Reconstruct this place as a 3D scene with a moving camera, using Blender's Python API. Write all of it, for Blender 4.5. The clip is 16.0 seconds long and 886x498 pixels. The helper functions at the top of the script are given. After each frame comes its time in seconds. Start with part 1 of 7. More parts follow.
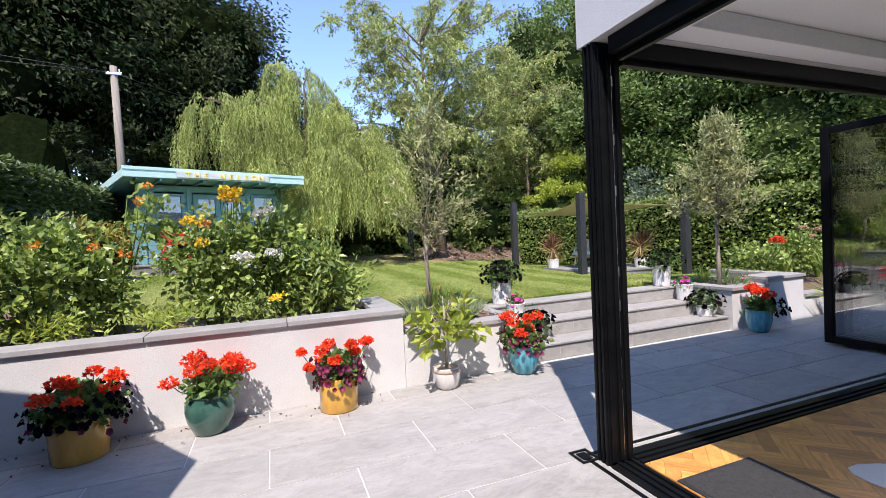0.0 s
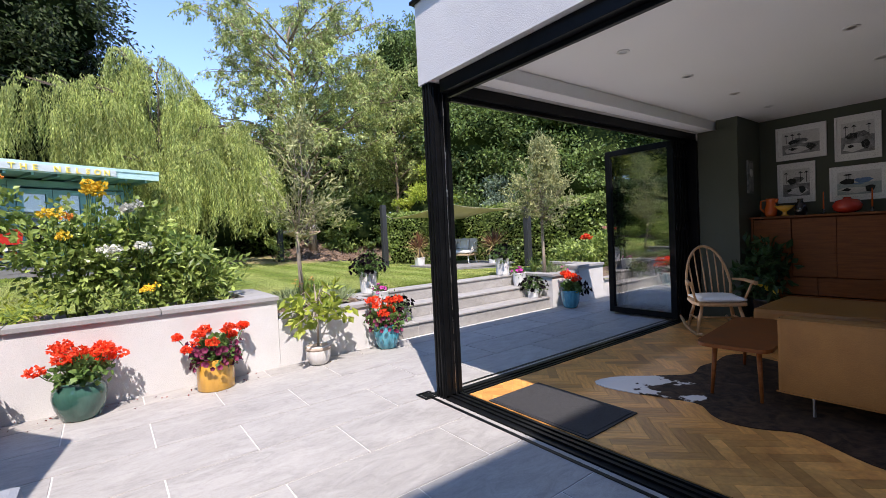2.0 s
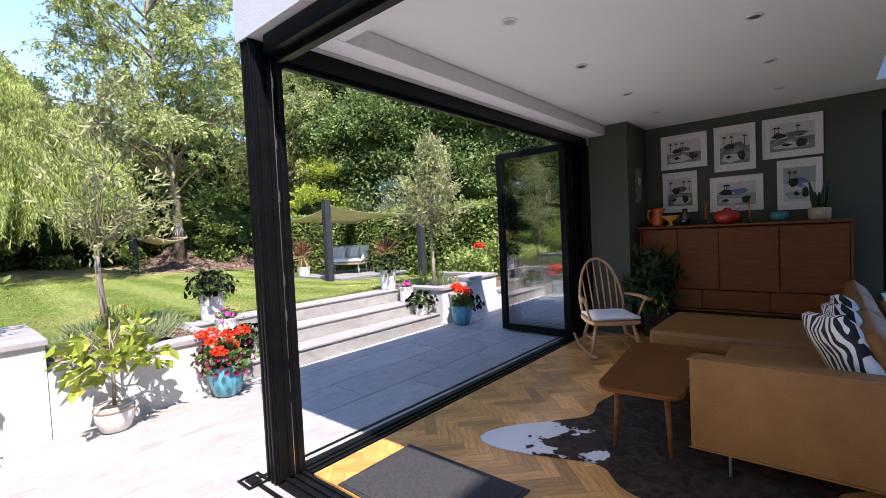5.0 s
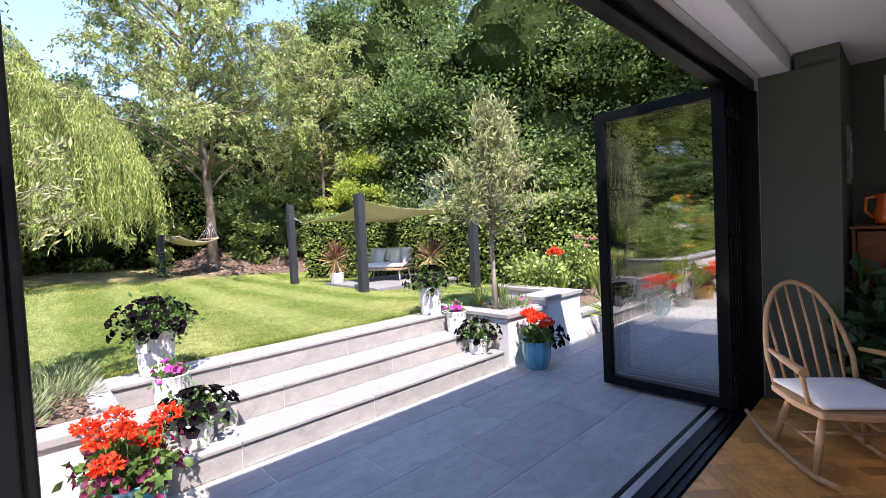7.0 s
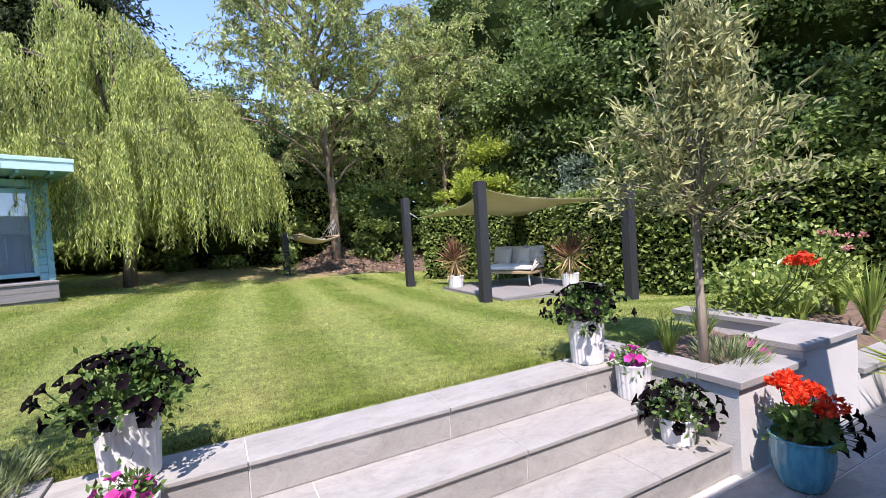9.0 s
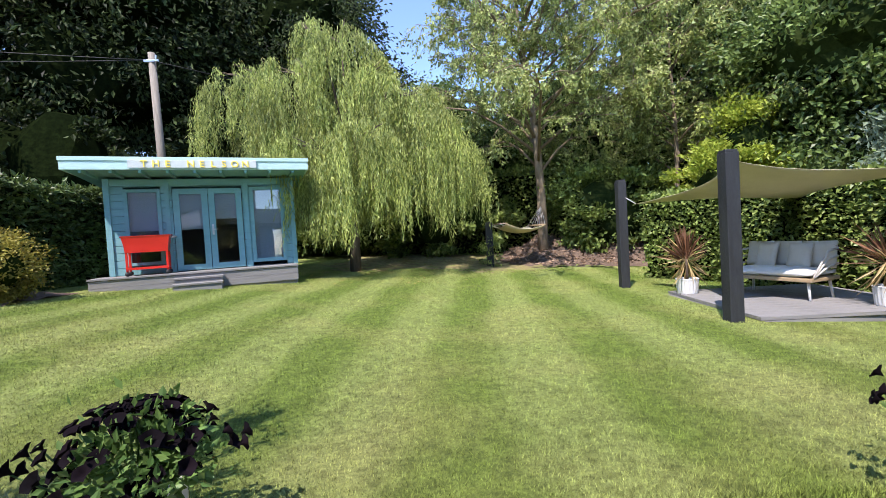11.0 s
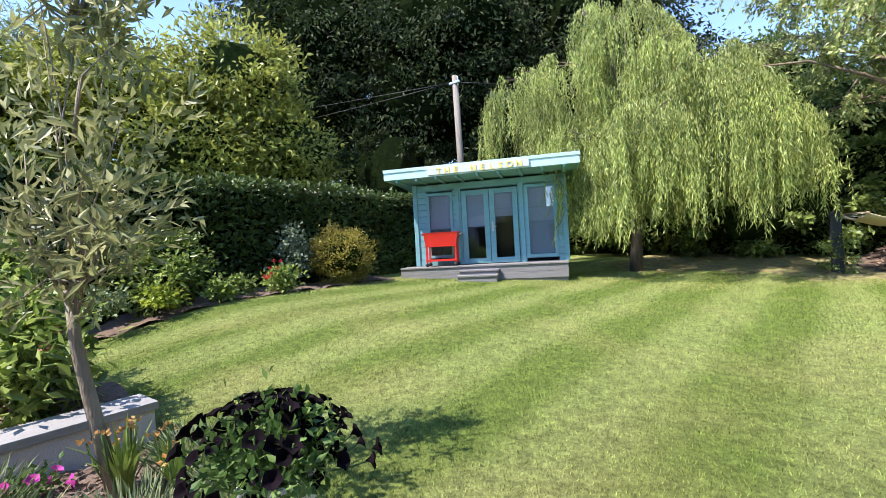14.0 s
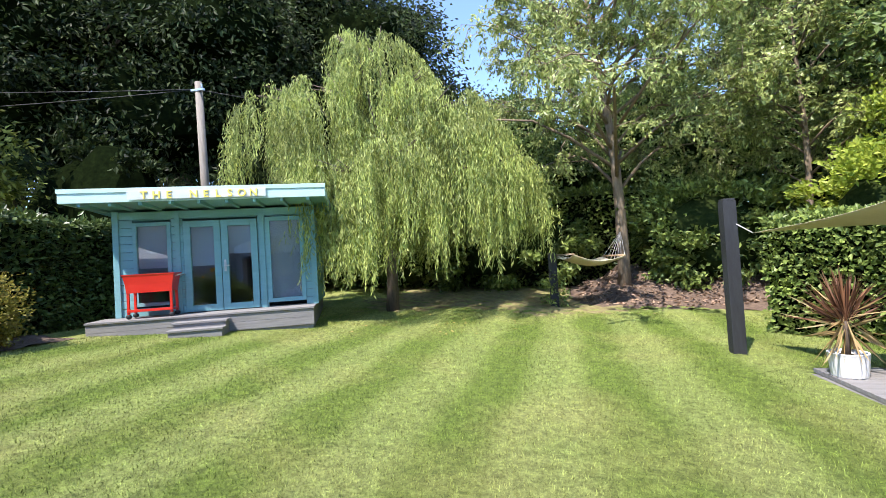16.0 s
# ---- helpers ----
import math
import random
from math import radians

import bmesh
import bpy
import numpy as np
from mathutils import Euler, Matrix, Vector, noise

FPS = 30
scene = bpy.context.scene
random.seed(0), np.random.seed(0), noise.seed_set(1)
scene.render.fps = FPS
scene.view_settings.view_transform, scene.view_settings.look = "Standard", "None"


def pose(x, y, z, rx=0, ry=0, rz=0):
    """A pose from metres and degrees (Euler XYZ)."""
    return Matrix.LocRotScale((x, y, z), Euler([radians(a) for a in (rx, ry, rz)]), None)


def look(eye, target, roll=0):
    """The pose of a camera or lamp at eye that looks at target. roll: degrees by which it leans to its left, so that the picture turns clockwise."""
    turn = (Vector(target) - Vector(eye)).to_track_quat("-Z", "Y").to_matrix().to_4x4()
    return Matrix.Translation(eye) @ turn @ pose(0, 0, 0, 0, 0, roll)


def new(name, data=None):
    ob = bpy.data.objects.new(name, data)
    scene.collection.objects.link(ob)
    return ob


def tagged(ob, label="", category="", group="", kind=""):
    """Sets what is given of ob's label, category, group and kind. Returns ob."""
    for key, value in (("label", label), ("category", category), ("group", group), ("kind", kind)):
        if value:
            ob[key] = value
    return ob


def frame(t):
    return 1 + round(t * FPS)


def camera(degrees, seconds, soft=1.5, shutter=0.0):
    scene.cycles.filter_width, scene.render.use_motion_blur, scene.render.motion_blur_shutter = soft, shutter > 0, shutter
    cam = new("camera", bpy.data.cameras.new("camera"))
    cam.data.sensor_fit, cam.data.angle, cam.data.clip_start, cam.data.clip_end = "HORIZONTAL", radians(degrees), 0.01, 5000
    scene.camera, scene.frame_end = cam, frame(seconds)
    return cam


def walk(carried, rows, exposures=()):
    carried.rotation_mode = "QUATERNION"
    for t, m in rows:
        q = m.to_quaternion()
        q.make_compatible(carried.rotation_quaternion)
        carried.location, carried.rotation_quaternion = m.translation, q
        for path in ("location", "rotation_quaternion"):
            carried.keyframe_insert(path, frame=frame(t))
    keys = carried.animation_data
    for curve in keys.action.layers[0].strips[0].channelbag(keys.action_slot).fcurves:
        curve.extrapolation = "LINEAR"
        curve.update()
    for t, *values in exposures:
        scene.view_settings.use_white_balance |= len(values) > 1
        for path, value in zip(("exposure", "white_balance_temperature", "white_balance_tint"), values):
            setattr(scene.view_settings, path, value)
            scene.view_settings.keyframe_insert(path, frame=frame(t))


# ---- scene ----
cam = camera(89.6, 16.0, soft=0.7)
METRES, EYE, TILT, LEAN, TURN = 8.0, 1.4, 0.0, 0.0, -20.4
PATH = [
    (0, (-0.27, -0.117, 1.322), (0.448, 1.748, 1.265), -2.8),
    (0.5, (-0.368, -0.331, 1.328), (0.487, 1.475, 1.27), -2.8),
    (1, (-0.499, -0.482, 1.286), (0.414, 1.297, 1.231), -2.7),
    (1.5, (-0.56, -0.662, 1.261), (0.47, 1.051, 1.198), -2.7),
    (2, (-0.535, -0.786, 1.231), (0.673, 0.807, 1.162), -2.8),
    (2.5, (-0.496, -0.862, 1.212), (0.836, 0.627, 1.136), -2.9),
    (3, (-0.443, -0.922, 1.211), (0.991, 0.47, 1.137), -3.1),
    (3.5, (-0.395, -0.93, 1.259), (1.119, 0.375, 1.187), -3.0),
    (6, (0.953, 0.306, 1.308), (2.474, 1.602, 1.232), -2.7),
    (6.5, (1.293, 0.629, 1.322), (2.753, 1.994, 1.249), -2.7),
    (7, (1.589, 0.984, 1.342), (2.96, 2.438, 1.27), -2.9),
    (7.5, (1.877, 1.296, 1.367), (3.136, 2.849, 1.288), -2.8),
    (8, (2.125, 1.661, 1.371), (3.299, 3.278, 1.292), -3.1),
    (10.5, (2.999, 3.058, 1.436), (3.268, 5.039, 1.368), -3.5),
    (11, (3.102, 3.237, 1.435), (3.092, 5.236, 1.367), -3.4),
    (11.5, (3.193, 3.384, 1.456), (2.801, 5.344, 1.385), -3.4),
    (12, (3.182, 3.56, 1.469), (2.435, 5.414, 1.395), -3.3),
    (12.5, (3.196, 3.614, 1.471), (2.175, 5.333, 1.395), -3.3),
    (13, (3.252, 3.635, 1.468), (2.05, 5.231, 1.389), -3.3),
    (13.5, (3.317, 3.655, 1.446), (2.115, 5.252, 1.393), -3.3),
    (14, (3.399, 3.76, 1.414), (2.196, 5.358, 1.405), -3.2),
    (14.5, (3.478, 4.04, 1.49), (2.285, 5.646, 1.511), -3.2),
    (15, (3.678, 4.327, 1.551), (2.74, 6.094, 1.58), -3.5),
    (15.5, (3.792, 4.637, 1.603), (3.156, 6.533, 1.645), -3.5),
    (16, (3.809, 4.996, 1.647), (3.425, 6.958, 1.696), -3.5),
]
walk(cam, [(t, look(eye, target, roll)) for t, eye, target, roll in PATH], exposures=[(0.0, 1.41, 6550, 20), (1.5, 1.42, 6550, 20), (3.5, 1.69, 6500, 20), (6.0, 2.0, 6450, 25), (7.0, 2.03, 6480, 26), (8.0, 1.78, 6500, 26), (10.5, 1.45, 6430, 20), (13.0, 1.69, 6430, 19), (16.0, 1.73, 6430, 17)])

# ---- light ----
SUN_WAY = Vector((-0.248, -0.484, 0.839))
world = bpy.data.worlds.new("sky")
scene.world = world
world.use_nodes = True
wn = world.node_tree
wn.nodes.clear()
sky = wn.nodes.new("ShaderNodeTexSky")
sky.sky_type = "NISHITA"
sky.sun_disc = False
sky.sun_elevation = radians(57)
sky.sun_rotation = radians(207)
sky.air_density, sky.dust_density, sky.ozone_density = 1.0, 0.0, 4.0
sky.altitude = 1200
bg = wn.nodes.new("ShaderNodeBackground")
bg.inputs["Strength"].default_value = 0.15
wo = wn.nodes.new("ShaderNodeOutputWorld")
wn.links.new(sky.outputs[0], bg.inputs[0])
wn.links.new(bg.outputs[0], wo.inputs[0])
sun = new("sun", bpy.data.lights.new("sun", "SUN"))
sun.data.energy = 2.95
sun.data.angle = radians(0.53)
sun.data.color = (1.0, 0.95, 0.87)
sun.matrix_world = look(SUN_WAY * 40, (0, 0, 0))

# fill lamps added in the two open sides, for daylight bounced up off the terrace
def opening_fill(name, at, turn, tilt, wide, high, watts):
    lamp = new(name, bpy.data.lights.new(name, "AREA"))
    lamp.data.shape = "RECTANGLE"
    lamp.data.size, lamp.data.size_y = wide, high
    lamp.data.energy = watts
    lamp.data.color = (1.0, 0.97, 0.93)
    lamp.matrix_world = pose(*at, 0, 0, turn) @ pose(0, 0, 0, 90 + tilt, 0, 0)


opening_fill("daylight_west_opening", (1.64, 0.35, 0.55), -90, 40, 2.4, 0.9, 1.7)
opening_fill("daylight_front_opening", (3.3, 1.72, 0.55), 180, 40, 3.2, 0.9, 2.4)


# ---- materials ----
def node_mat(name):
    m = bpy.data.materials.new(name)
    m.use_nodes = True
    return m, m.node_tree.nodes, m.node_tree.links, m.node_tree.nodes["Principled BSDF"]


def surface(name, dark, light, scale=3.0, rough=0.6, bump=0.1, fine=60.0, metal=0.0, piece=0.0, coat=0.0, spec=0.5, stretch=(1, 1, 1), island=0.0):
    """A two-scale surface: broad blotches between two colours, fine grain in colour and relief."""
    m, n, l, p = node_mat(name)
    tc = n.new("ShaderNodeTexCoord")
    mp = n.new("ShaderNodeMapping")
    mp.inputs["Scale"].default_value = stretch
    l.new(tc.outputs["Object"], mp.inputs[0])
    big = n.new("ShaderNodeTexNoise")
    big.inputs["Scale"].default_value = scale
    big.inputs["Detail"].default_value = 6
    big.inputs["Roughness"].default_value = 0.65
    small = n.new("ShaderNodeTexNoise")
    small.inputs["Scale"].default_value = fine
    small.inputs["Detail"].default_value = 4
    l.new(mp.outputs[0], big.inputs["Vector"])
    l.new(mp.outputs[0], small.inputs["Vector"])
    ramp = n.new("ShaderNodeValToRGB")
    ramp.color_ramp.elements[0].position, ramp.color_ramp.elements[1].position = 0.3, 0.7
    ramp.color_ramp.elements[0].color, ramp.color_ramp.elements[1].color = (*dark, 1), (*light, 1)
    l.new(big.outputs[0], ramp.inputs[0])
    hsv = n.new("ShaderNodeHueSaturation")
    l.new(ramp.outputs[0], hsv.inputs["Color"])
    mr = n.new("ShaderNodeMapRange")
    mr.inputs["To Min"].default_value, mr.inputs["To Max"].default_value = 0.82, 1.18
    l.new(small.outputs[0], mr.inputs[0])
    out = mr.outputs[0]
    if piece or island:
        src = n.new("ShaderNodeObjectInfo").outputs["Random"] if piece else n.new("ShaderNodeNewGeometry").outputs["Random Per Island"]
        pr = n.new("ShaderNodeMapRange")
        pr.inputs["To Min"].default_value, pr.inputs["To Max"].default_value = 1 - (piece or island), 1 + (piece or island)
        l.new(src, pr.inputs[0])
        mul = n.new("ShaderNodeMath")
        mul.operation = "MULTIPLY"
        l.new(out, mul.inputs[0])
        l.new(pr.outputs[0], mul.inputs[1])
        out = mul.outputs[0]
    l.new(out, hsv.inputs["Value"])
    l.new(hsv.outputs[0], p.inputs["Base Color"])
    rr = n.new("ShaderNodeMapRange")
    rr.inputs["To Min"].default_value, rr.inputs["To Max"].default_value = max(0.02, rough - 0.1), min(1, rough + 0.1)
    l.new(big.outputs[0], rr.inputs[0])
    l.new(rr.outputs[0], p.inputs["Roughness"])
    p.inputs["Metallic"].default_value = metal
    p.inputs["Specular IOR Level"].default_value = spec
    p.inputs["Coat Weight"].default_value = coat
    p.inputs["Coat Roughness"].default_value = 0.08
    if bump:
        b = n.new("ShaderNodeBump")
        b.inputs["Strength"].default_value = bump
        b.inputs["Distance"].default_value = 0.01
        l.new(small.outputs[0], b.inputs["Height"])
        l.new(b.outputs[0], p.inputs["Normal"])
    return m


def leafy(name, dark, light, rough=0.5, through_light=0.35, spec=0.35):
    """Leaves or petals: each one its own shade, some light passing through."""
    m, n, l, p = node_mat(name)
    geo = n.new("ShaderNodeNewGeometry")
    ramp = n.new("ShaderNodeValToRGB")
    ramp.color_ramp.elements[0].color, ramp.color_ramp.elements[1].color = (*dark, 1), (*light, 1)
    l.new(geo.outputs["Random Per Island"], ramp.inputs[0])
    tc = n.new("ShaderNodeTexCoord")
    big = n.new("ShaderNodeTexNoise")
    big.inputs["Scale"].default_value = 1.3
    l.new(tc.outputs["Object"], big.inputs["Vector"])
    mr = n.new("ShaderNodeMapRange")
    mr.inputs["From Min"].default_value, mr.inputs["From Max"].default_value = 0.3, 0.7
    mr.inputs["To Min"].default_value, mr.inputs["To Max"].default_value = 0.7, 1.3
    l.new(big.outputs[0], mr.inputs[0])
    hsv = n.new("ShaderNodeHueSaturation")
    l.new(mr.outputs[0], hsv.inputs["Value"])
    l.new(ramp.outputs[0], hsv.inputs["Color"])
    l.new(hsv.outputs[0], p.inputs["Base Color"])
    p.inputs["Roughness"].default_value = rough
    p.inputs["Specular IOR Level"].default_value = spec
    tr = n.new("ShaderNodeBsdfTranslucent")
    l.new(hsv.outputs[0], tr.inputs[0])
    mix = n.new("ShaderNodeMixShader")
    mix.inputs[0].default_value = through_light
    l.new(p.outputs[0], mix.inputs[1])
    l.new(tr.outputs[0], mix.inputs[2])
    l.new(mix.outputs[0], n["Material Output"].inputs[0])
    return m


def glassy(name, tint=(1, 1, 1), base=0.08):
    """Clear glass: straight through, with a gloss that grows towards grazing angles."""
    m, n, l, p = node_mat(name)
    n.remove(p)
    clear = n.new("ShaderNodeBsdfTransparent")
    clear.inputs[0].default_value = (*tint, 1)
    gloss = n.new("ShaderNodeBsdfGlossy")
    gloss.inputs["Roughness"].default_value = 0.0
    lw = n.new("ShaderNodeLayerWeight")
    lw.inputs["Blend"].default_value = 0.5
    pw = n.new("ShaderNodeMath")
    pw.operation = "POWER"
    pw.inputs[1].default_value = 4.5
    l.new(lw.outputs["Facing"], pw.inputs[0])
    ma = n.new("ShaderNodeMath")
    ma.operation = "MULTIPLY_ADD"
    ma.inputs[1].default_value = 0.8
    ma.inputs[2].default_value = base
    l.new(pw.outputs[0], ma.inputs[0])
    mix = n.new("ShaderNodeMixShader")
    l.new(ma.outputs[0], mix.inputs[0])
    l.new(clear.outputs[0], mix.inputs[1])
    l.new(gloss.outputs[0], mix.inputs[2])
    l.new(mix.outputs[0], n["Material Output"].inputs[0])
    return m


def stone(name):
    """Riven grey porcelain: cloudy grey with paler bands, fine dark veins and a soft relief."""
    m, n, l, p = node_mat(name)
    tc = n.new("ShaderNodeTexCoord")
    oi = n.new("ShaderNodeObjectInfo")
    shift = n.new("ShaderNodeVectorMath")
    shift.operation = "MULTIPLY_ADD"
    shift.inputs[1].default_value = (37.0, 91.0, 53.0)
    l.new(oi.outputs["Random"], shift.inputs[0])
    l.new(tc.outputs["Object"], shift.inputs[2])
    mp = n.new("ShaderNodeMapping")
    mp.inputs["Scale"].default_value = (1.0, 2.2, 1.6)
    mp.inputs["Rotation"].default_value = (0, 0, radians(24))
    l.new(shift.outputs[0], mp.inputs[0])
    cloud = n.new("ShaderNodeTexNoise")
    cloud.inputs["Scale"].default_value, cloud.inputs["Detail"].default_value = 2.6, 9
    cloud.inputs["Roughness"].default_value, cloud.inputs["Distortion"].default_value = 0.68, 1.1
    vein = n.new("ShaderNodeTexNoise")
    vein.inputs["Scale"].default_value, vein.inputs["Detail"].default_value = 5.0, 12
    vein.inputs["Roughness"].default_value, vein.inputs["Distortion"].default_value = 0.75, 2.2
    grit = n.new("ShaderNodeTexNoise")
    grit.inputs["Scale"].default_value, grit.inputs["Detail"].default_value = 70, 5
    for t in (cloud, vein, grit):
        l.new(mp.outputs[0], t.inputs["Vector"])
    ramp = n.new("ShaderNodeValToRGB")
    ramp.color_ramp.elements[0].position, ramp.color_ramp.elements[1].position = 0.32, 0.7
    ramp.color_ramp.elements[0].color, ramp.color_ramp.elements[1].color = (0.262, 0.253, 0.235, 1), (0.365, 0.353, 0.33, 1)
    l.new(cloud.outputs[0], ramp.inputs[0])
    vr = n.new("ShaderNodeMapRange")
    vr.inputs["From Min"].default_value, vr.inputs["From Max"].default_value = 0.3, 0.52
    vr.inputs["To Min"].default_value, vr.inputs["To Max"].default_value = 0.8, 1.03
    l.new(vein.outputs[0], vr.inputs[0])
    pr = n.new("ShaderNodeMapRange")
    pr.inputs["To Min"].default_value, pr.inputs["To Max"].default_value = 0.92, 1.08
    l.new(oi.outputs["Random"], pr.inputs[0])
    gr_ = n.new("ShaderNodeMapRange")
    gr_.inputs["To Min"].default_value, gr_.inputs["To Max"].default_value = 0.86, 1.14
    l.new(grit.outputs[0], gr_.inputs[0])
    value = vr.outputs[0]
    for extra in (pr, gr_):
        mul = n.new("ShaderNodeMath")
        mul.operation = "MULTIPLY"
        l.new(value, mul.inputs[0])
        l.new(extra.outputs[0], mul.inputs[1])
        value = mul.outputs[0]
    hsv = n.new("ShaderNodeHueSaturation")
    l.new(value, hsv.inputs["Value"])
    l.new(ramp.outputs[0], hsv.inputs["Color"])
    l.new(hsv.outputs[0], p.inputs["Base Color"])
    p.inputs["Roughness"].default_value = 0.6
    b = n.new("ShaderNodeBump")
    b.inputs["Strength"].default_value, b.inputs["Distance"].default_value = 0.35, 0.008
    l.new(vein.outputs[0], b.inputs["Height"])
    l.new(b.outputs[0], p.inputs["Normal"])
    return m


RENDER = surface("white_render", (0.52, 0.51, 0.495), (0.6, 0.59, 0.57), 1.5, 0.85, 0.35, 140)
CAP = surface("grey_porcelain_cap", (0.25, 0.245, 0.235), (0.34, 0.33, 0.32), 4, 0.6, 0.1, 60, piece=0.06)
TILE = stone("grey_porcelain")
GROUT = surface("pale_grout", (0.5, 0.49, 0.46), (0.62, 0.61, 0.57), 6, 0.9, 0.2, 120)
BLACK_ALU = surface("black_aluminium", (0.0035, 0.004, 0.0045), (0.007, 0.0075, 0.0085), 8, 0.34, 0.02, 200, spec=0.14)
STEEL = surface("brushed_steel", (0.5, 0.5, 0.5), (0.65, 0.65, 0.65), 20, 0.35, 0.02, 200, metal=1.0)
PLASTER = surface("white_ceiling_paint", (0.82, 0.82, 0.81), (0.87, 0.87, 0.86), 1, 0.85, 0.04, 120)
GREEN_WALL = surface("olive_green_wall_paint", (0.066, 0.074, 0.05), (0.084, 0.093, 0.066), 1.2, 0.8, 0.05, 150)
OAK = surface("oak_parquet", (0.42, 0.17, 0.04), (0.74, 0.37, 0.1), 5, 0.38, 0.06, 40, piece=0.32, stretch=(1, 9, 1))
OAK_REST = surface("oak_parquet_rest", (0.42, 0.17, 0.04), (0.74, 0.37, 0.1), 5, 0.38, 0.06, 40, island=0.32)
TEAK = surface("teak_veneer", (0.125, 0.037, 0.009), (0.225, 0.072, 0.016), 4, 0.45, 0.05, 50, stretch=(1, 1, 12), spec=0.2)
BLONDE = surface("blonde_elm", (0.36, 0.2, 0.09), (0.5, 0.3, 0.14), 8, 0.42, 0.05, 80, stretch=(4, 4, 1))
LEATHER = surface("tan_leather", (0.2, 0.085, 0.018), (0.3, 0.135, 0.03), 3, 0.45, 0.25, 160, spec=0.35)
SOIL = surface("bark_mulch", (0.07, 0.045, 0.03), (0.2, 0.14, 0.1), 22, 0.95, 0.9, 60)
BARK = surface("bark", (0.07, 0.05, 0.035), (0.17, 0.13, 0.1), 6, 0.9, 0.9, 30, stretch=(3, 3, 0.6))
TAN_BARK = surface("tan_bark", (0.13, 0.095, 0.06), (0.28, 0.21, 0.14), 7, 0.9, 0.8, 40, stretch=(3, 3, 0.6))
PALE_BARK = surface("pale_bark", (0.22, 0.18, 0.13), (0.36, 0.31, 0.24), 8, 0.9, 0.7, 40, stretch=(3, 3, 0.6))
TEAL = surface("teal_painted_timber", (0.15, 0.34, 0.37), (0.2, 0.41, 0.44), 3, 0.6, 0.15, 60, stretch=(1, 1, 6))
FASCIA_TEAL = surface("pale_teal_paint", (0.4, 0.6, 0.58), (0.5, 0.7, 0.67), 3, 0.6, 0.12, 60, stretch=(1, 6, 6))
GREY_BOARD = surface("weathered_grey_decking", (0.17, 0.165, 0.16), (0.27, 0.26, 0.25), 5, 0.85, 0.3, 60, stretch=(0.4, 6, 6))
DARK_POST = surface("dark_stained_post", (0.012, 0.013, 0.015), (0.028, 0.031, 0.035), 5, 0.7, 0.4, 60, stretch=(4, 4, 0.6))
POLE_WOOD = surface("weathered_pole", (0.18, 0.155, 0.125), (0.3, 0.265, 0.22), 5, 0.9, 0.4, 50, stretch=(5, 5, 0.5))
GLASS = glassy("clear_glass", (0.98, 0.985, 0.985), 0.025)
DOOR_GLASS = glassy("sealed_unit_glass", (0.975, 0.985, 0.98), 0.36)
ROOF_GLASS = glassy("rooflight_glass", (0.97, 0.98, 0.99), 0.02)
WINDOW_GLASS = glassy("summerhouse_glass", (0.8, 0.84, 0.86), 0.12)
ROOF_FELT = surface("dark_roof", (0.04, 0.04, 0.045), (0.08, 0.08, 0.085), 5, 0.9, 0.4, 80)

L_WILLOW = leafy("willow_leaves", (0.09, 0.15, 0.028), (0.6, 0.65, 0.2), 0.42, 0.34)
L_CHERRY = leafy("light_tree_leaves", (0.14, 0.2, 0.05), (0.56, 0.61, 0.22), 0.4, 0.4, 0.45)
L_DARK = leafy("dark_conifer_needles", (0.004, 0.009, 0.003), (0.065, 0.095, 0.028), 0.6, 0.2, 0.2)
L_OAK = leafy("woodland_leaves", (0.04, 0.075, 0.018), (0.24, 0.33, 0.095), 0.42, 0.35)
L_HEDGE = leafy("hedge_leaves", (0.075, 0.12, 0.026), (0.31, 0.39, 0.1), 0.4, 0.35)
L_DARKHEDGE = leafy("laurel_hedge_leaves", (0.035, 0.065, 0.017), (0.135, 0.19, 0.052), 0.4, 0.25)
L_RHODO = leafy("olive_green_leaves", (0.14, 0.17, 0.03), (0.5, 0.52, 0.12), 0.4, 0.35)
L_OLIVE = leafy("olive_leaves", (0.17, 0.2, 0.08), (0.46, 0.46, 0.21), 0.45, 0.3)
L_LIME = leafy("yellow_green_leaves", (0.2, 0.28, 0.03), (0.45, 0.5, 0.08), 0.45, 0.4)
L_BLUE = leafy("blue_green_leaves", (0.1, 0.15, 0.1), (0.24, 0.3, 0.2), 0.5, 0.25)
L_ROSE = leafy("rose_leaves", (0.09, 0.155, 0.032), (0.42, 0.52, 0.13), 0.36, 0.38, 0.45)
L_GOLD = leafy("golden_box_leaves", (0.2, 0.16, 0.03), (0.4, 0.36, 0.07), 0.5, 0.3)
L_POT = leafy("geranium_leaves", (0.06, 0.13, 0.03), (0.17, 0.28, 0.07), 0.5, 0.3)
L_CORDY = leafy("bronze_sword_leaves", (0.07, 0.03, 0.02), (0.3, 0.15, 0.08), 0.45, 0.25)
L_STRAW = leafy("straw_sword_leaves", (0.36, 0.24, 0.1), (0.6, 0.45, 0.22), 0.5, 0.25)
L_LAV = leafy("grey_lavender", (0.13, 0.19, 0.08), (0.34, 0.4, 0.2), 0.7, 0.2)
P_RED = leafy("scarlet_petals", (0.75, 0.035, 0.008), (0.95, 0.11, 0.025), 0.6, 0.3)
P_CRIMSON = leafy("crimson_petals", (0.35, 0.012, 0.02), (0.6, 0.03, 0.05), 0.6, 0.3)
P_BLACK = leafy("near_black_petals", (0.003, 0.002, 0.003), (0.009, 0.005, 0.008), 0.9, 0.05, 0.1)
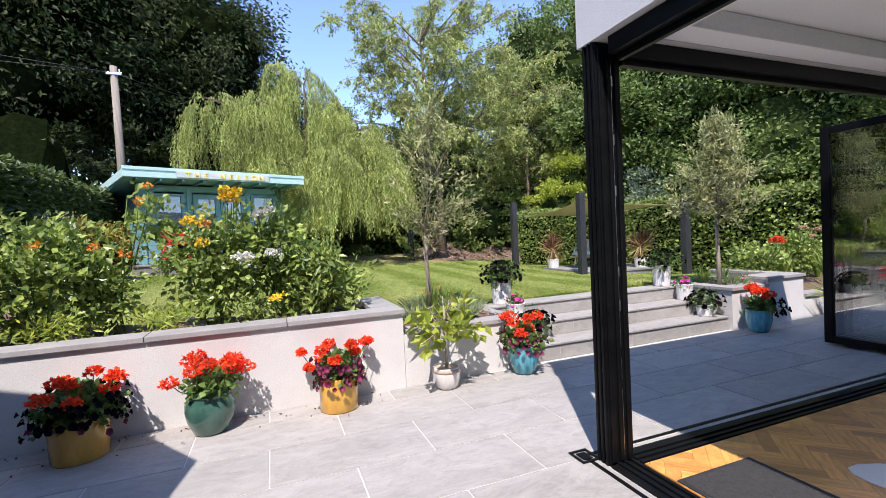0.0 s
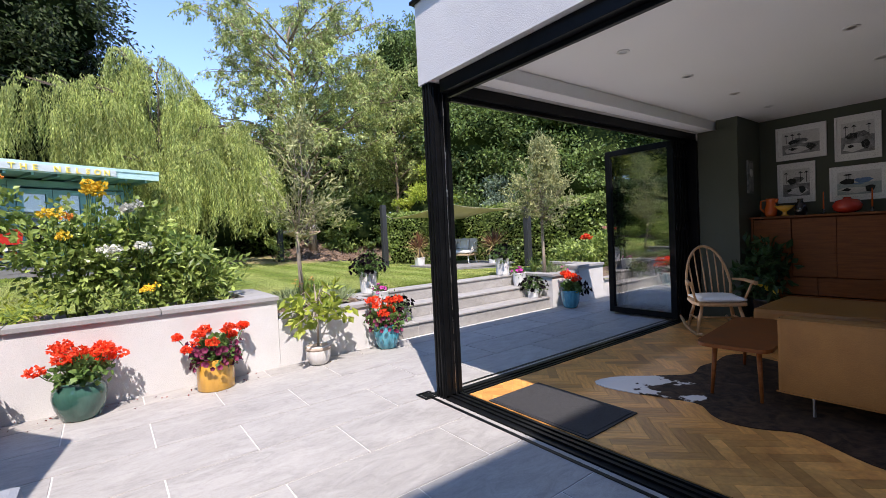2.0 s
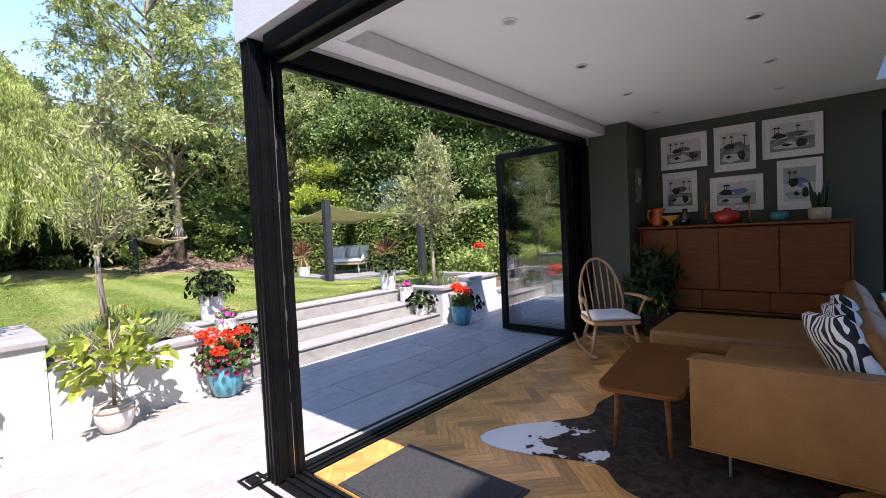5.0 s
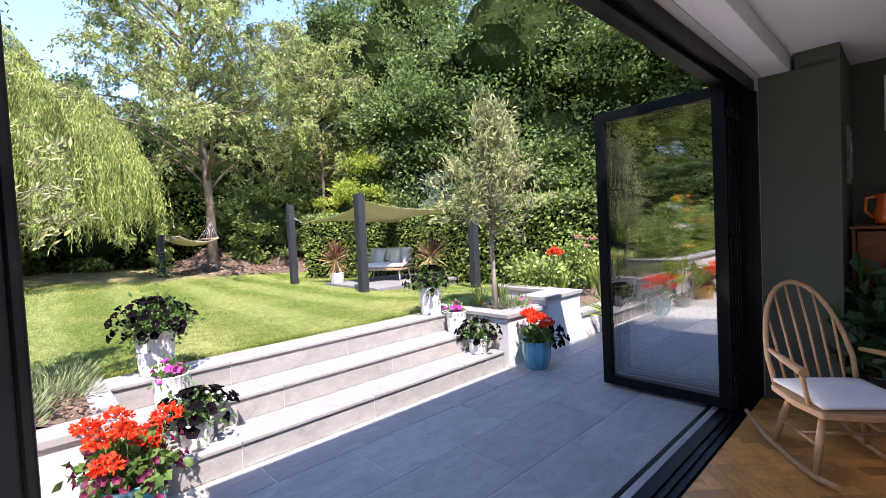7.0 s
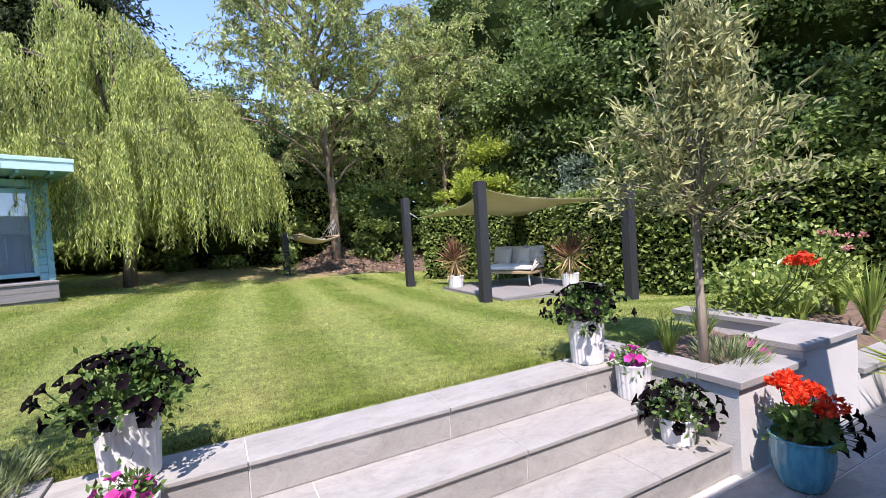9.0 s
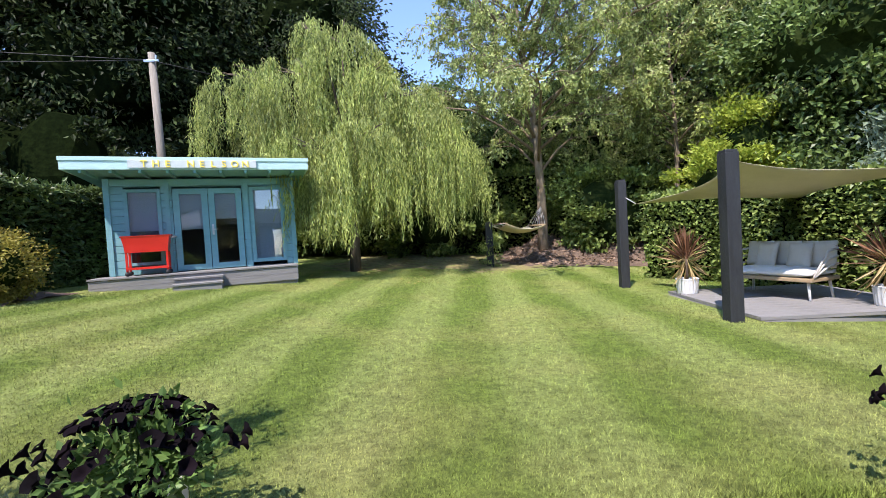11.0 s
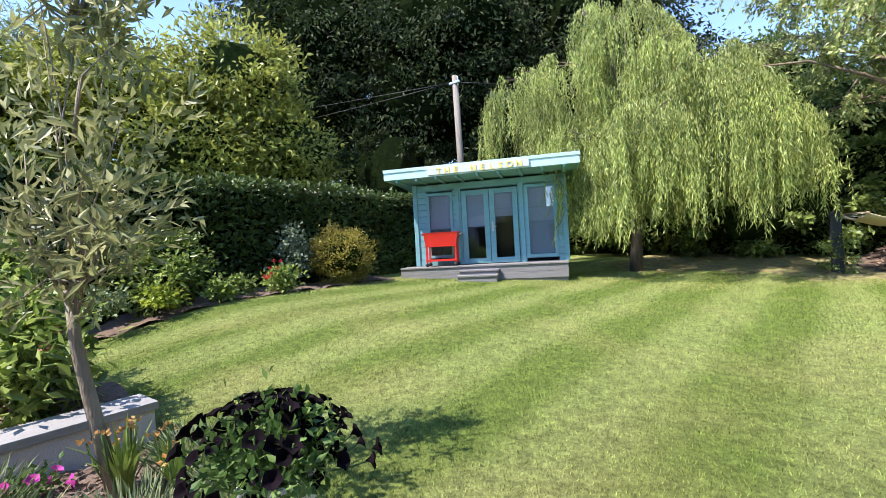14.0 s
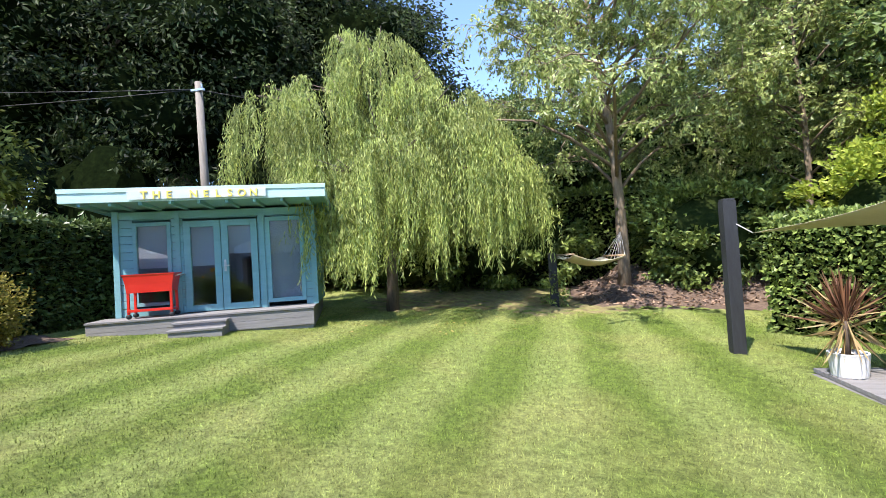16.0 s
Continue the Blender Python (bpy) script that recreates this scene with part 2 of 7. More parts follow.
P_PLUM = leafy("plum_petals", (0.11, 0.012, 0.04), (0.24, 0.03, 0.09), 0.6, 0.25)
P_PINK = leafy("magenta_petals", (0.6, 0.05, 0.36), (0.8, 0.12, 0.5), 0.6, 0.3)
P_YELLOW = leafy("yellow_petals", (0.85, 0.5, 0.02), (0.9, 0.68, 0.06), 0.6, 0.3)
P_ORANGE = leafy("orange_petals", (0.8, 0.22, 0.02), (0.9, 0.36, 0.06), 0.6, 0.3)
P_WHITE = leafy("white_petals", (0.75, 0.75, 0.66), (0.88, 0.88, 0.8), 0.6, 0.3)
P_ROSE = leafy("pale_pink_petals", (0.7, 0.25, 0.25), (0.85, 0.42, 0.4), 0.6, 0.3)


# ---- builders ----
def part(name, bm, material, parent=None, label=""):
    me = bpy.data.meshes.new(name)
    bm.to_mesh(me)
    bm.free()
    me.materials.append(material)
    ob = new(name, me)
    ob.parent = parent
    return tagged(ob, label)


def thing(name, m, label, category, group=""):
    ob = new(name)
    ob.empty_display_size = 0.1
    ob.matrix_basis = m
    return tagged(ob, label, category, group)


def structure(ob, label="", category=""):
    return tagged(ob, label, category, kind="structure")


def bx(bm, x0, y0, z0, x1, y1, z1, bevel=0.0, m=None):
    """Adds a box, with rounded edges if bevel is given."""
    made = bmesh.ops.create_cube(bm, size=1, matrix=Matrix.LocRotScale(((x0 + x1) / 2, (y0 + y1) / 2, (z0 + z1) / 2), None, (abs(x1 - x0), abs(y1 - y0), abs(z1 - z0))))
    verts = made["verts"]
    if bevel:
        edges = list({e for v in verts for e in v.link_edges})
        res = bmesh.ops.bevel(bm, geom=edges, offset=bevel, segments=2, profile=0.6, affect="EDGES")
        verts = list({v for v in res["verts"]} | {v for v in verts if v.is_valid})
    if m is not None:
        bmesh.ops.transform(bm, matrix=m, verts=verts)
    return verts


def box(x0, y0, z0, x1, y1, z1, bevel=0.0, m=None):
    bm = bmesh.new()
    bx(bm, x0, y0, z0, x1, y1, z1, bevel, m)
    return bm


def boxes(*rows, bevel=0.0):
    bm = bmesh.new()
    for row in rows:
        bx(bm, *row, bevel=bevel)
    return bm


def lathe(profile, steps=32, flute=0, depth=0.0):
    """A turned solid from (radius, z) pairs; flute: vertical grooves."""
    bm = bmesh.new()
    rings = []
    for r, z in profile:
        ring = []
        for k in range(steps):
            a = 2 * math.pi * k / steps
            rr = r * (1 + depth * math.cos(flute * a)) if flute else r
            ring.append(bm.verts.new((rr * math.cos(a), rr * math.sin(a), z)))
        rings.append(ring)
    for a, b in zip(rings, rings[1:]):
        for k in range(steps):
            f = bm.faces.new((a[k], a[(k + 1) % steps], b[(k + 1) % steps], b[k]))
            f.smooth = True
    bm.faces.new(list(reversed(rings[0])))
    bm.faces.new(rings[-1])
    return bm


def tube(points, radii, sides=8, bm=None):
    """A tapered round limb along points."""
    bm = bm or bmesh.new()
    pts = [Vector(p) for p in points]
    rings = []
    for i, p in enumerate(pts):
        d = (pts[min(i + 1, len(pts) - 1)] - pts[max(i - 1, 0)]).normalized()
        side = d.orthogonal().normalized() if i == 0 else (last - last.dot(d) * d).normalized()
        last = side
        up = d.cross(side)
        r = radii[i] if hasattr(radii, "__len__") else radii
        rings.append([bm.verts.new(p + r * (math.cos(a) * side + math.sin(a) * up)) for a in (2 * math.pi * k / sides for k in range(sides))])
    for a, b in zip(rings, rings[1:]):
        for k in range(sides):
            f = bm.faces.new((a[k], a[(k + 1) % sides], b[(k + 1) % sides], b[k]))
            f.smooth = True
    bm.faces.new(list(reversed(rings[0])))
    bm.faces.new(rings[-1])
    return bm


def grid_mesh(name, xs, ys, height, material):
    xs, ys = np.array(xs, float), np.array(ys, float)
    X, Y = np.meshgrid(xs, ys)
    Z = height(X, Y)
    v = np.stack([X, Y, Z], -1).reshape(-1, 3)
    nx, ny = len(xs), len(ys)
    i = (np.arange(ny - 1)[:, None] * nx + np.arange(nx - 1)[None]).ravel()
    f = np.stack([i, i + 1, i + nx + 1, i + nx], -1)
    return raw_mesh(name, v, f, material, smooth=True)


def raw_mesh(name, v, f, material, smooth=False):
    me = bpy.data.meshes.new(name)
    n, k = f.shape
    me.vertices.add(len(v))
    me.vertices.foreach_set("co", np.ascontiguousarray(v, dtype=np.float32).ravel())
    me.loops.add(n * k)
    me.loops.foreach_set("vertex_index", np.ascontiguousarray(f, dtype=np.int32).ravel())
    me.polygons.add(n)
    me.polygons.foreach_set("loop_start", np.arange(0, n * k, k, dtype=np.int32))
    me.polygons.foreach_set("use_smooth", np.full(n, smooth, dtype=bool))
    me.update(calc_edges=True)
    me.validate()
    me.materials.append(material)
    return new(name, me)


RNG = np.random.default_rng(11)


def unit(v):
    return v / (np.linalg.norm(v, axis=-1, keepdims=True) + 1e-9)


def leaf_mesh(name, at, way, length, width, material, parent=None, fold=0.25, up=None, label="", kind=""):
    """Many folded leaves: each is a diamond from its stalk at `at` along `way`."""
    n = len(at)
    way = unit(way)
    side = unit(np.cross(way, unit(RNG.normal(size=(n, 3))) if up is None else up))
    nrm = np.cross(side, way)
    length = np.broadcast_to(length, n)[:, None] * RNG.uniform(0.7, 1.25, (n, 1))
    width = np.broadcast_to(width, n)[:, None] * RNG.uniform(0.75, 1.2, (n, 1))
    mid = at + way * length * 0.45
    v = np.stack([at, mid - side * width / 2 + nrm * width * fold, at + way * length, mid + side * width / 2 + nrm * width * fold], 1).reshape(-1, 3)
    b = np.arange(n)[:, None] * 4
    f = np.concatenate([b + [0, 1, 2], b + [0, 2, 3]], 0)
    ob = raw_mesh(name, v, f, material)
    ob.parent = parent
    return tagged(ob, label, kind=kind)


def clumped(blobs, clumps, leaves, spread, shell=0.75, gaps=0.0):
    """Leaf places: clumps on the shells of ellipsoids (x, y, z, rx, ry, rz), and the leaves round each clump."""
    w = np.array([(b[3] * b[4] + b[4] * b[5] + b[3] * b[5]) for b in blobs])
    pick = RNG.choice(len(blobs), clumps, p=w / w.sum())
    b = np.array(blobs)[pick]
    d = unit(RNG.normal(size=(clumps, 3)))
    r = RNG.uniform(shell, 1.05, (clumps, 1))
    c = b[:, :3] + d * b[:, 3:] * r
    size = spread * RNG.uniform(0.6, 1.4, clumps)
    k = RNG.integers(0, clumps, leaves)
    off = RNG.normal(size=(leaves, 3)) * size[k][:, None]
    off[:, 2] *= 0.6
    return c[k] + off, unit(d[k] + 0.9 * RNG.normal(size=(leaves, 3)))


def facing(way, lift=0.45, loose=0.55):
    """Leaf faces that look up and outwards, each a little differently."""
    n = len(way)
    return unit(way * 0.5 + np.array([-0.15, -0.3, lift]) + RNG.normal(size=(n, 3)) * loose)


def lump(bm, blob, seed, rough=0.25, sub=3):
    """An uneven lump, coloured dark for the shade inside a dense crown."""
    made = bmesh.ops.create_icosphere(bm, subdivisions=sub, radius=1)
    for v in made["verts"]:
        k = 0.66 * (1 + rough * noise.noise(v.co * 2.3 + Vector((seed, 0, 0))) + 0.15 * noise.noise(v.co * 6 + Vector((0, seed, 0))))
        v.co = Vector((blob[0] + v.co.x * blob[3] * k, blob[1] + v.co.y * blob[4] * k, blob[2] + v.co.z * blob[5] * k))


def lawn_z(x, y):
    t = np.clip((np.asarray(y, float) - 4.7) / 2.5, 0, 1)
    t = t * t * (3 - 2 * t)
    back = np.clip(np.asarray(y, float) - 13.0, 0, 8)
    return 0.5 - 0.055 * (np.clip(x, -9, 9) - 3) * t + 0.05 * back


def ground_z(x, y):
    return np.where(np.asarray(y) < 4.6, -0.08, lawn_z(x, y))


# ---- ground and terraces ----
xs = sorted(set(np.round(np.concatenate([np.linspace(-60, -9, 12), np.arange(-9, 10, 0.5), np.linspace(10, 70, 12)]), 3)))
ys = sorted(set(np.round(np.concatenate([np.linspace(-40, 3.9, 10), [4.58, 4.61], np.arange(5.0, 15, 0.5), np.linspace(15, 90, 14)]), 3)))


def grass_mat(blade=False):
    """Mown stripes, their light and dark put into the colour, with dry patches; the blades on it take the same stripes,
    each in its own shade.
    """
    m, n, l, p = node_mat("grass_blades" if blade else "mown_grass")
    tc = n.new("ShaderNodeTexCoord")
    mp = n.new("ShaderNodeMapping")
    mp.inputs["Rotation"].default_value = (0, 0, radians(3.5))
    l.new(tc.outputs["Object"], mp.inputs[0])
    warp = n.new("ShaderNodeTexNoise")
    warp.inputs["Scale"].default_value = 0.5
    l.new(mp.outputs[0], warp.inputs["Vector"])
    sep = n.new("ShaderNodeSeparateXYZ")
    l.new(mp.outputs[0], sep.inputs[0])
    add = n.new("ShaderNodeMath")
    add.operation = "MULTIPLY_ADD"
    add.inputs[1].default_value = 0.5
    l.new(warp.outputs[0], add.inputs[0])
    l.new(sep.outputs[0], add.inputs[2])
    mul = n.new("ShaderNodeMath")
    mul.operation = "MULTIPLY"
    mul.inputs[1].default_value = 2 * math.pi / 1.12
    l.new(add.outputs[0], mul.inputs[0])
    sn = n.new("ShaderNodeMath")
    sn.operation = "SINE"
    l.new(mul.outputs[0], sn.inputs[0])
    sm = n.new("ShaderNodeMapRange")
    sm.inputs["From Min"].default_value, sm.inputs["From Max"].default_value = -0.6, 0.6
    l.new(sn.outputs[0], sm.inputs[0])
    # two greens imitate how blades leaning each way catch the light
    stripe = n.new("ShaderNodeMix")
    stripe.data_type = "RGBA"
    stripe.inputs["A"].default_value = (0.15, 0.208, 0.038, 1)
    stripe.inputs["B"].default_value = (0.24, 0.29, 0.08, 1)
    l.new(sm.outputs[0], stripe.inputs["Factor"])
    dry = n.new("ShaderNodeTexNoise")
    dry.inputs["Scale"].default_value = 0.9
    dry.inputs["Detail"].default_value = 8
    l.new(mp.outputs[0], dry.inputs["Vector"])
    dr = n.new("ShaderNodeMapRange")
    dr.inputs["From Min"].default_value, dr.inputs["From Max"].default_value = 0.46, 0.72
    dr.inputs["To Max"].default_value = 0.38
    l.new(dry.outputs[0], dr.inputs[0])
    mx = n.new("ShaderNodeMix")
    mx.data_type = "RGBA"
    mx.inputs["B"].default_value = (0.4, 0.36, 0.14, 1)
    l.new(dr.outputs[0], mx.inputs["Factor"])
    l.new(stripe.outputs["Result"], mx.inputs["A"])
    fine = n.new("ShaderNodeTexNoise")
    fine.inputs["Scale"].default_value = 42
    fine.inputs["Detail"].default_value = 9
    fine.inputs["Roughness"].default_value = 0.78
    l.new(tc.outputs["Object"], fine.inputs["Vector"])
    fr = n.new("ShaderNodeMapRange")
    fr.inputs["From Min"].default_value, fr.inputs["From Max"].default_value = 0.25, 0.75
    fr.inputs["To Min"].default_value, fr.inputs["To Max"].default_value = 0.3, 1.7
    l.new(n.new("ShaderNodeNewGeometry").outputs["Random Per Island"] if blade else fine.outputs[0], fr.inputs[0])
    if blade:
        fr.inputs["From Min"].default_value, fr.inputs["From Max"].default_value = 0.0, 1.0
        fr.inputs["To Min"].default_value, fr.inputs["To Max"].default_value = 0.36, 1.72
    hsv = n.new("ShaderNodeHueSaturation")
    l.new(mx.outputs["Result"], hsv.inputs["Color"])
    tuft = n.new("ShaderNodeTexNoise")
    tuft.inputs["Scale"].default_value, tuft.inputs["Detail"].default_value = 13, 6
    tuft.inputs["Roughness"].default_value = 0.7
    l.new(tc.outputs["Object"], tuft.inputs["Vector"])
    tf = n.new("ShaderNodeMapRange")
    tf.inputs["From Min"].default_value, tf.inputs["From Max"].default_value = 0.32, 0.68
    tf.inputs["To Min"].default_value, tf.inputs["To Max"].default_value = 0.62, 1.38
    l.new(tuft.outputs[0], tf.inputs[0])
    both = n.new("ShaderNodeMath")
    both.operation = "MULTIPLY"
    l.new(fr.outputs[0], both.inputs[0])
    l.new(tf.outputs[0], both.inputs[1])
    l.new(both.outputs[0], hsv.inputs["Value"])
    l.new(hsv.outputs[0], p.inputs["Base Color"])
    p.inputs["Roughness"].default_value = 0.8
    p.inputs["Specular IOR Level"].default_value = 0.2
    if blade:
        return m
    b = n.new("ShaderNodeBump")
    b.inputs["Strength"].default_value = 1.0
    b.inputs["Distance"].default_value = 0.03
    l.new(fine.outputs[0], b.inputs["Height"])
    l.new(b.outputs[0], p.inputs["Normal"])
    return m


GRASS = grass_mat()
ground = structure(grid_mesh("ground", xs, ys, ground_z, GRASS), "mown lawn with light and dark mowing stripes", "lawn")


def bed(name, x0, x1, y0, y1, base, label):
    """A mulched bed with an uneven surface."""
    gx, gy = np.linspace(x0, x1, max(4, int((x1 - x0) / 0.12))), np.linspace(y0, y1, max(4, int((y1 - y0) / 0.12)))

    def h(X, Y):
        z = base(X, Y) if callable(base) else base + 0 * X
        return z + 0.02 * np.sin(X * 7 + Y * 11) + 0.015 * np.sin(X * 17 - Y * 13) + RNG.uniform(-0.012, 0.012, X.shape)

    return structure(grid_mesh(name, gx, gy, h, DRY if name == "bed_7" else SOIL), label, "soil bed")


DRY = surface("dry_earth", (0.13, 0.105, 0.045), (0.31, 0.27, 0.11), 5, 0.95, 0.8, 50)
WALL_Y = 3.68
bed("bed_1", -9, 0.62, WALL_Y + 0.2, 4.75, 0.64, "bark mulched raised rose bed")
bed("bed_2", 0.82, 1.88, WALL_Y + 0.18, 4.75, 0.5, "bark mulched low bed beside the steps")
bed("bed_3", 5.0, 6.3, WALL_Y + 0.15, 4.9, 0.46, "bark mulched bed under the olive tree")
bed("bed_4", -4.2, -2.8, 4.7, 10.4, lambda X, Y: lawn_z(X, Y) + 0.02, "border soil along the hedge")


def fade(v, lo, hi, soft):
    return np.clip(np.minimum(v - lo, hi - v) / soft, 0, 1)


bed("bed_5", 4.4, 13, 14.6, 19.0, lambda X, Y: lawn_z(X, Y) - 0.06 + (0.5 + 0.12 * np.sin(X * 2.3) + 0.1 * np.sin(X * 5.1 + Y * 3)) * fade(Y + 0.25 * np.sin(X * 1.7), 14.8, 19.0, 1.9) * fade(X, 4.4, 13, 1.6) + 0.06 * fade(X, 4.4, 13, 0.8), "brown leaf litter bank below the trees")
bed("bed_7", -0.4, 6.4, 13.2, 17.8, lambda X, Y: lawn_z(X, Y) - 0.05 + 0.06 * fade(Y + 0.3 * np.sin(X * 1.9) + 0.15 * np.sin(X * 5.3), 13.5, 18.5, 0.7) * fade(X + 0.2 * np.sin(Y * 3), -0.3, 6.3, 0.6), "dry brown earth below the willow")
bed("bed_6", 6.33, 9.6, 3.86, 5.4, lambda X, Y: 0.29 + 0.15 * np.clip((Y - 3.9) / 1.0, 0, 1), "border soil beside the terrace")
structure(part("wall_planter", boxes((-9, WALL_Y, -0.05, 0.78, WALL_Y + 0.2, 0.66), (0.58, WALL_Y + 0.2, -0.05, 0.78, 4.68, 0.66)), RENDER), "white rendered retaining wall of a raised bed", "garden wall")
structure(part("wall_low", boxes((0.785, WALL_Y + 0.01, -0.05, 1.9, WALL_Y + 0.18, 0.46)), RENDER), "low white rendered garden wall", "garden wall")
structure(part("wall_terrace", boxes((4.96, WALL_Y + 0.02, -0.05, 5.62, WALL_Y + 0.2, 0.48), (4.96, WALL_Y + 0.2, -0.05, 5.12, 4.9, 0.48), (5.62, WALL_Y + 0.02, -0.05, 6.32, WALL_Y + 0.34, 0.56), (6.14, WALL_Y + 0.34, -0.05, 6.32, 4.9, 0.56)), RENDER), "white rendered planter wall beside the steps", "garden wall")
structure(part("wall_border", box(6.323, WALL_Y + 0.02, -0.05, 9.6, WALL_Y + 0.18, 0.28), RENDER), "low white rendered wall of the side border", "garden wall")


def caps(name, x0, x1, y0, y1, z, size, along="x", label="grey porcelain wall coping"):
    """Coping stones laid end to end."""
    root = structure(new(name), label, "coping")
    a0, a1 = (x0, x1) if along == "x" else (y0, y1)
    n = max(1, round((a1 - a0) / size))
    step = (a1 - a0) / n
    me = None
    for i in range(n):
        bm = box(0, 0, 0, step - 0.006, y1 - y0, 0.04, 0.004) if along == "x" else box(0, 0, 0, x1 - x0, step - 0.006, 0.04, 0.004)
        if me is None:
            ob = part("coping_stone", bm, CAP, root)
            me = ob.data
        else:
            bm.free()
            ob = new("coping_stone", me)
            ob.parent = root
        ob.location = (x0 + i * step, y0, z) if along == "x" else (x0, y0 + i * step, z)
    return root


caps("coping_1", -9, 0.8, WALL_Y - 0.025, WALL_Y + 0.225, 0.66, 0.96)
caps("coping_2", 0.55, 0.8, WALL_Y + 0.23, 4.7, 0.66, 0.9, "y")
caps("coping_3", 0.81, 1.9, WALL_Y - 0.01, WALL_Y + 0.2, 0.462, 0.96)
caps("coping_4", 4.94, 5.618, WALL_Y - 0.005, WALL_Y + 0.24, 0.48, 0.7)
caps("coping_7", 5.6, 6.34, WALL_Y - 0.006, WALL_Y + 0.36, 0.561, 0.8)
caps("coping_9", 6.343, 9.6, WALL_Y - 0.005, WALL_Y + 0.2, 0.281, 0.96)
caps("coping_5", 4.94, 5.14, WALL_Y + 0.245, 4.92, 0.48, 0.9, "y")
caps("coping_6", 6.12, 6.34, WALL_Y + 0.365, 4.92, 0.561, 0.9, "y")

# steps: a solid core, faced with riser and tread slabs
S0, S1, SY, RISE, GO = 1.92, 4.94, 3.74, 0.168, 0.3
steps = structure(new("steps"), "three pale grey porcelain garden steps", "steps")
core = bmesh.new()
for k in range(3):
    bx(core, S0 + 0.002, SY + GO * k + 0.006, -0.05 if k == 0 else RISE * k - 0.03, S1 - 0.006, 4.615, RISE * (k + 1) - 0.004)
part("core", core, GROUT, steps)
for k in range(3):
    y = SY + GO * k
    deep = GO + 0.03 if k < 2 else 4.62 - y
    cuts = [S0, S0 + (0.55, 0.95, 0.7)[k], S0 + (1.5, 1.9, 1.65)[k], S0 + (2.45, 2.8, 2.6)[k], S1]
    for a, b in zip(cuts, cuts[1:]):
        if b - a < 0.05:
            continue
        ob = part("tread_slab", box(0, 0, 0, b - a - 0.005, deep, 0.02, 0.003), TILE, steps)
        ob.location = (a, y - 0.012, RISE * (k + 1) - 0.02)
        ob = part("riser_slab", box(0, 0, 0, b - a - 0.005, 0.018, RISE - 0.026, 0.002), TILE, steps)
        ob.location = (a, y + 0.002, RISE * k + 0.003)
caps("coping_8", 1.8, 1.918, WALL_Y + 0.225, 4.64, 0.478, 0.9, "y")
side = structure(part("wall_step_end", box(S0 - 0.03, WALL_Y + 0.19, -0.05, S0 - 0.002, 4.62, 0.49), RENDER), "white rendered end of the steps", "garden wall")

# ---- house shell ----
HX, HY, FX, BX_, CEIL, TOP = 1.42, 1.95, 5.1, 6.22, 2.45, 2.93
structure(part("floor_base", box(HX, -4.2, -0.1, BX_, HY - 0.14, 0.0), GROUT), "screed under the parquet", "floor")
roof = bmesh.new()
SKX0, SKX1, SKY0, SKY1 = 2.55, 5.8, -2.3, -0.72
cx, cy = (HX + 0.02, SKX0, SKX1, BX_ + 0.3), (-4.25, SKY0, SKY1, HY - 0.02)
slab_v = {(i, j, k): roof.verts.new((cx[i], cy[j], z)) for i in range(4) for j in range(4) for k, z in ((0, CEIL), (1, TOP - 0.12))}
for i in range(3):
    for j in range(3):
        if (i, j) != (1, 1):
            for k in (0, 1):
                roof.faces.new([slab_v[q] for q in ((i, j, k), (i + 1, j, k), (i + 1, j + 1, k), (i, j + 1, k))])
for e in [e for e in roof.edges if e.is_boundary and e.verts[0].co.z < CEIL + 0.01]:
    a_, b_ = e.verts
    top_ = {(round(v.co.x, 4), round(v.co.y, 4)): v for v in roof.verts if v.co.z > CEIL + 0.01}
    roof.faces.new((a_, b_, top_[(round(b_.co.x, 4), round(b_.co.y, 4))], top_[(round(a_.co.x, 4), round(a_.co.y, 4))]))
bmesh.ops.recalc_face_normals(roof, faces=roof.faces)
structure(part("ceiling", roof, PLASTER), "smooth white painted ceiling", "ceiling")
shaft = boxes((SKX0 - 0.01, SKY0, CEIL + 0.002, SKX0 + 0.012, SKY1, TOP), (SKX1 - 0.012, SKY0, CEIL + 0.002, SKX1 + 0.01, SKY1, TOP), (SKX0, SKY0 - 0.01, CEIL + 0.002, SKX1, SKY0 + 0.012, TOP), (SKX0, SKY1 - 0.012, CEIL + 0.002, SKX1, SKY1 + 0.01, TOP))
structure(part("trim_skylight_shaft", shaft, PLASTER), "white skylight lining", "skylight lining")
skylight = structure(new("window_skylight"), "flat glass rooflight with a dark frame", "skylight")
part("frame", boxes((SKX0 - 0.06, SKY0 - 0.06, TOP, SKX0, SKY1 + 0.06, TOP + 0.06), (SKX1, SKY0 - 0.06, TOP, SKX1 + 0.06, SKY1 + 0.06, TOP + 0.06), (SKX0, SKY0 - 0.06, TOP, SKX1, SKY0, TOP + 0.06), (SKX0, SKY1, TOP, SKX1, SKY1 + 0.06, TOP + 0.06)), BLACK_ALU, skylight)
pane = part("pane", box(SKX0, SKY0, TOP + 0.02, SKX1, SKY1, TOP + 0.035), ROOF_GLASS, skylight)
pane.visible_shadow = False
structure(part("wall_parapet", boxes((HX - 0.02, -4.29, 2.335, HX + 0.22, HY + 0.02, TOP), (HX + 0.22, HY - 0.22, 2.335, BX_ + 0.4, HY + 0.02, TOP)), RENDER), "white rendered fascia above the glazed corner", "wall")
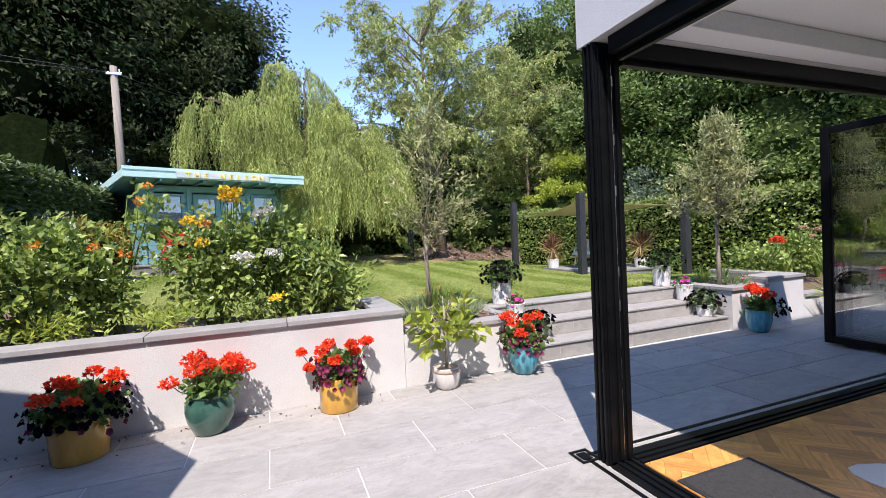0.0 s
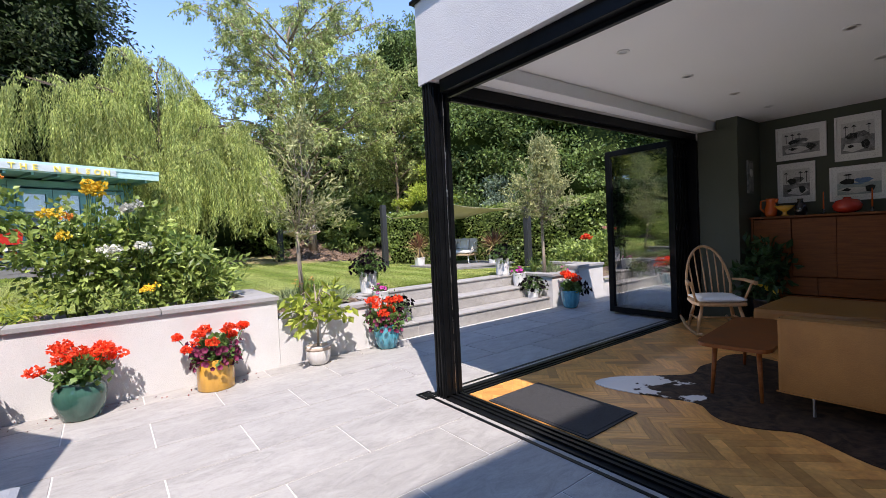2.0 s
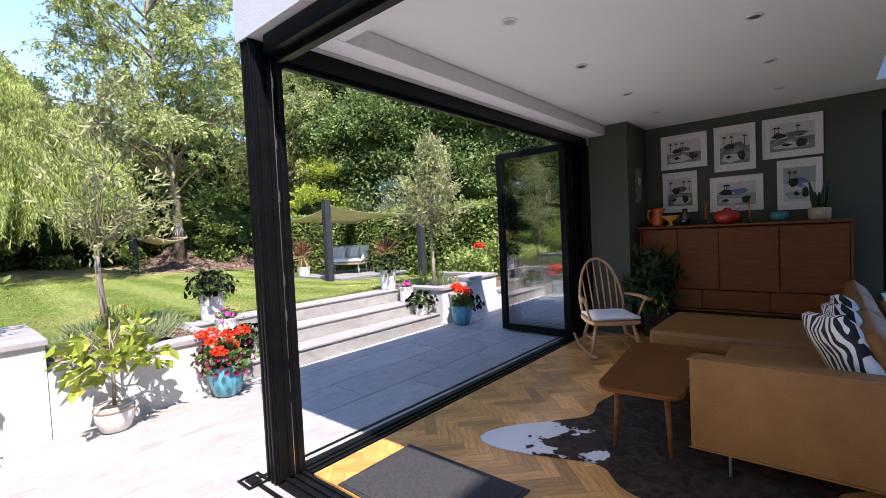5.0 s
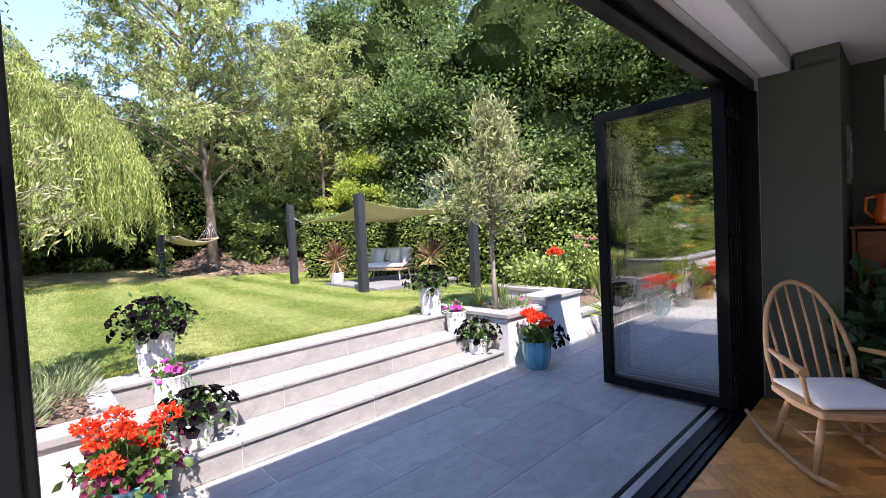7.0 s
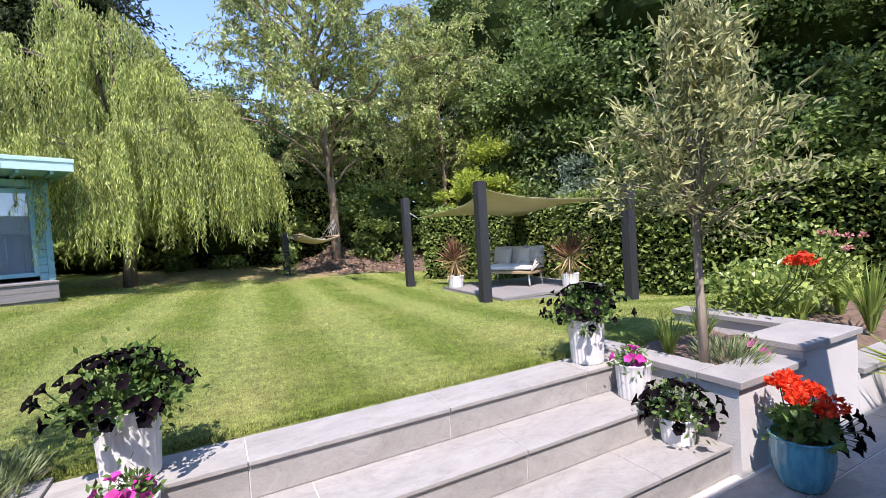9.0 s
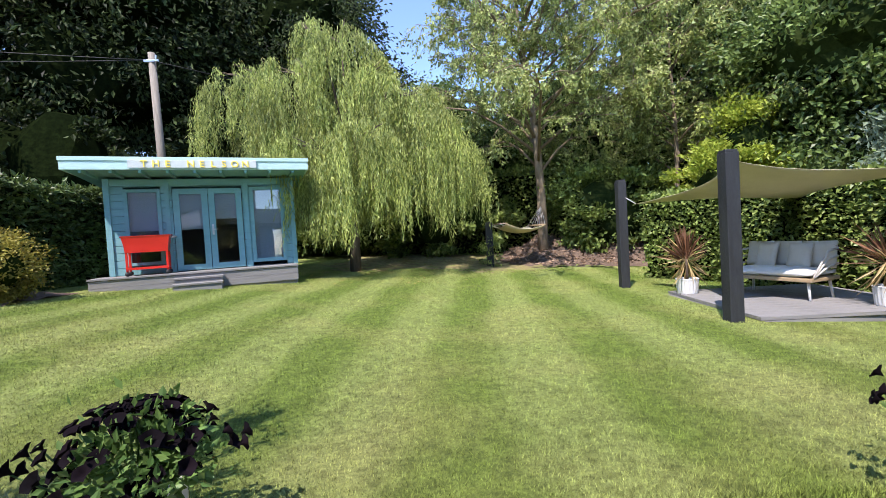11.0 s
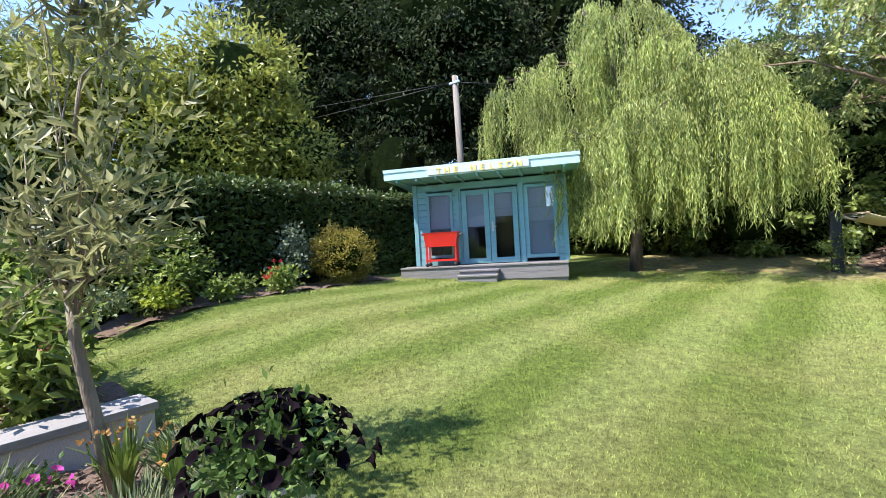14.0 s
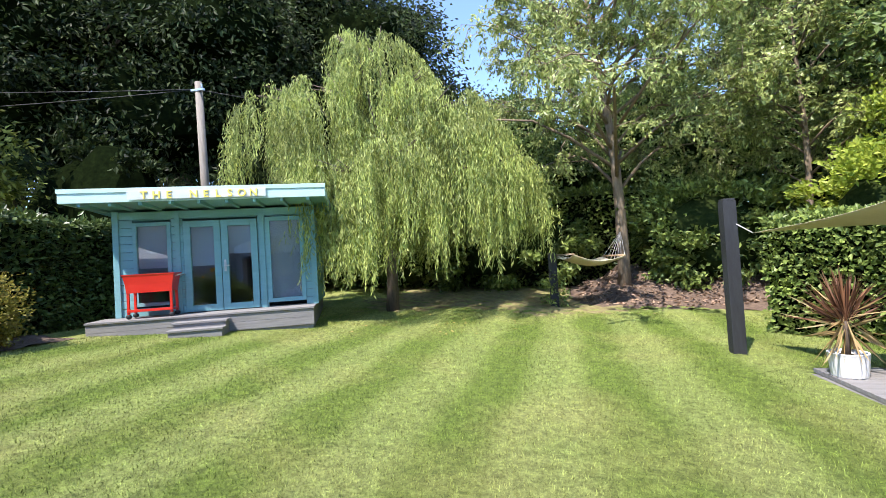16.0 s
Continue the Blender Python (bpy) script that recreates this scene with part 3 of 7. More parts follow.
structure(part("trim_parapet_cap", boxes((HX - 0.05, -4.29, TOP, HX + 0.24, HY + 0.05, TOP + 0.025), (HX + 0.24, HY - 0.24, TOP, BX_ + 0.4, HY + 0.05, TOP + 0.025), bevel=0.004), BLACK_ALU), "dark metal parapet capping", "capping")
structure(part("wall_front", boxes((FX + 0.42, HY - 0.4, -0.05, BX_ + 0.4, HY - 0.003, 2.334)), RENDER), "white rendered house wall", "wall")
# inner green linings
structure(part("wall_nib", boxes((FX + 0.395, HY - 0.64, 0.0, FX + 0.417, HY - 0.2, 2.333), (FX + 0.417, HY - 0.64, 0.0, BX_, HY - 0.405, CEIL)), GREEN_WALL), "olive green painted wall nib", "wall")
WY0, WY1, WZ0, WZ1 = -3.0, -0.8, 0.52, 2.26
structure(part("wall_east", boxes((BX_, -4.29, -0.05, BX_ + 0.3, WY0, CEIL), (BX_, WY1, -0.05, BX_ + 0.3, HY - 0.41, CEIL), (BX_, WY0, -0.05, BX_ + 0.3, WY1, WZ0), (BX_, WY0, WZ1, BX_ + 0.3, WY1, CEIL)), GREEN_WALL), "olive green painted wall", "wall")
structure(part("wall_south", boxes((HX, -4.29, -0.05, BX_, -4.1, CEIL)), GREEN_WALL), "plain green room wall", "wall")
structure(part("wall_west", boxes((HX, -4.1, -0.05, HX + 0.2, -2.35, 2.334)), RENDER), "white rendered house wall", "wall")
# the two storey house behind the walker, which shades the near terrace
structure(part("wall_main_house", boxes((-4.5, -9.0, -0.05, 6.2, -4.3, 9.2)), RENDER), "white rendered two storey house wall", "wall")
# soffit beam over the front opening
structure(part("trim_beam", boxes((HX + 0.22, HY - 0.38, 2.335, BX_, HY - 0.222, CEIL - 0.002), (HX + 0.222, -2.3, 2.335, HX + 0.38, HY - 0.382, CEIL - 0.002), bevel=0.006), PLASTER), "white boxed beam above the sliding doors", "beam")

# black aluminium door frames round the open corner
frame1 = structure(new("door_frame"), "black aluminium corner door frame with tracks", "door frame")
bm = bmesh.new()
bx(bm, HX, HY - 0.1, 0.0, HX + 0.168, HY, 2.334, 0.004)
for k in range(3):
    bx(bm, HX + 0.012 + 0.055 * k, HY - 0.112, 0.02, HX + 0.04 + 0.055 * k, HY - 0.1, 2.3, 0.003)
    bx(bm, HX - 0.012, HY - 0.095 + 0.034 * k, 0.0, HX, HY - 0.078 + 0.034 * k, 2.334, 0.003)
part("corner_post", bm, BLACK_ALU, frame1)
bm = boxes((HX + 0.166, HY - 0.17, 2.245, FX + 0.42, HY - 0.02, 2.334), (HX + 0.03, -2.35, 2.245, HX + 0.18, HY - 0.17, 2.334), (HX + 0.166, HY - 0.13, 2.215, FX + 0.42, HY - 0.1, 2.245), (HX + 0.09, -2.35, 2.215, HX + 0.12, HY - 0.17, 2.245), bevel=0.003)
part("head_track", bm, BLACK_ALU, frame1)
rows = []
for k in range(3):
    rows.append((HX + 0.166, HY - 0.17 + 0.045 * k, 0.0, FX + 0.42, HY - 0.15 + 0.045 * k, 0.02))
    rows.append((HX + 0.04 + 0.045 * k, -2.35, 0.0, HX + 0.06 + 0.045 * k, HY - 0.113, 0.02))
rows += [(HX + 0.17, HY - 0.18, -0.03, FX + 0.42, HY - 0.004, 0.008), (HX - 0.003, -2.35, -0.03, HX + 0.16, HY - 0.113, 0.008)]
part("sill_track", boxes(*rows), BLACK_ALU, frame1)
part("jamb", box(FX + 0.36, HY - 0.19, 0.022, FX + 0.42, HY - 0.01, 2.245, 0.003), BLACK_ALU, frame1)
part("lock_strip", box(HX + 0.097, HY - 0.1045, 0.02, HX + 0.103, HY - 0.1005, 2.3), STEEL, frame1, "narrow steel lock strip")
for z in (0.42, 0.6, 0.86, 1.05, 1.5, 1.78, 2.1):
    part("keep", boxes((HX + 0.093, HY - 0.109, z, HX + 0.107, HY - 0.1048, z + 0.055), (HX + 0.096, HY - 0.112, z + 0.02, HX + 0.104, HY - 0.1092, z + 0.034), bevel=0.001), STEEL if z > 0.8 else BLACK_ALU, frame1, "small lock keep")


def one_pane(x, y0, z0, y1, z1):
    """A sealed glass unit, its faces taken as one."""
    bm = bmesh.new()
    bm.faces.new([bm.verts.new(q) for q in ((x, y0, z0), (x, y1, z0), (x, y1, z1), (x, y0, z1))])
    return bm


# folded door leaves, swung square to the front
def door_leaf(x, y0, y1, label, lean=0.0):
    m = pose(x, y0, 0.03, 0, 0, lean)
    root = thing("folding_door", m, label, "glass door", "folded door leaves")
    w, h, s = y1 - y0, 2.21, 0.075
    part("frame", boxes((0, 0, 0, 0.05, s, h), (0, w - s, 0, 0.05, w, h), (0, s, 0, 0.05, w - s, s), (0, s, h - s, 0.05, w - s, h), bevel=0.004), BLACK_ALU, root)
    p = part("pane", one_pane(0.026, s, s, w - s, h - s), DOOR_GLASS, root)
    p.visible_shadow = False
    part("gasket", boxes((0.012, s, s, 0.038, s + 0.008, h - s), (0.012, w - s - 0.008, s, 0.038, w - s, h - s)), BLACK_ALU, root)
    for z in (0.15, 1.1, 2.0):
        part("hinge", lathe([(0.011, z), (0.011, z + 0.09)], 10), BLACK_ALU, root).location = (0.025, -0.008, 0)
    return root


door_leaf(FX - 0.05, HY - 0.1, HY + 0.83, "open black framed glass folding door leaf", 0)
for k in range(1, 5):
    door_leaf(FX - 0.05 + 0.075 * k, HY - 0.1, HY + 0.83, "black framed glass door leaf folded against the others", 0)

win = structure(new("window_1"), "wide black framed window onto the hedge", "window")
part("window_frame", boxes((BX_ + 0.1, WY0, WZ0, BX_ + 0.17, WY0 + 0.06, WZ1), (BX_ + 0.1, WY1 - 0.06, WZ0, BX_ + 0.17, WY1, WZ1), (BX_ + 0.1, WY0 + 0.06, WZ0, BX_ + 0.17, WY1 - 0.06, WZ0 + 0.06), (BX_ + 0.1, WY0 + 0.06, WZ1 - 0.06, BX_ + 0.17, WY1 - 0.06, WZ1), bevel=0.003), BLACK_ALU, win)
wp = part("pane", box(BX_ + 0.13, WY0 + 0.06, WZ0 + 0.06, BX_ + 0.14, WY1 - 0.06, WZ1 - 0.06), GLASS, win)
wp.visible_shadow = False
part("window_sill", box(BX_ - 0.25, WY0 - 0.05, WZ0 - 0.05, BX_ + 0.1, WY1 + 0.02, WZ0 - 0.004, 0.004), PLASTER, win, "white window board")


# ---- trees and hedges ----
def tree(name, x, y, label, trunk, limbs, blobs, clumps, leaves, spread, leaf, material, bark=BARK, core=None, shell=0.6, droop=0.0, z=None):
    """trunk: (height, base radius, lean x, lean y); limbs: how many; crown from blobs relative to the foot."""
    gz = float(lawn_z(x, y)) if z is None else z
    root = thing(name, pose(x, y, gz - 0.03), label, "tree")
    h, r, lx, ly = trunk
    pts = [(0, 0, 0), (lx * 0.3, ly * 0.3, h * 0.35), (lx * 0.7, ly * 0.7, h * 0.7), (lx, ly, h)]
    bm = tube(pts, [r * 1.3, r, r * 0.8, r * 0.5], 10)
    rnd = random.Random(int(x * 31 + y * 17) & 1023)
    for k in range(limbs):
        b = rnd.choice(blobs)
        t = rnd.uniform(0.4, 1.0)
        s = Vector((lx * t, ly * t, h * t))
        e = Vector((b[0] + rnd.uniform(-0.6, 0.6) * b[3], b[1] + rnd.uniform(-0.6, 0.6) * b[4], b[2] + rnd.uniform(-0.3, 0.7) * b[5]))
        mid = s.lerp(e, 0.5) + Vector((rnd.uniform(-0.1, 0.1), rnd.uniform(-0.1, 0.1), 0.12)) * (e - s).length
        tube([s, mid, e], [r * 0.42, r * 0.25, r * 0.08], 6, bm)
    part("trunk", bm, bark, root)
    at, way = clumped(blobs, clumps, leaves, spread, shell)
    if droop:
        way[:, 2] -= droop
    leaf_mesh("crown", at, way, leaf[0], leaf[1], material, root, up=facing(way))
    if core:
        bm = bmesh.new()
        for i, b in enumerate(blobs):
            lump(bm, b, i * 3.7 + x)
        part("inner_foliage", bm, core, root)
    return root


# Cores for crowns and hedges: the shade deep inside is put into their colour.
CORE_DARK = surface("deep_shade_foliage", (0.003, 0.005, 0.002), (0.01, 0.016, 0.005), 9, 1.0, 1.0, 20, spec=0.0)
CORE_GREEN = surface("inner_shade_green", (0.012, 0.02, 0.006), (0.035, 0.05, 0.015), 9, 1.0, 1.0, 20, spec=0.0)


def willow(x, y):
    """Weeping willow: domes of branches from which leafy strands hang."""
    gz = float(lawn_z(x, y))
    root = thing("willow_tree", pose(x, y, gz - 0.03), "weeping willow with pale green hanging strands", "tree")
    bm = tube([(0, 0, 0), (0.05, 0, 1.2), (-0.05, 0.1, 2.6), (0, 0.2, 4.6)], [0.14, 0.1, 0.08, 0.03], 10)
    # domes: centre x, y, top z, radius, lowest tip z
    domes = [(0.0, 0.2, 5.95, 1.05, 1.0), (-0.75, 0.0, 6.0, 0.32, 4.2), (-2.35, -0.2, 4.95, 0.85, 2.5), (-1.3, -0.2, 5.05, 0.9, 0.9), (1.6, -0.2, 4.35, 1.1, 0.65), (2.55, 0.1, 3.1, 0.6, 0.9), (0.5, -1.0, 3.3, 1.05, 0.5), (-0.75, -0.9, 3.1, 0.85, 0.6), (0.8, 0.9, 4.6, 1.1, 0.8), (-0.8, 1.1, 4.3, 1.1, 0.9), (0.75, 0.0, 5.0, 0.6, 1.5)]
    at, way = [], []
    rnd = np.random.default_rng(5)
    for dx, dy, top, rad, low in domes:
        for k in range(7):
            a = rnd.uniform(0, 2 * math.pi)
            tube([(0, 0.1, top * 0.5), (dx * 0.6, dy * 0.6, top * 0.92), (dx + rad * 0.5 * math.cos(a), dy + rad * 0.5 * math.sin(a), top - 0.1)], [0.035, 0.022, 0.006], 5, bm)
        # curtains: strands gathered in bundles, with gaps between them
        for bundle in range(int(16 * rad * rad) + 7):
            ba, bq = rnd.uniform(0, 2 * math.pi), math.sqrt(rnd.uniform(0.05, 1))
            bottom = low + abs(rnd.normal()) * 0.5 + (1.2 * rnd.random() if bq < 0.6 else 0)
            start = rnd.uniform(0.0, 0.35) if bq > 0.7 else 0.0
            for k in range(14):
                a = ba + rnd.normal() * 0.16 / max(rad, 0.4)
                q = min(1.05, max(0.05, bq + rnd.normal() * 0.09 / max(rad, 0.4)))
                sx, sy = dx + rad * q * math.cos(a), dy + rad * q * math.sin(a)
                sz = top - 0.95 * rad * q ** 2.0 + rnd.normal() * 0.06 - start
                length = max(0.4, (sz - bottom) * rnd.uniform(0.55, 1.02))
                n = int(length * 35)
                t = np.linspace(0, 1, n)
                out = 0.34 * rnd.uniform(0.3, 1.2)
                px = sx + out * np.cos(a) * np.sqrt(t) + 0.05 * np.sin(t * 5 + a)
                py = sy + out * np.sin(a) * np.sqrt(t) + 0.05 * np.cos(t * 4 + a)
                pz = sz + 0.16 * np.sin(np.minimum(t * 8, math.pi)) - length * t
                at.append(np.stack([px, py, pz], -1) + rnd.normal(size=(n, 3)) * 0.014)
                w = rnd.normal(size=(n, 3)) * 0.36
                w[:, 2] -= 1
                way.append(w)
    part("trunk", bm, BARK, root)
    leaf_mesh("crown", np.concatenate(at), np.concatenate(way), 0.11, 0.018, L_WILLOW, root)
    return root


willow(0.93, 13.9)

# the light tree that carries the hammock
def airy_tree(name, x, y, label, trunk, limbs, reach, low, high, leaf, material, seed, per=20):
    """An open crown: limbs fork into boughs and hanging twigs, with leaves in rows along the twigs."""
    gz = float(lawn_z(x, y))
    root = thing(name, pose(x, y, gz - 0.03), label, "tree")
    rnd = random.Random(seed)
    h, r, lx, ly = trunk

    def stem(t):
        return Vector((lx * t + 0.12 * math.sin(t * 5), ly * t + 0.08 * math.cos(t * 4) - 0.08, h * t))

    bm = tube([stem(k / 8) for k in range(9)], [r * (1.25 - 0.13 * k) for k in range(9)], 10)
    boughs = bmesh.new()
    at, way = [], []
    for k in range(limbs):
        t = (low + (h * 0.98 - low) * (k + rnd.random()) / limbs) / h
        az = k * 2.4 + rnd.uniform(-0.4, 0.4)
        s = stem(t)
        out = reach * (1.0 - 0.5 * t) * rnd.uniform(0.65, 1.1)
        e = s + Vector((out * math.cos(az), out * math.sin(az), (high - h) * 0.55 * t + rnd.uniform(0.1, 0.35) * out))
        mid = s.lerp(e, 0.5) + Vector((rnd.uniform(-0.15, 0.15), rnd.uniform(-0.15, 0.15), 0.14)) * out
        tube([s, s.lerp(mid, 0.55) + Vector((0, 0, 0.03 * out)), mid, e], [r * 0.34, r * 0.28, r * 0.2, r * 0.06], 6, bm)
        for j in range(7):
            q = 0.25 + 0.75 * (j + rnd.random()) / 7
            p = s.lerp(mid, q * 2) if q < 0.5 else mid.lerp(e, q * 2 - 1)
            d = Vector((rnd.gauss(0, 1), rnd.gauss(0, 1), rnd.gauss(0.25, 0.6))).normalized()
            tip = p + (d + (e - s).normalized() * 0.6) * rnd.uniform(0.45, 1.0) * (0.55 + 0.12 * out)
            tube([p, p.lerp(tip, 0.5) + Vector((0, 0, 0.08)), tip], [r * 0.14, r * 0.09, r * 0.03], 4, boughs)
            for i in range(6):
                f = rnd.uniform(0.3, 1.05)
                b0 = p.lerp(tip, f)
                run = Vector((rnd.gauss(0, 0.7), rnd.gauss(0, 0.7), rnd.uniform(-1.3, 0.15)))
                run.normalize()
                ln = rnd.uniform(0.3, 0.75)
                b1 = b0 + run * ln
                tube([b0, b0.lerp(b1, 0.5) + Vector((0, 0, 0.05)), b1], [0.007, 0.005, 0.002], 3, boughs)
                tt = RNG.random((per, 1))
                at.append(np.array(b0) + np.array(b1 - b0) * tt + RNG.normal(size=(per, 3)) * 0.035)
                w = np.array(run) * 0.7 + RNG.normal(size=(per, 3)) * 0.6
                w[:, 2] -= 0.35
                way.append(w)
    part("trunk", bm, TAN_BARK, root)
    tagged(part("twig_mass", boughs, TAN_BARK, root), kind="stuff")
    way = np.concatenate(way)
    leaf_mesh("crown", np.concatenate(at), way, leaf[0], leaf[1], material, root, up=facing(way, 0.3, 0.8))
    return root


airy_tree("cherry_tree", 5.9, 16.0, "airy light green garden tree with a leaning trunk", (8.6, 0.125, -0.35, 0.3), 46, 5.0, 2.5, 10.8, (0.105, 0.05), L_CHERRY, 8, 30)
airy_tree("slender_tree", 9.4, 15.6, "slender light green tree beside the leaf litter bank", (7.2, 0.07, 0.2, 0.1), 26, 3.0, 2.2, 8.6, (0.11, 0.052), L_CHERRY, 3, 30)

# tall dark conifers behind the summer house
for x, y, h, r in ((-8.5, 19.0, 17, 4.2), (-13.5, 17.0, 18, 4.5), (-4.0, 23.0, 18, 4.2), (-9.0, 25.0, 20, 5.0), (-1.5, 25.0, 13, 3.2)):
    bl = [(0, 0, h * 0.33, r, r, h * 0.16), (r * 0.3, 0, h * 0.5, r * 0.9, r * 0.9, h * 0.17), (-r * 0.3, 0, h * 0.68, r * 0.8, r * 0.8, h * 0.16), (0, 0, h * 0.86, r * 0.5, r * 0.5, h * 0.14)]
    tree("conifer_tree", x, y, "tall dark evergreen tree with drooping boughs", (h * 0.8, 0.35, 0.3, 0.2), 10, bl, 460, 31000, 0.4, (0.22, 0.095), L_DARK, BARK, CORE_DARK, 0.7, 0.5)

tree("blue_conifer", -28.0, 9.5, "distant blue-grey conifer against the sky", (12.5, 0.25, 0.2, 0.1), 8, [(0, 0, 7.5, 2.6, 2.6, 2.2), (0, 0, 10.5, 2.0, 2.0, 2.0), (0, 0, 13.0, 1.0, 1.0, 1.5)], 240, 12000, 0.4, (0.24, 0.06), L_BLUE, BARK, None, 0.2, 0.2)

# dark broadleaf woodland beyond the hedge
for x, y, h, r in ((14.0, 21.0, 13, 3.6), (15.0, 16.5, 13, 4.2), (16.0, 10.5, 12, 4.0), (19.0, 5.0, 12, 4.4), (8.5, 22.5, 7.5, 3.2), (3.0, 23.0, 7, 3.2), (13.0, 13.0, 8, 2.8), (18.0, 8.0, 10, 3.2)):
    bl = [(0, 0, h * 0.3, r, r, h * 0.24), (r * 0.4, -r * 0.3, h * 0.55, r * 0.85, r * 0.85, h * 0.22), (-r * 0.45, 0, h * 0.62, r * 0.75, r * 0.75, h * 0.2), (0, 0, h * 0.82, r * 0.7, r * 0.7, h * 0.18)]
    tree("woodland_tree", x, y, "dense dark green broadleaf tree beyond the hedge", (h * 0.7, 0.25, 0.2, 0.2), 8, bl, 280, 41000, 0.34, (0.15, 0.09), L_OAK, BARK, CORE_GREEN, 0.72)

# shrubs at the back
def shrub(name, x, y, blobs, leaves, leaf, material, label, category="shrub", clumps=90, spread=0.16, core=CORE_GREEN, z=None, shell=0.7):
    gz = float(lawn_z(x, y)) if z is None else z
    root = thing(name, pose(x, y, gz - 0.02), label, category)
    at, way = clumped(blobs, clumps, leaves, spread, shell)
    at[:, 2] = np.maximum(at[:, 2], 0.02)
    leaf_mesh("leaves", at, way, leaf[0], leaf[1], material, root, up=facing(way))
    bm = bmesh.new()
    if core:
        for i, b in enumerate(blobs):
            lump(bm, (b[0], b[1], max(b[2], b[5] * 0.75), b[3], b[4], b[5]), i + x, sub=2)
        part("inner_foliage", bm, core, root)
    else:
        for i, b in enumerate(blobs):
            tube([(b[0] * 0.1, b[1] * 0.1, 0), (b[0] * 0.6, b[1] * 0.6, b[2] * 0.5), (b[0], b[1], b[2] + b[5] * 0.4)], [0.014, 0.01, 0.004], 6, bm)
        part("stems", bm, BARK, root)
    return root


shrub("lime_shrub", 9.8, 13.6, [(0, 0, 1.6, 1.3, 1.2, 1.6), (0.3, 0, 3.0, 0.8, 0.8, 0.9)], 17000, (0.11, 0.066), L_LIME, "bright yellow-green shrub behind the hedge")
shrub("blue_green_shrub", 11.6, 12.0, [(0, 0, 1.5, 1.3, 1.3, 1.5), (0.4, -0.6, 2.2, 1.0, 1.0, 0.9)], 9000, (0.13, 0.06), L_BLUE, "soft blue-green shrub behind the hedge")
shrub("back_shrub", 8.2, 16.5, [(0, 0, 1.4, 2.2, 1.0, 1.6)], 13000, (0.14, 0.085), L_HEDGE, "dark green shrub under the trees", core=CORE_GREEN)
shrub("back_shrub", 2.8, 17.5, [(0, 0, 1.5, 2.6, 1.0, 1.7), (-3, 0, 1.3, 2.4, 1.0, 1.6)], 13000, (0.17, 0.1), L_HEDGE, "dark green shrub under the trees", core=CORE_GREEN)
shrub("rhododendron_tree", -10.0, 9.6, [(0, 0, 3.2, 2.3, 2.3, 2.2), (-0.8, -1.4, 5.0, 1.8, 1.8, 1.5), (0.9, 1.2, 5.6, 1.6, 1.6, 1.5), (-2.4, -3.0, 3.8, 2.1, 2.1, 2.0), (-1.6, -4.6, 4.6, 1.7, 1.7, 1.5), (1.2, 2.6, 3.6, 1.5, 1.5, 1.6)], 52000, (0.2, 0.085), L_RHODO, "olive-green rounded tree behind the hedge", "tree", 520, 0.3, shell=0.68)


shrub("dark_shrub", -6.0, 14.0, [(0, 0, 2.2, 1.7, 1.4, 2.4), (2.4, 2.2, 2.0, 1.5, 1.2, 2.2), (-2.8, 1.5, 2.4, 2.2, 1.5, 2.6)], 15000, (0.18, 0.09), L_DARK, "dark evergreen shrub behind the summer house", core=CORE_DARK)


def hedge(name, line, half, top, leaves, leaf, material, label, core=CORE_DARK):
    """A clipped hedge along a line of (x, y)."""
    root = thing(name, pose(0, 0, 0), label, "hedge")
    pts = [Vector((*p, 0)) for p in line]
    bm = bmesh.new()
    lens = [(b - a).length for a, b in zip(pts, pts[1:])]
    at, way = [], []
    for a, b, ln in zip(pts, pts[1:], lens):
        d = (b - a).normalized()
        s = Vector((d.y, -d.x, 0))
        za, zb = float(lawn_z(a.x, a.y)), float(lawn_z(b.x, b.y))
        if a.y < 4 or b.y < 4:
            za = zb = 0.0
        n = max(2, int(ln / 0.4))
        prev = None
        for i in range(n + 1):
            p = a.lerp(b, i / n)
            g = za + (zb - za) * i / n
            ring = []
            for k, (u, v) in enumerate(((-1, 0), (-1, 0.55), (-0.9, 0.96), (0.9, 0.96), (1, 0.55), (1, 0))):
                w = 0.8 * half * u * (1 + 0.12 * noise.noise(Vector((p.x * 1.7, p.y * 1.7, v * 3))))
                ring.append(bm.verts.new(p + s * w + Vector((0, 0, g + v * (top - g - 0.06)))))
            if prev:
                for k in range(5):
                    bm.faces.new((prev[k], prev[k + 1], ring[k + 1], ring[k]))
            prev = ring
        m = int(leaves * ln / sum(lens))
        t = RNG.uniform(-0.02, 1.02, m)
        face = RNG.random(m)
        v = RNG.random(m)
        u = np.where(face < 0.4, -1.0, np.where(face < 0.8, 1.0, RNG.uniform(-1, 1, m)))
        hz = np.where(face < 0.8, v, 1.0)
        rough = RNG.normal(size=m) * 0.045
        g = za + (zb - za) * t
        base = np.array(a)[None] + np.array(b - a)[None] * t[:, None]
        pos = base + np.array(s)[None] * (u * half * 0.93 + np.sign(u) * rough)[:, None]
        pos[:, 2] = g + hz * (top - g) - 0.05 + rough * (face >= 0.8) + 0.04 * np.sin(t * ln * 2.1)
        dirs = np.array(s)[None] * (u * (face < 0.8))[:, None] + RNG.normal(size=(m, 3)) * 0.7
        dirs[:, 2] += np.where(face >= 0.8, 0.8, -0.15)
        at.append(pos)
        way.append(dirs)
    # dark core, coloured as the shade within the hedge
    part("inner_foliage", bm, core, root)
    way = np.concatenate(way)
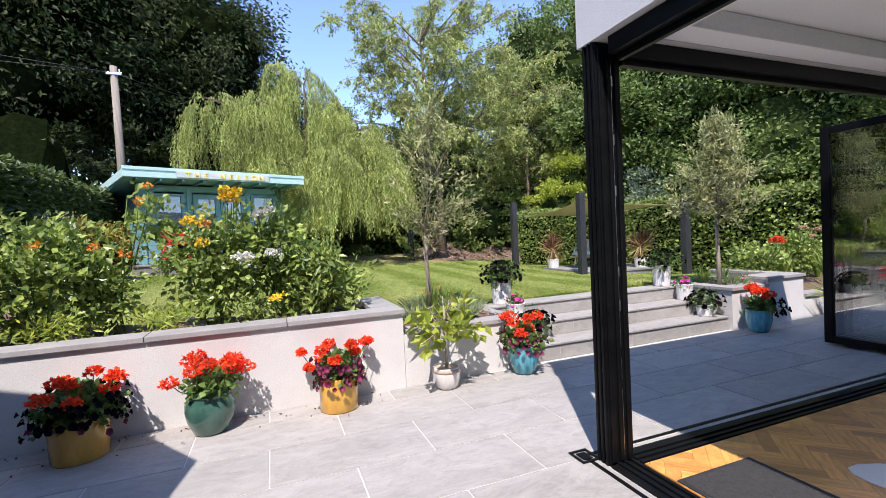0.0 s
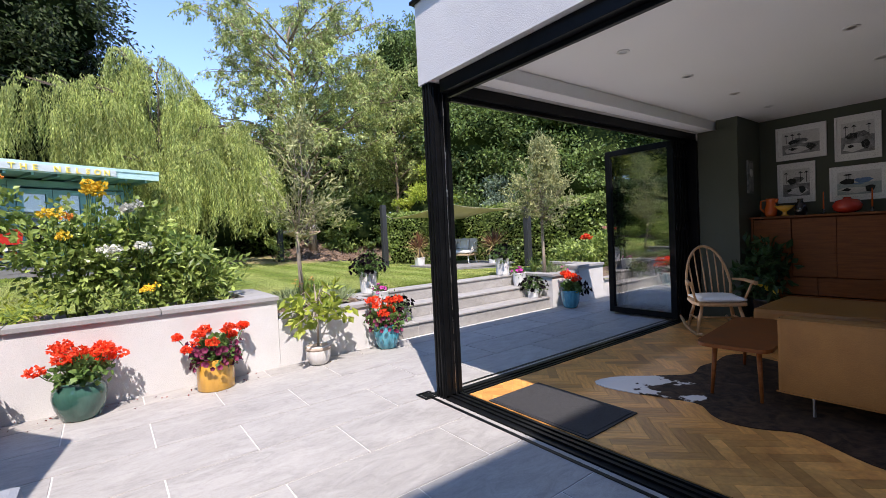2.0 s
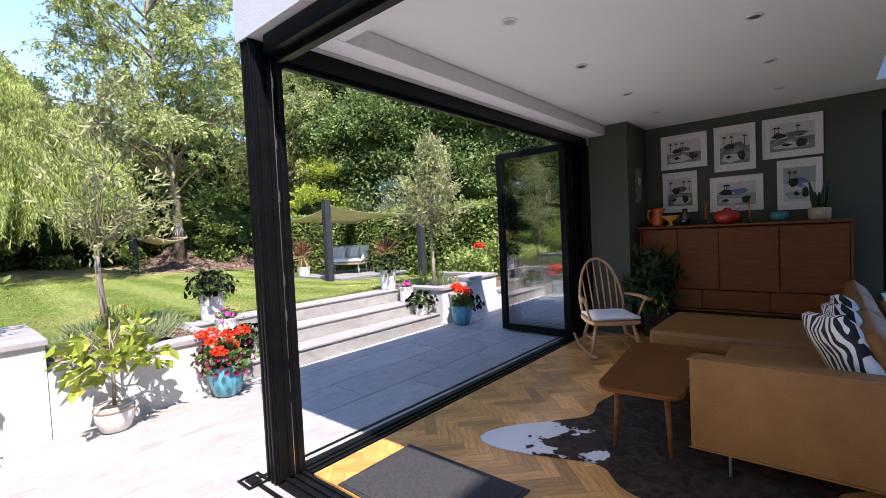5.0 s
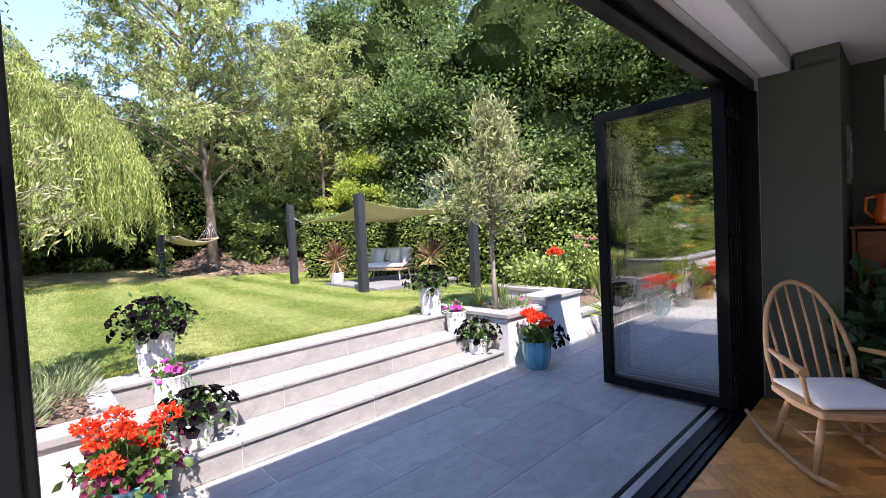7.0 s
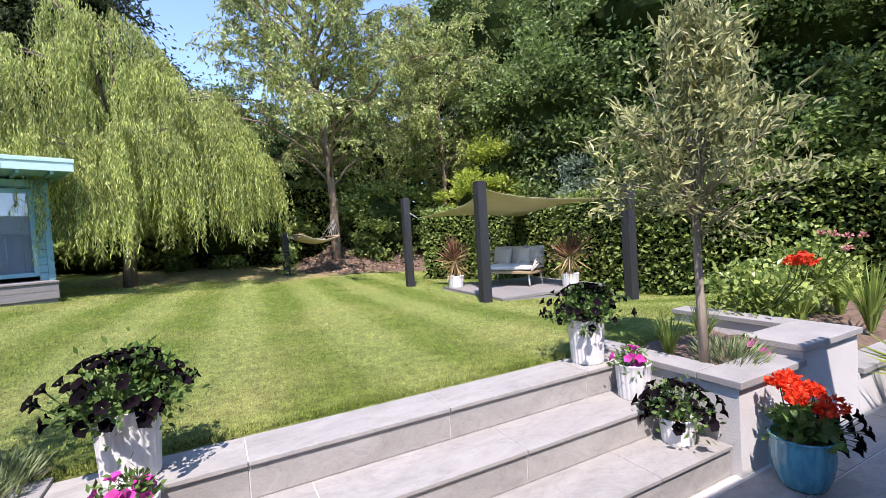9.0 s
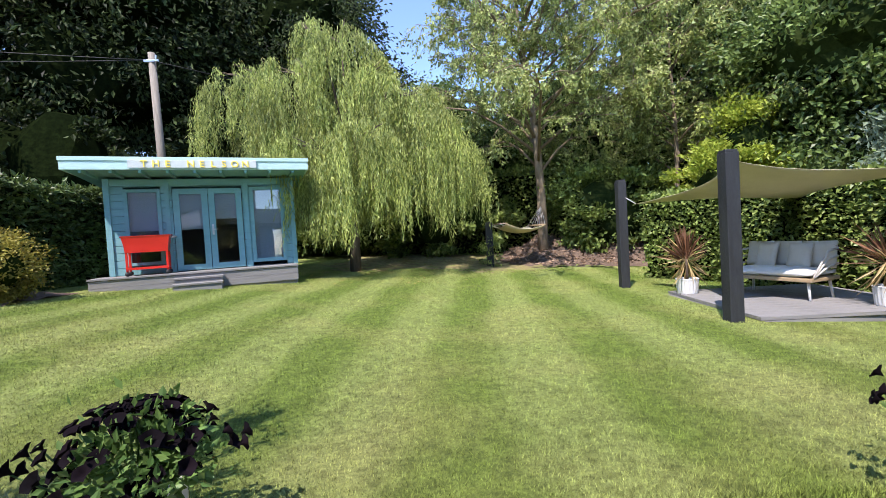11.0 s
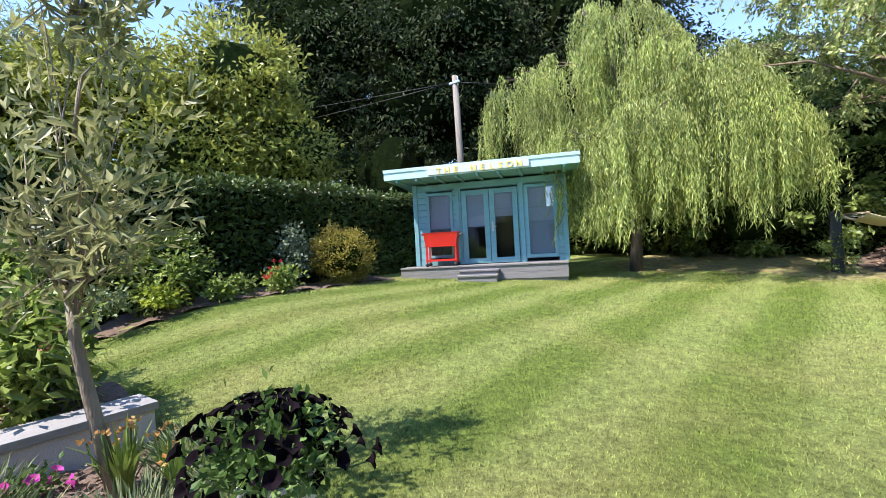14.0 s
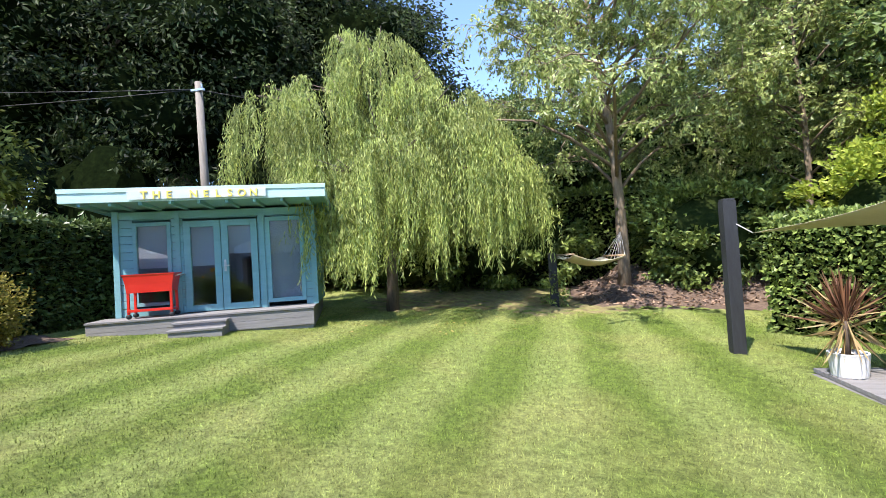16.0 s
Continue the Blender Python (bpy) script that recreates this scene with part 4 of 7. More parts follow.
    leaf_mesh("leaves", np.concatenate(at), way, leaf[0], leaf[1], material, root, up=unit(way * 0.7 + [-0.2, -0.4, 0.6] + RNG.normal(size=way.shape) * 0.45))
    return root


# Laurel south of y 0 is unseen, added to block reflected horizon sky.
hedge("laurel_hedge", [(-4.2, 13.6), (-4.3, 9.0), (-4.4, 5.0), (-4.6, 0.0), (-4.7, -4.2)], 0.55, 2.72, 64000, (0.115, 0.07), L_DARKHEDGE, "tall clipped dark green hedge along the garden")
hedge("beech_hedge", [(7.6, 12.9), (8.7, 11.9), (9.35, 9.5), (9.45, 7.0), (9.6, 4.0), (9.7, -4.0)], 0.5, 1.95, 72000, (0.09, 0.06), L_HEDGE, "clipped mid-green hedge behind the seating deck")
hedge("back_hedge", [(-22.0, 13.0), (-10.0, 17.5), (-2.6, 18.2), (2.0, 18.4), (8.0, 19.0)], 0.6, 3.4, 60000, (0.14, 0.085), L_HEDGE, "tall dark hedge at the end of the garden")


def olive(x, y, z, lean, height, crown, leaves, label):
    root = thing("olive_tree", pose(x, y, z - 0.02), label, "tree")
    lx, ly = lean
    bm = tube([(0, 0, 0), (lx * 0.5, ly * 0.5, height * 0.4), (lx * 0.9, ly * 0.9, height * 0.75), (lx, ly, height)], [0.032, 0.026, 0.022, 0.018], 8)
    rnd = random.Random(3)
    at, way = [], []
    sprays = leaves // 30
    for k in range(sprays):
        b = rnd.choice(crown)
        d = unit(np.array([rnd.gauss(0, 1), rnd.gauss(0, 1), rnd.gauss(0, 1)]))
        c = np.array(b[:3]) + d * np.array(b[3:]) * rnd.uniform(0.25, 1.08)
        s = Vector((lx, ly, height)) * rnd.uniform(0.8, 1.0) if k % 3 == 0 else Vector((b[0] * 0.8 + lx * 0.2, b[1] * 0.8 + ly * 0.2, b[2] - 0.5 * b[5]))
        tip = Vector(c)
        if k % 2 == 0:
            tube([s, s.lerp(tip, 0.5) + Vector((rnd.uniform(-0.06, 0.06), rnd.uniform(-0.06, 0.06), 0.05)), tip], [0.007, 0.004, 0.0015], 5, bm)
        n = leaves // sprays
        run = unit(np.array(tip - s) + RNG.normal(size=3) * 0.15)
        t = RNG.uniform(-0.12, 0.13, (n, 1))
        at.append(c + run * t + RNG.normal(size=(n, 3)) * 0.028)
        way.append(run + RNG.normal(size=(n, 3)) * 0.65)
    part("trunk", bm, PALE_BARK, root)
    way = np.concatenate(way)
    leaf_mesh("crown", np.concatenate(at), way, 0.07, 0.02, L_OLIVE, root, up=facing(way, 0.6, 0.6))
    return root


olive(5.15, 4.0, 0.47, (0.0, 0.02), 1.0, [(0.0, 0, 1.2, 0.66, 0.62, 0.42), (0.05, 0, 1.55, 0.5, 0.48, 0.4), (0.1, 0, 1.95, 0.22, 0.22, 0.3)], 6400, "silvery olive tree on a slender trunk")
olive(1.28, 4.36, 0.5, (-0.06, -0.1), 0.85, [(0.08, -0.08, 1.25, 0.5, 0.34, 0.42), (0.06, -0.08, 1.6, 0.42, 0.28, 0.4), (0.08, -0.05, 1.95, 0.2, 0.18, 0.25), (0.1, -0.08, 1.0, 0.4, 0.28, 0.25)], 2300, "silvery olive tree with a curved trunk")


# ---- summer house ----
def log_wall(parent, u0, u1, z0, z1, openings, material, thick=0.045, board=0.135, flip=None):
    """Horizontal boards across a wall in the u-z plane, cut round openings (u0, u1, z0, z1)."""
    rows = int(round((z1 - z0) / board))
    hgt = (z1 - z0) / rows
    for i in range(rows):
        a, b = z0 + i * hgt, z0 + (i + 1) * hgt
        cuts = [(u0, u1)]
        for o in openings:
            if o[2] < b - 0.02 and o[3] > a + 0.02:
                cuts = [p for c in cuts for p in ((c[0], min(c[1], o[0])), (max(c[0], o[1]), c[1])) if p[1] - p[0] > 0.01]
        for c in cuts:
            bm = box(c[0], 0, a + 0.003, c[1], thick, b - 0.003, 0.006)
            if flip is not None:
                bmesh.ops.transform(bm, matrix=flip, verts=bm.verts)
            part("board", bm, material, parent)


def pane_window(parent, name, u0, u1, z0, z1, y=-0.03, fr=0.065, blind=None):
    w = part(name, boxes((u0, y, z0, u0 + fr, y + 0.07, z1), (u1 - fr, y, z0, u1, y + 0.07, z1), (u0 + fr, y, z0, u1 - fr, y + 0.07, z0 + fr), (u0 + fr, y, z1 - fr, u1 - fr, y + 0.07, z1), bevel=0.005), TEAL, parent)
    g = part("pane", box(u0 + fr, y + 0.03, z0 + fr, u1 - fr, y + 0.036, z1 - fr), WINDOW_GLASS, w)
    g.visible_shadow = False
    if blind:
        part("blind", box(u0 + fr * 0.6, y + 0.09, z0 + (z1 - z0) * blind[0], u1 - fr * 0.6, y + 0.096, z0 + (z1 - z0) * blind[1]), BLIND, w, "grey roller blind, paled for the reflections in the glass")
    return w


# Blind cloth paled: whitish reflections of the panes are put into its colour.
BLIND = surface("reflection_pale_blind", (0.5, 0.53, 0.56), (0.58, 0.6, 0.63), 2, 0.8, 0.05, 200)
# Room behind the summer house glass: its dimness is put into this grey.
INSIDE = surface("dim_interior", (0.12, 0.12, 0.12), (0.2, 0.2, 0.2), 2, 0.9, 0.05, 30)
GOLD = surface("gold_letters", (0.88, 0.66, 0.1), (0.93, 0.74, 0.18), 10, 0.5, 0.02, 100)
SIGN_WHITE = surface("white_sign_board", (0.5, 0.55, 0.54), (0.58, 0.62, 0.6), 3, 0.6, 0.05, 60)
RED_PAINT = surface("red_enamel", (0.55, 0.02, 0.012), (0.68, 0.035, 0.02), 4, 0.35, 0.03, 80, coat=0.3)
RUBBER = surface("black_rubber", (0.015, 0.015, 0.015), (0.03, 0.03, 0.03), 8, 0.7, 0.1, 80)

HOUSE = pose(-2.81, 10.54, 0, 0, 0, 22.6)
DECK = 1.02
sh = thing("summer_house", HOUSE, "teal timber summer house with a flat roof and grey deck", "summer house")
W = 3.31
WV = 0.52
# deck: fascia boards, steps and planks
part("deck_frame", boxes((0.02, 0.03, 0.5, W - 0.02, 2.6, DECK - 0.03)), GREY_BOARD, sh)
for k in range(2):
    part("deck_fascia_board", box(0, 0, DECK - 0.16 - 0.13 * k, W, 0.028, DECK - 0.034 - 0.13 * k, 0.003), GREY_BOARD, sh)
for k in range(5):
    part("deck_plank", box(-0.01, -0.02 + 0.118 * k, DECK - 0.03, W + 0.01, 0.092 + 0.118 * k, DECK, 0.004), GREY_BOARD, sh)
part("deck_step", boxes((1.27, -0.2, 0.6, 2.01, -0.004, DECK - 0.11), (1.25, -0.22, DECK - 0.11, 2.03, -0.002, DECK - 0.08), (1.27, -0.42, 0.6, 2.01, -0.202, DECK - 0.2), (1.25, -0.44, DECK - 0.2, 2.03, -0.222, DECK - 0.17), bevel=0.003), GREY_BOARD, sh, "two low grey timber steps")
L0, L1 = 0.2, 3.34
front = [(0.47, 1.04, 1.18, 2.56), (1.22, 2.4, DECK, 2.57), (2.53, 3.16, 1.1, 2.58)]
wall = part("front_wall", boxes((L0, WV + 0.046, 2.6, L1, WV + 0.07, 2.745)), TEAL, sh)
log_wall(wall, L0, L1, DECK, 2.745, front, TEAL, flip=Matrix.Translation((0, WV, 0)))
for u in (L0, L1 - 0.04):
    sw = part("side_wall", box(u + 0.005, WV + 0.05, DECK, u + 0.035, 2.6, 2.6), TEAL, sh)
    log_wall(sw, WV + 0.045, 2.6, DECK, 2.6, [], TEAL, flip=Matrix(((0, 1, 0, u), (1, 0, 0, 0), (0, 0, 1, 0), (0, 0, 0, 1))))
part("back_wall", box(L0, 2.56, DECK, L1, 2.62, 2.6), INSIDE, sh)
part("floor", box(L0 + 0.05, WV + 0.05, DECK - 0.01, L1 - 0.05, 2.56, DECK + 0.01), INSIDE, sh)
for u in (L0 - 0.02, L1 - 0.07):
    part("corner_board", box(u, WV - 0.03, DECK, u + 0.09, WV + 0.0, 2.748, 0.004), TEAL, sh)
for u in (1.1, 2.43):
    part("upright_trim", box(u, WV - 0.028, DECK, u + 0.08, WV - 0.001, 2.7, 0.004), TEAL, sh)
pane_window(sh, "window", 0.47, 1.04, 1.18, 2.56, WV - 0.025, 0.06, blind=(0.45, 1.0))
pane_window(sh, "door", 1.23, 1.805, DECK + 0.015, 2.56, WV - 0.025, 0.105, blind=(0.5, 1.0))
d2 = pane_window(sh, "door", 1.815, 2.39, DECK + 0.015, 2.56, WV - 0.025, 0.105, blind=(0.62, 1.0))
pane_window(sh, "window", 2.53, 3.16, 1.1, 2.58, WV - 0.025, 0.07, blind=(0.0, 1.0))
hd = tube([(1.865, WV - 0.07, 1.78), (1.865, WV - 0.075, 1.78), (1.955, WV - 0.075, 1.78)], 0.009, 8)
bx(hd, 1.85, WV - 0.035, 1.68, 1.885, WV - 0.025, 1.88, 0.003)
part("handle", hd, STEEL, d2, "steel lever handle")
# roof
V0 = -0.22
roofbm = bmesh.new()
bx(roofbm, -0.16, V0 + 0.03, 2.82, W + 0.27, 2.75, 2.91)
for v in roofbm.verts:
    v.co.z -= 0.12 * max(0.0, (v.co.y - V0) / 3.0)
part("roof", roofbm, TEAL, sh)
felt = box(-0.17, V0 + 0.02, 2.912, W + 0.28, 2.77, 2.935)
for v in felt.verts:
    v.co.z -= 0.12 * max(0.0, (v.co.y - V0) / 3.0)
part("roof_felt", felt, ROOF_FELT, sh)
for k in range(9):
    u = 0.05 + k * (W - 0.06) / 8
    part("rafter", box(u, V0 + 0.035, 2.75, u + 0.045, WV + 0.1, 2.819, 0.003), TEAL, sh)
part("fascia_board", box(-0.18, V0, 2.8, W + 0.29, V0 + 0.028, 3.0, 0.004), FASCIA_TEAL, sh)
part("fascia_trim", box(-0.19, V0 - 0.014, 2.945, W + 0.3, V0 - 0.001, 3.01, 0.003), FASCIA_TEAL, sh)
for u in (-0.18, W + 0.262):
    part("barge_board", box(u, V0 + 0.03, 2.8, u + 0.028, 2.7, 2.96, 0.004), FASCIA_TEAL, sh)
sign = part("sign_board", box(0.74, V0 - 0.03, 2.825, 2.7, V0 - 0.0145, 2.96, 0.003), SIGN_WHITE, sh, "white name board with gold letters")
for k, ch in enumerate("THE NELSON"):
    if ch == " ":
        continue
    txt = bpy.data.curves.new("letter", "FONT")
    txt.body, txt.size, txt.extrude, txt.align_x, txt.offset = ch, 0.16, 0.006, "CENTER", 0.003
    tmp = bpy.data.objects.new("letter", txt)
    scene.collection.objects.link(tmp)
    bpy.context.view_layer.update()
    letter_mesh = bpy.data.meshes.new_from_object(tmp)
    bpy.data.objects.remove(tmp)
    letter_mesh.materials.clear()
    letter_mesh.materials.append(GOLD)
    letter = new("letter", letter_mesh)
    letter.parent = sign
    letter.matrix_basis = pose(0.97 + 0.172 * k, V0 - 0.037, 2.837, 90, 0, 0)


def cart(m):
    """A red trolley planter on castors."""
    root = thing("trolley_planter", m, "bright red metal trolley planter on castors", "planter")
    bm = bmesh.new()
    prof = [(-0.3, -0.15), (0.3, -0.15), (0.3, 0.15), (-0.3, 0.15)]
    rings = []
    for z, k in ((0.38, 0.9), (0.5, 0.93), (0.62, 1.0), (0.645, 1.06), (0.655, 1.06), (0.655, 0.95), (0.55, 0.9)):
        rings.append([bm.verts.new((x * k, y * k, z)) for x, y in prof])
    for a, b in zip(rings, rings[1:]):
        for i in range(4):
            bm.faces.new((a[i], a[(i + 1) % 4], b[(i + 1) % 4], b[i]))
    bm.faces.new(list(reversed(rings[0])))
    bm.faces.new(rings[-1])
    part("tub", bm, RED_PAINT, root)
    for x in (-0.27, 0.24):
        for y in (-0.13, 0.1):
            part("leg", box(x, y, 0.07, x + 0.03, y + 0.03, 0.5, 0.003), RED_PAINT, root)
            c = part("castor", lathe([(0.006, -0.016), (0.032, -0.014), (0.036, 0), (0.032, 0.014), (0.006, 0.016)], 14), RUBBER, root)
            c.matrix_basis = pose(x + 0.015, y + 0.015, 0.036, 90, 0, 20)
    part("shelf", boxes((-0.27, -0.13, 0.1, 0.27, 0.13, 0.115), (-0.27, -0.14, 0.1, 0.27, -0.128, 0.14), bevel=0.003), RED_PAINT, root)
    part("handle", tube([(0.31, -0.1, 0.6), (0.37, -0.1, 0.62), (0.37, 0.1, 0.62), (0.31, 0.1, 0.6)], 0.009, 8), STEEL, root)


cart(HOUSE @ pose(0.83, 0.27, DECK, 0, 0, 2) @ Matrix.Diagonal((1.18, 1.1, 1.06, 1)))

# telegraph pole and wires
tp = thing("telegraph_pole", pose(-4.05, 14.75, 0.7), "weathered wooden telegraph pole with wires", "pole")
part("pole", tube([(0, 0, -0.1), (0.02, 0, 3), (0.0, -0.05, 5.75)], [0.115, 0.1, 0.085], 12), POLE_WOOD, tp)
part("bracket", boxes((-0.16, -0.14, 5.5, 0.2, -0.08, 5.56), (0.14, -0.15, 5.56, 0.17, -0.12, 5.66), bevel=0.004), STEEL, tp)
for end, sag in (((-30, -4, 9.0), 0.4), ((-30, -2.5, 7.9), 0.5), ((14, 22, 8.5), 0.5)):
    e = Vector(end)
    s = Vector((0, -0.1, 5.55))
    pts = [s.lerp(e, k / 14) - Vector((0, 0, 4 * sag * (k / 14) * (1 - k / 14))) for k in range(15)]
    part("wire", tube(pts, 0.011, 4), RUBBER, tp)

# ---- seating deck with the shade sail ----
CANVAS = surface("sand_canvas", (0.5, 0.43, 0.28), (0.6, 0.52, 0.35), 2, 0.85, 0.15, 220)
ROPE = surface("pale_rope", (0.5, 0.47, 0.42), (0.62, 0.58, 0.52), 10, 0.9, 0.3, 120)
OUT_CUSHION = surface("light_grey_cushion", (0.55, 0.5, 0.42), (0.64, 0.59, 0.5), 3, 0.9, 0.3, 200)
WHITE_CUSHION = surface("white_cushion", (0.68, 0.67, 0.64), (0.76, 0.75, 0.72), 3, 0.9, 0.25, 180)
TEAK_PALE = surface("pale_teak", (0.34, 0.24, 0.14), (0.46, 0.34, 0.2), 6, 0.6, 0.1, 60, stretch=(1, 1, 6))
deck2 = structure(new("deck"), "dark grey decking platform under the shade sail", "decking")
DK = 0.36
for k in range(15):
    ob = part("deck_plank", box(0, 0, 0, 2.1, 0.135, 0.04, 0.003), GREY_BOARD, deck2)
    ob.matrix_basis = pose(6.38 + 0.006 * k, 7.92 + 0.142 * k, DK - 0.04, 0, 0, -2)
structure(part("deck_base", box(6.42, 7.9, 0.05, 8.4, 9.98, DK - 0.045), GREY_BOARD), "deck framing", "decking")


def garden_post(x, y, top, low, size, label):
    root = thing("sail_post", pose(x, y, 0), label, "post", "shade sail posts")
    bm = box(-size / 2, -size / 2, low, size / 2, size / 2, top - 0.03, 0.006)
    bx(bm, -size / 2 + 0.008, -size / 2 + 0.008, top - 0.031, size / 2 - 0.008, size / 2 - 0.008, top, 0.006)
    part("shaft", bm, DARK_POST, root)
    part("eye_bolt", tube([(0, 0, top - 0.25), (0.1, 0.02, top - 0.25)], 0.008, 6), STEEL, root)
    return root


PA, PB, PC, PD = (6.15, 10.9, 2.17, 0.1), (6.1, 7.93, 2.13, 0.2), (9.0, 10.7, 1.75, 0.0), (8.05, 6.95, 1.93, 0.2)
for p in (PA, PB, PC, PD):
    garden_post(*p, 0.145, "square dark stained timber shade sail post")
sail = thing("shade_sail", pose(0, 0, 0), "sand coloured four-cornered canvas shade sail", "shade sail")
corners = [Vector((6.32, 10.7, 1.74)), Vector((6.24, 8.1, 2.05)), Vector((8.0, 7.2, 1.78)), Vector((8.85, 10.5, 1.66))]
N = 22
bm = bmesh.new()
g = []
for i in range(N + 1):
    row = []
    for j in range(N + 1):
        u, v = i / N, j / N
        pull = lambda s: 0.14 * math.sin(math.pi * s)
        uu = 0.5 + (u - 0.5) * (1 - 2 * pull(v))
        vv = 0.5 + (v - 0.5) * (1 - 2 * pull(u))
        p = corners[0].lerp(corners[1], uu).lerp(corners[3].lerp(corners[2], uu), vv)
        row.append(bm.verts.new(p - Vector((0, 0, 0.1 * math.sin(math.pi * u) * math.sin(math.pi * v)))))
    g.append(row)
for i in range(N):
    for j in range(N):
        bm.faces.new((g[i][j], g[i + 1][j], g[i + 1][j + 1], g[i][j + 1])).smooth = True
cloth = part("canvas", bm, CANVAS, sail)
sol = cloth.modifiers.new("thick", "SOLIDIFY")
sol.thickness = 0.004
for c, p in zip(corners, (PA, PB, PD, PC)):
    part("rope", tube([c, Vector((p[0], p[1], p[2] - 0.25 if p is not PB else p[2] - 0.12))], 0.007, 6), ROPE, sail)


def soft_box(x0, y0, z0, x1, y1, z1, puff=0.03, m=None):
    """A stuffed cushion shape."""
    bm = bmesh.new()
    bmesh.ops.create_grid(bm, x_segments=8, y_segments=8, size=1)
    top = [v for v in bm.verts]
    res = bmesh.ops.duplicate(bm, geom=bm.verts[:] + bm.edges[:] + bm.faces[:])
    bot = [e for e in res["geom"] if isinstance(e, bmesh.types.BMVert)]
    cx, cy, hx, hy = (x0 + x1) / 2, (y0 + y1) / 2, (x1 - x0) / 2, (y1 - y0) / 2
    zc, hz = (z0 + z1) / 2, (z1 - z0) / 2
    for some, s in ((top, 1), (bot, -1)):
        for v in some:
            u, w = v.co.x, v.co.y
            e = (1 - abs(u) ** 4) * (1 - abs(w) ** 4)
            v.co = Vector((cx + hx * u * (1 - 0.04 * (1 - abs(w))), cy + hy * w * (1 - 0.04 * (1 - abs(u))), zc + s * (hz * (0.35 + 0.65 * e ** 0.5) + puff * e * 0.5)))
    edge_t = sorted([v for v in top if v.is_boundary], key=lambda v: math.atan2(v.co.y - cy, v.co.x - cx))
    edge_b = sorted([v for v in bot if v.is_boundary], key=lambda v: math.atan2(v.co.y - cy, v.co.x - cx))
    for f in [f for f in bm.faces if f.verts[0] in set(bot)]:
        f.normal_flip()
    n = len(edge_t)
    for i in range(n):
        bm.faces.new((edge_t[i], edge_b[i], edge_b[(i + 1) % n], edge_t[(i + 1) % n]))
    for f in bm.faces:
        f.smooth = True
    bmesh.ops.recalc_face_normals(bm, faces=bm.faces)
    if m is not None:
        bmesh.ops.transform(bm, matrix=m, verts=bm.verts)
    return bm


def garden_sofa(m):
    """Local x: along the seat, local -y: the front."""
    root = thing("garden_sofa", m, "rope sided outdoor sofa with a white seat and grey cushions", "outdoor sofa")
    for x in (-0.68, 0.68):
        for y in (-0.3, 0.28):
            part("leg", tube([(x * 0.94, y * 0.9, 0.26), (x, y, 0)], [0.026, 0.018], 8), WHITE_CUSHION, root)
    part("seat_frame", box(-0.74, -0.36, 0.24, 0.74, 0.36, 0.29, 0.012), TEAK_PALE, root)
    part("seat_cushion", soft_box(-0.72, -0.36, 0.29, 0.72, 0.3, 0.4), WHITE_CUSHION, root)
    for i in range(3):
        z = 0.62 - 0.1 * i
        part("rope_rail", tube([(-0.74, -0.3, 0.3), (-0.78, 0.0, z), (-0.72, 0.36, z + 0.02), (0, 0.4, z + 0.04), (0.72, 0.36, z + 0.02), (0.78, 0.0, z), (0.74, -0.3, 0.3)], 0.016, 8), ROPE, root)
    for x in (-0.5, 0.0, 0.5):
        c = part("back_cushion", soft_box(-0.24, -0.07, 0.0, 0.24, 0.07, 0.34), OUT_CUSHION, root)
        c.matrix_basis = pose(x, 0.22, 0.4, -14, 0, x * 10) @ pose(0, 0, 0.17, 90, 0, 0) @ pose(0, 0, 0, 0, 0, 0)
        c.data = soft_box_mesh
    for x in (-0.25, 0.3):
        c = part("scatter_cushion", soft_box(-0.18, -0.18, -0.05, 0.18, 0.18, 0.05), OUT_CUSHION, root)
        c.matrix_basis = pose(x, 0.08, 0.55, 68, 0, x * 20)
    return root


_bm = soft_box(-0.25, -0.18, -0.07, 0.25, 0.18, 0.07)
soft_box_mesh = bpy.data.meshes.new("back_cushion")
_bm.to_mesh(soft_box_mesh)
_bm.free()
soft_box_mesh.materials.append(OUT_CUSHION)
garden_sofa(pose(7.5, 9.15, DK, 0, 0, -68) @ Matrix.Diagonal((0.72, 0.8, 0.95, 1)))


# hammock between a stake and the tree
stake = thing("hammock_post", pose(4.24, 14.65, float(lawn_z(4.24, 14.65))), "dark timber hammock post with climbing leaves", "post")
part("shaft", box(-0.085, -0.085, -0.2, 0.085, 0.085, 1.15, 0.01), DARK_POST, stake)
at, way = clumped([(0, 0, 0.35, 0.2, 0.2, 0.4)], 30, 500, 0.07)
leaf_mesh("climber_leaves", at, way, 0.07, 0.045, L_ROSE, stake)
ham = thing("hammock", pose(0, 0, 0), "cream striped cloth hammock slung from a tree", "hammock")
a, b = Vector((4.5, 14.7, 1.5)), Vector((5.55, 15.1, 1.42))
d = (b - a).normalized()
s = Vector((d.y, -d.x, 0))
bm = bmesh.new()
prev = None
for i in range(17):
    t = i / 16
    p = a.lerp(b, t) - Vector((0, 0, 0.12 * math.sin(math.pi * t)))
    ring = [bm.verts.new(p + s * w * 0.42 + Vector((0, 0, 0.1 * (w * w)))) for w in np.linspace(-1, 1, 9)]
    if prev:
        for k in range(8):
            bm.faces.new((prev[k], prev[k + 1], ring[k + 1], ring[k])).smooth = True
    prev = ring
part("cloth", bm, CANVAS, ham).modifiers.new("thick", "SOLIDIFY").thickness = 0.01
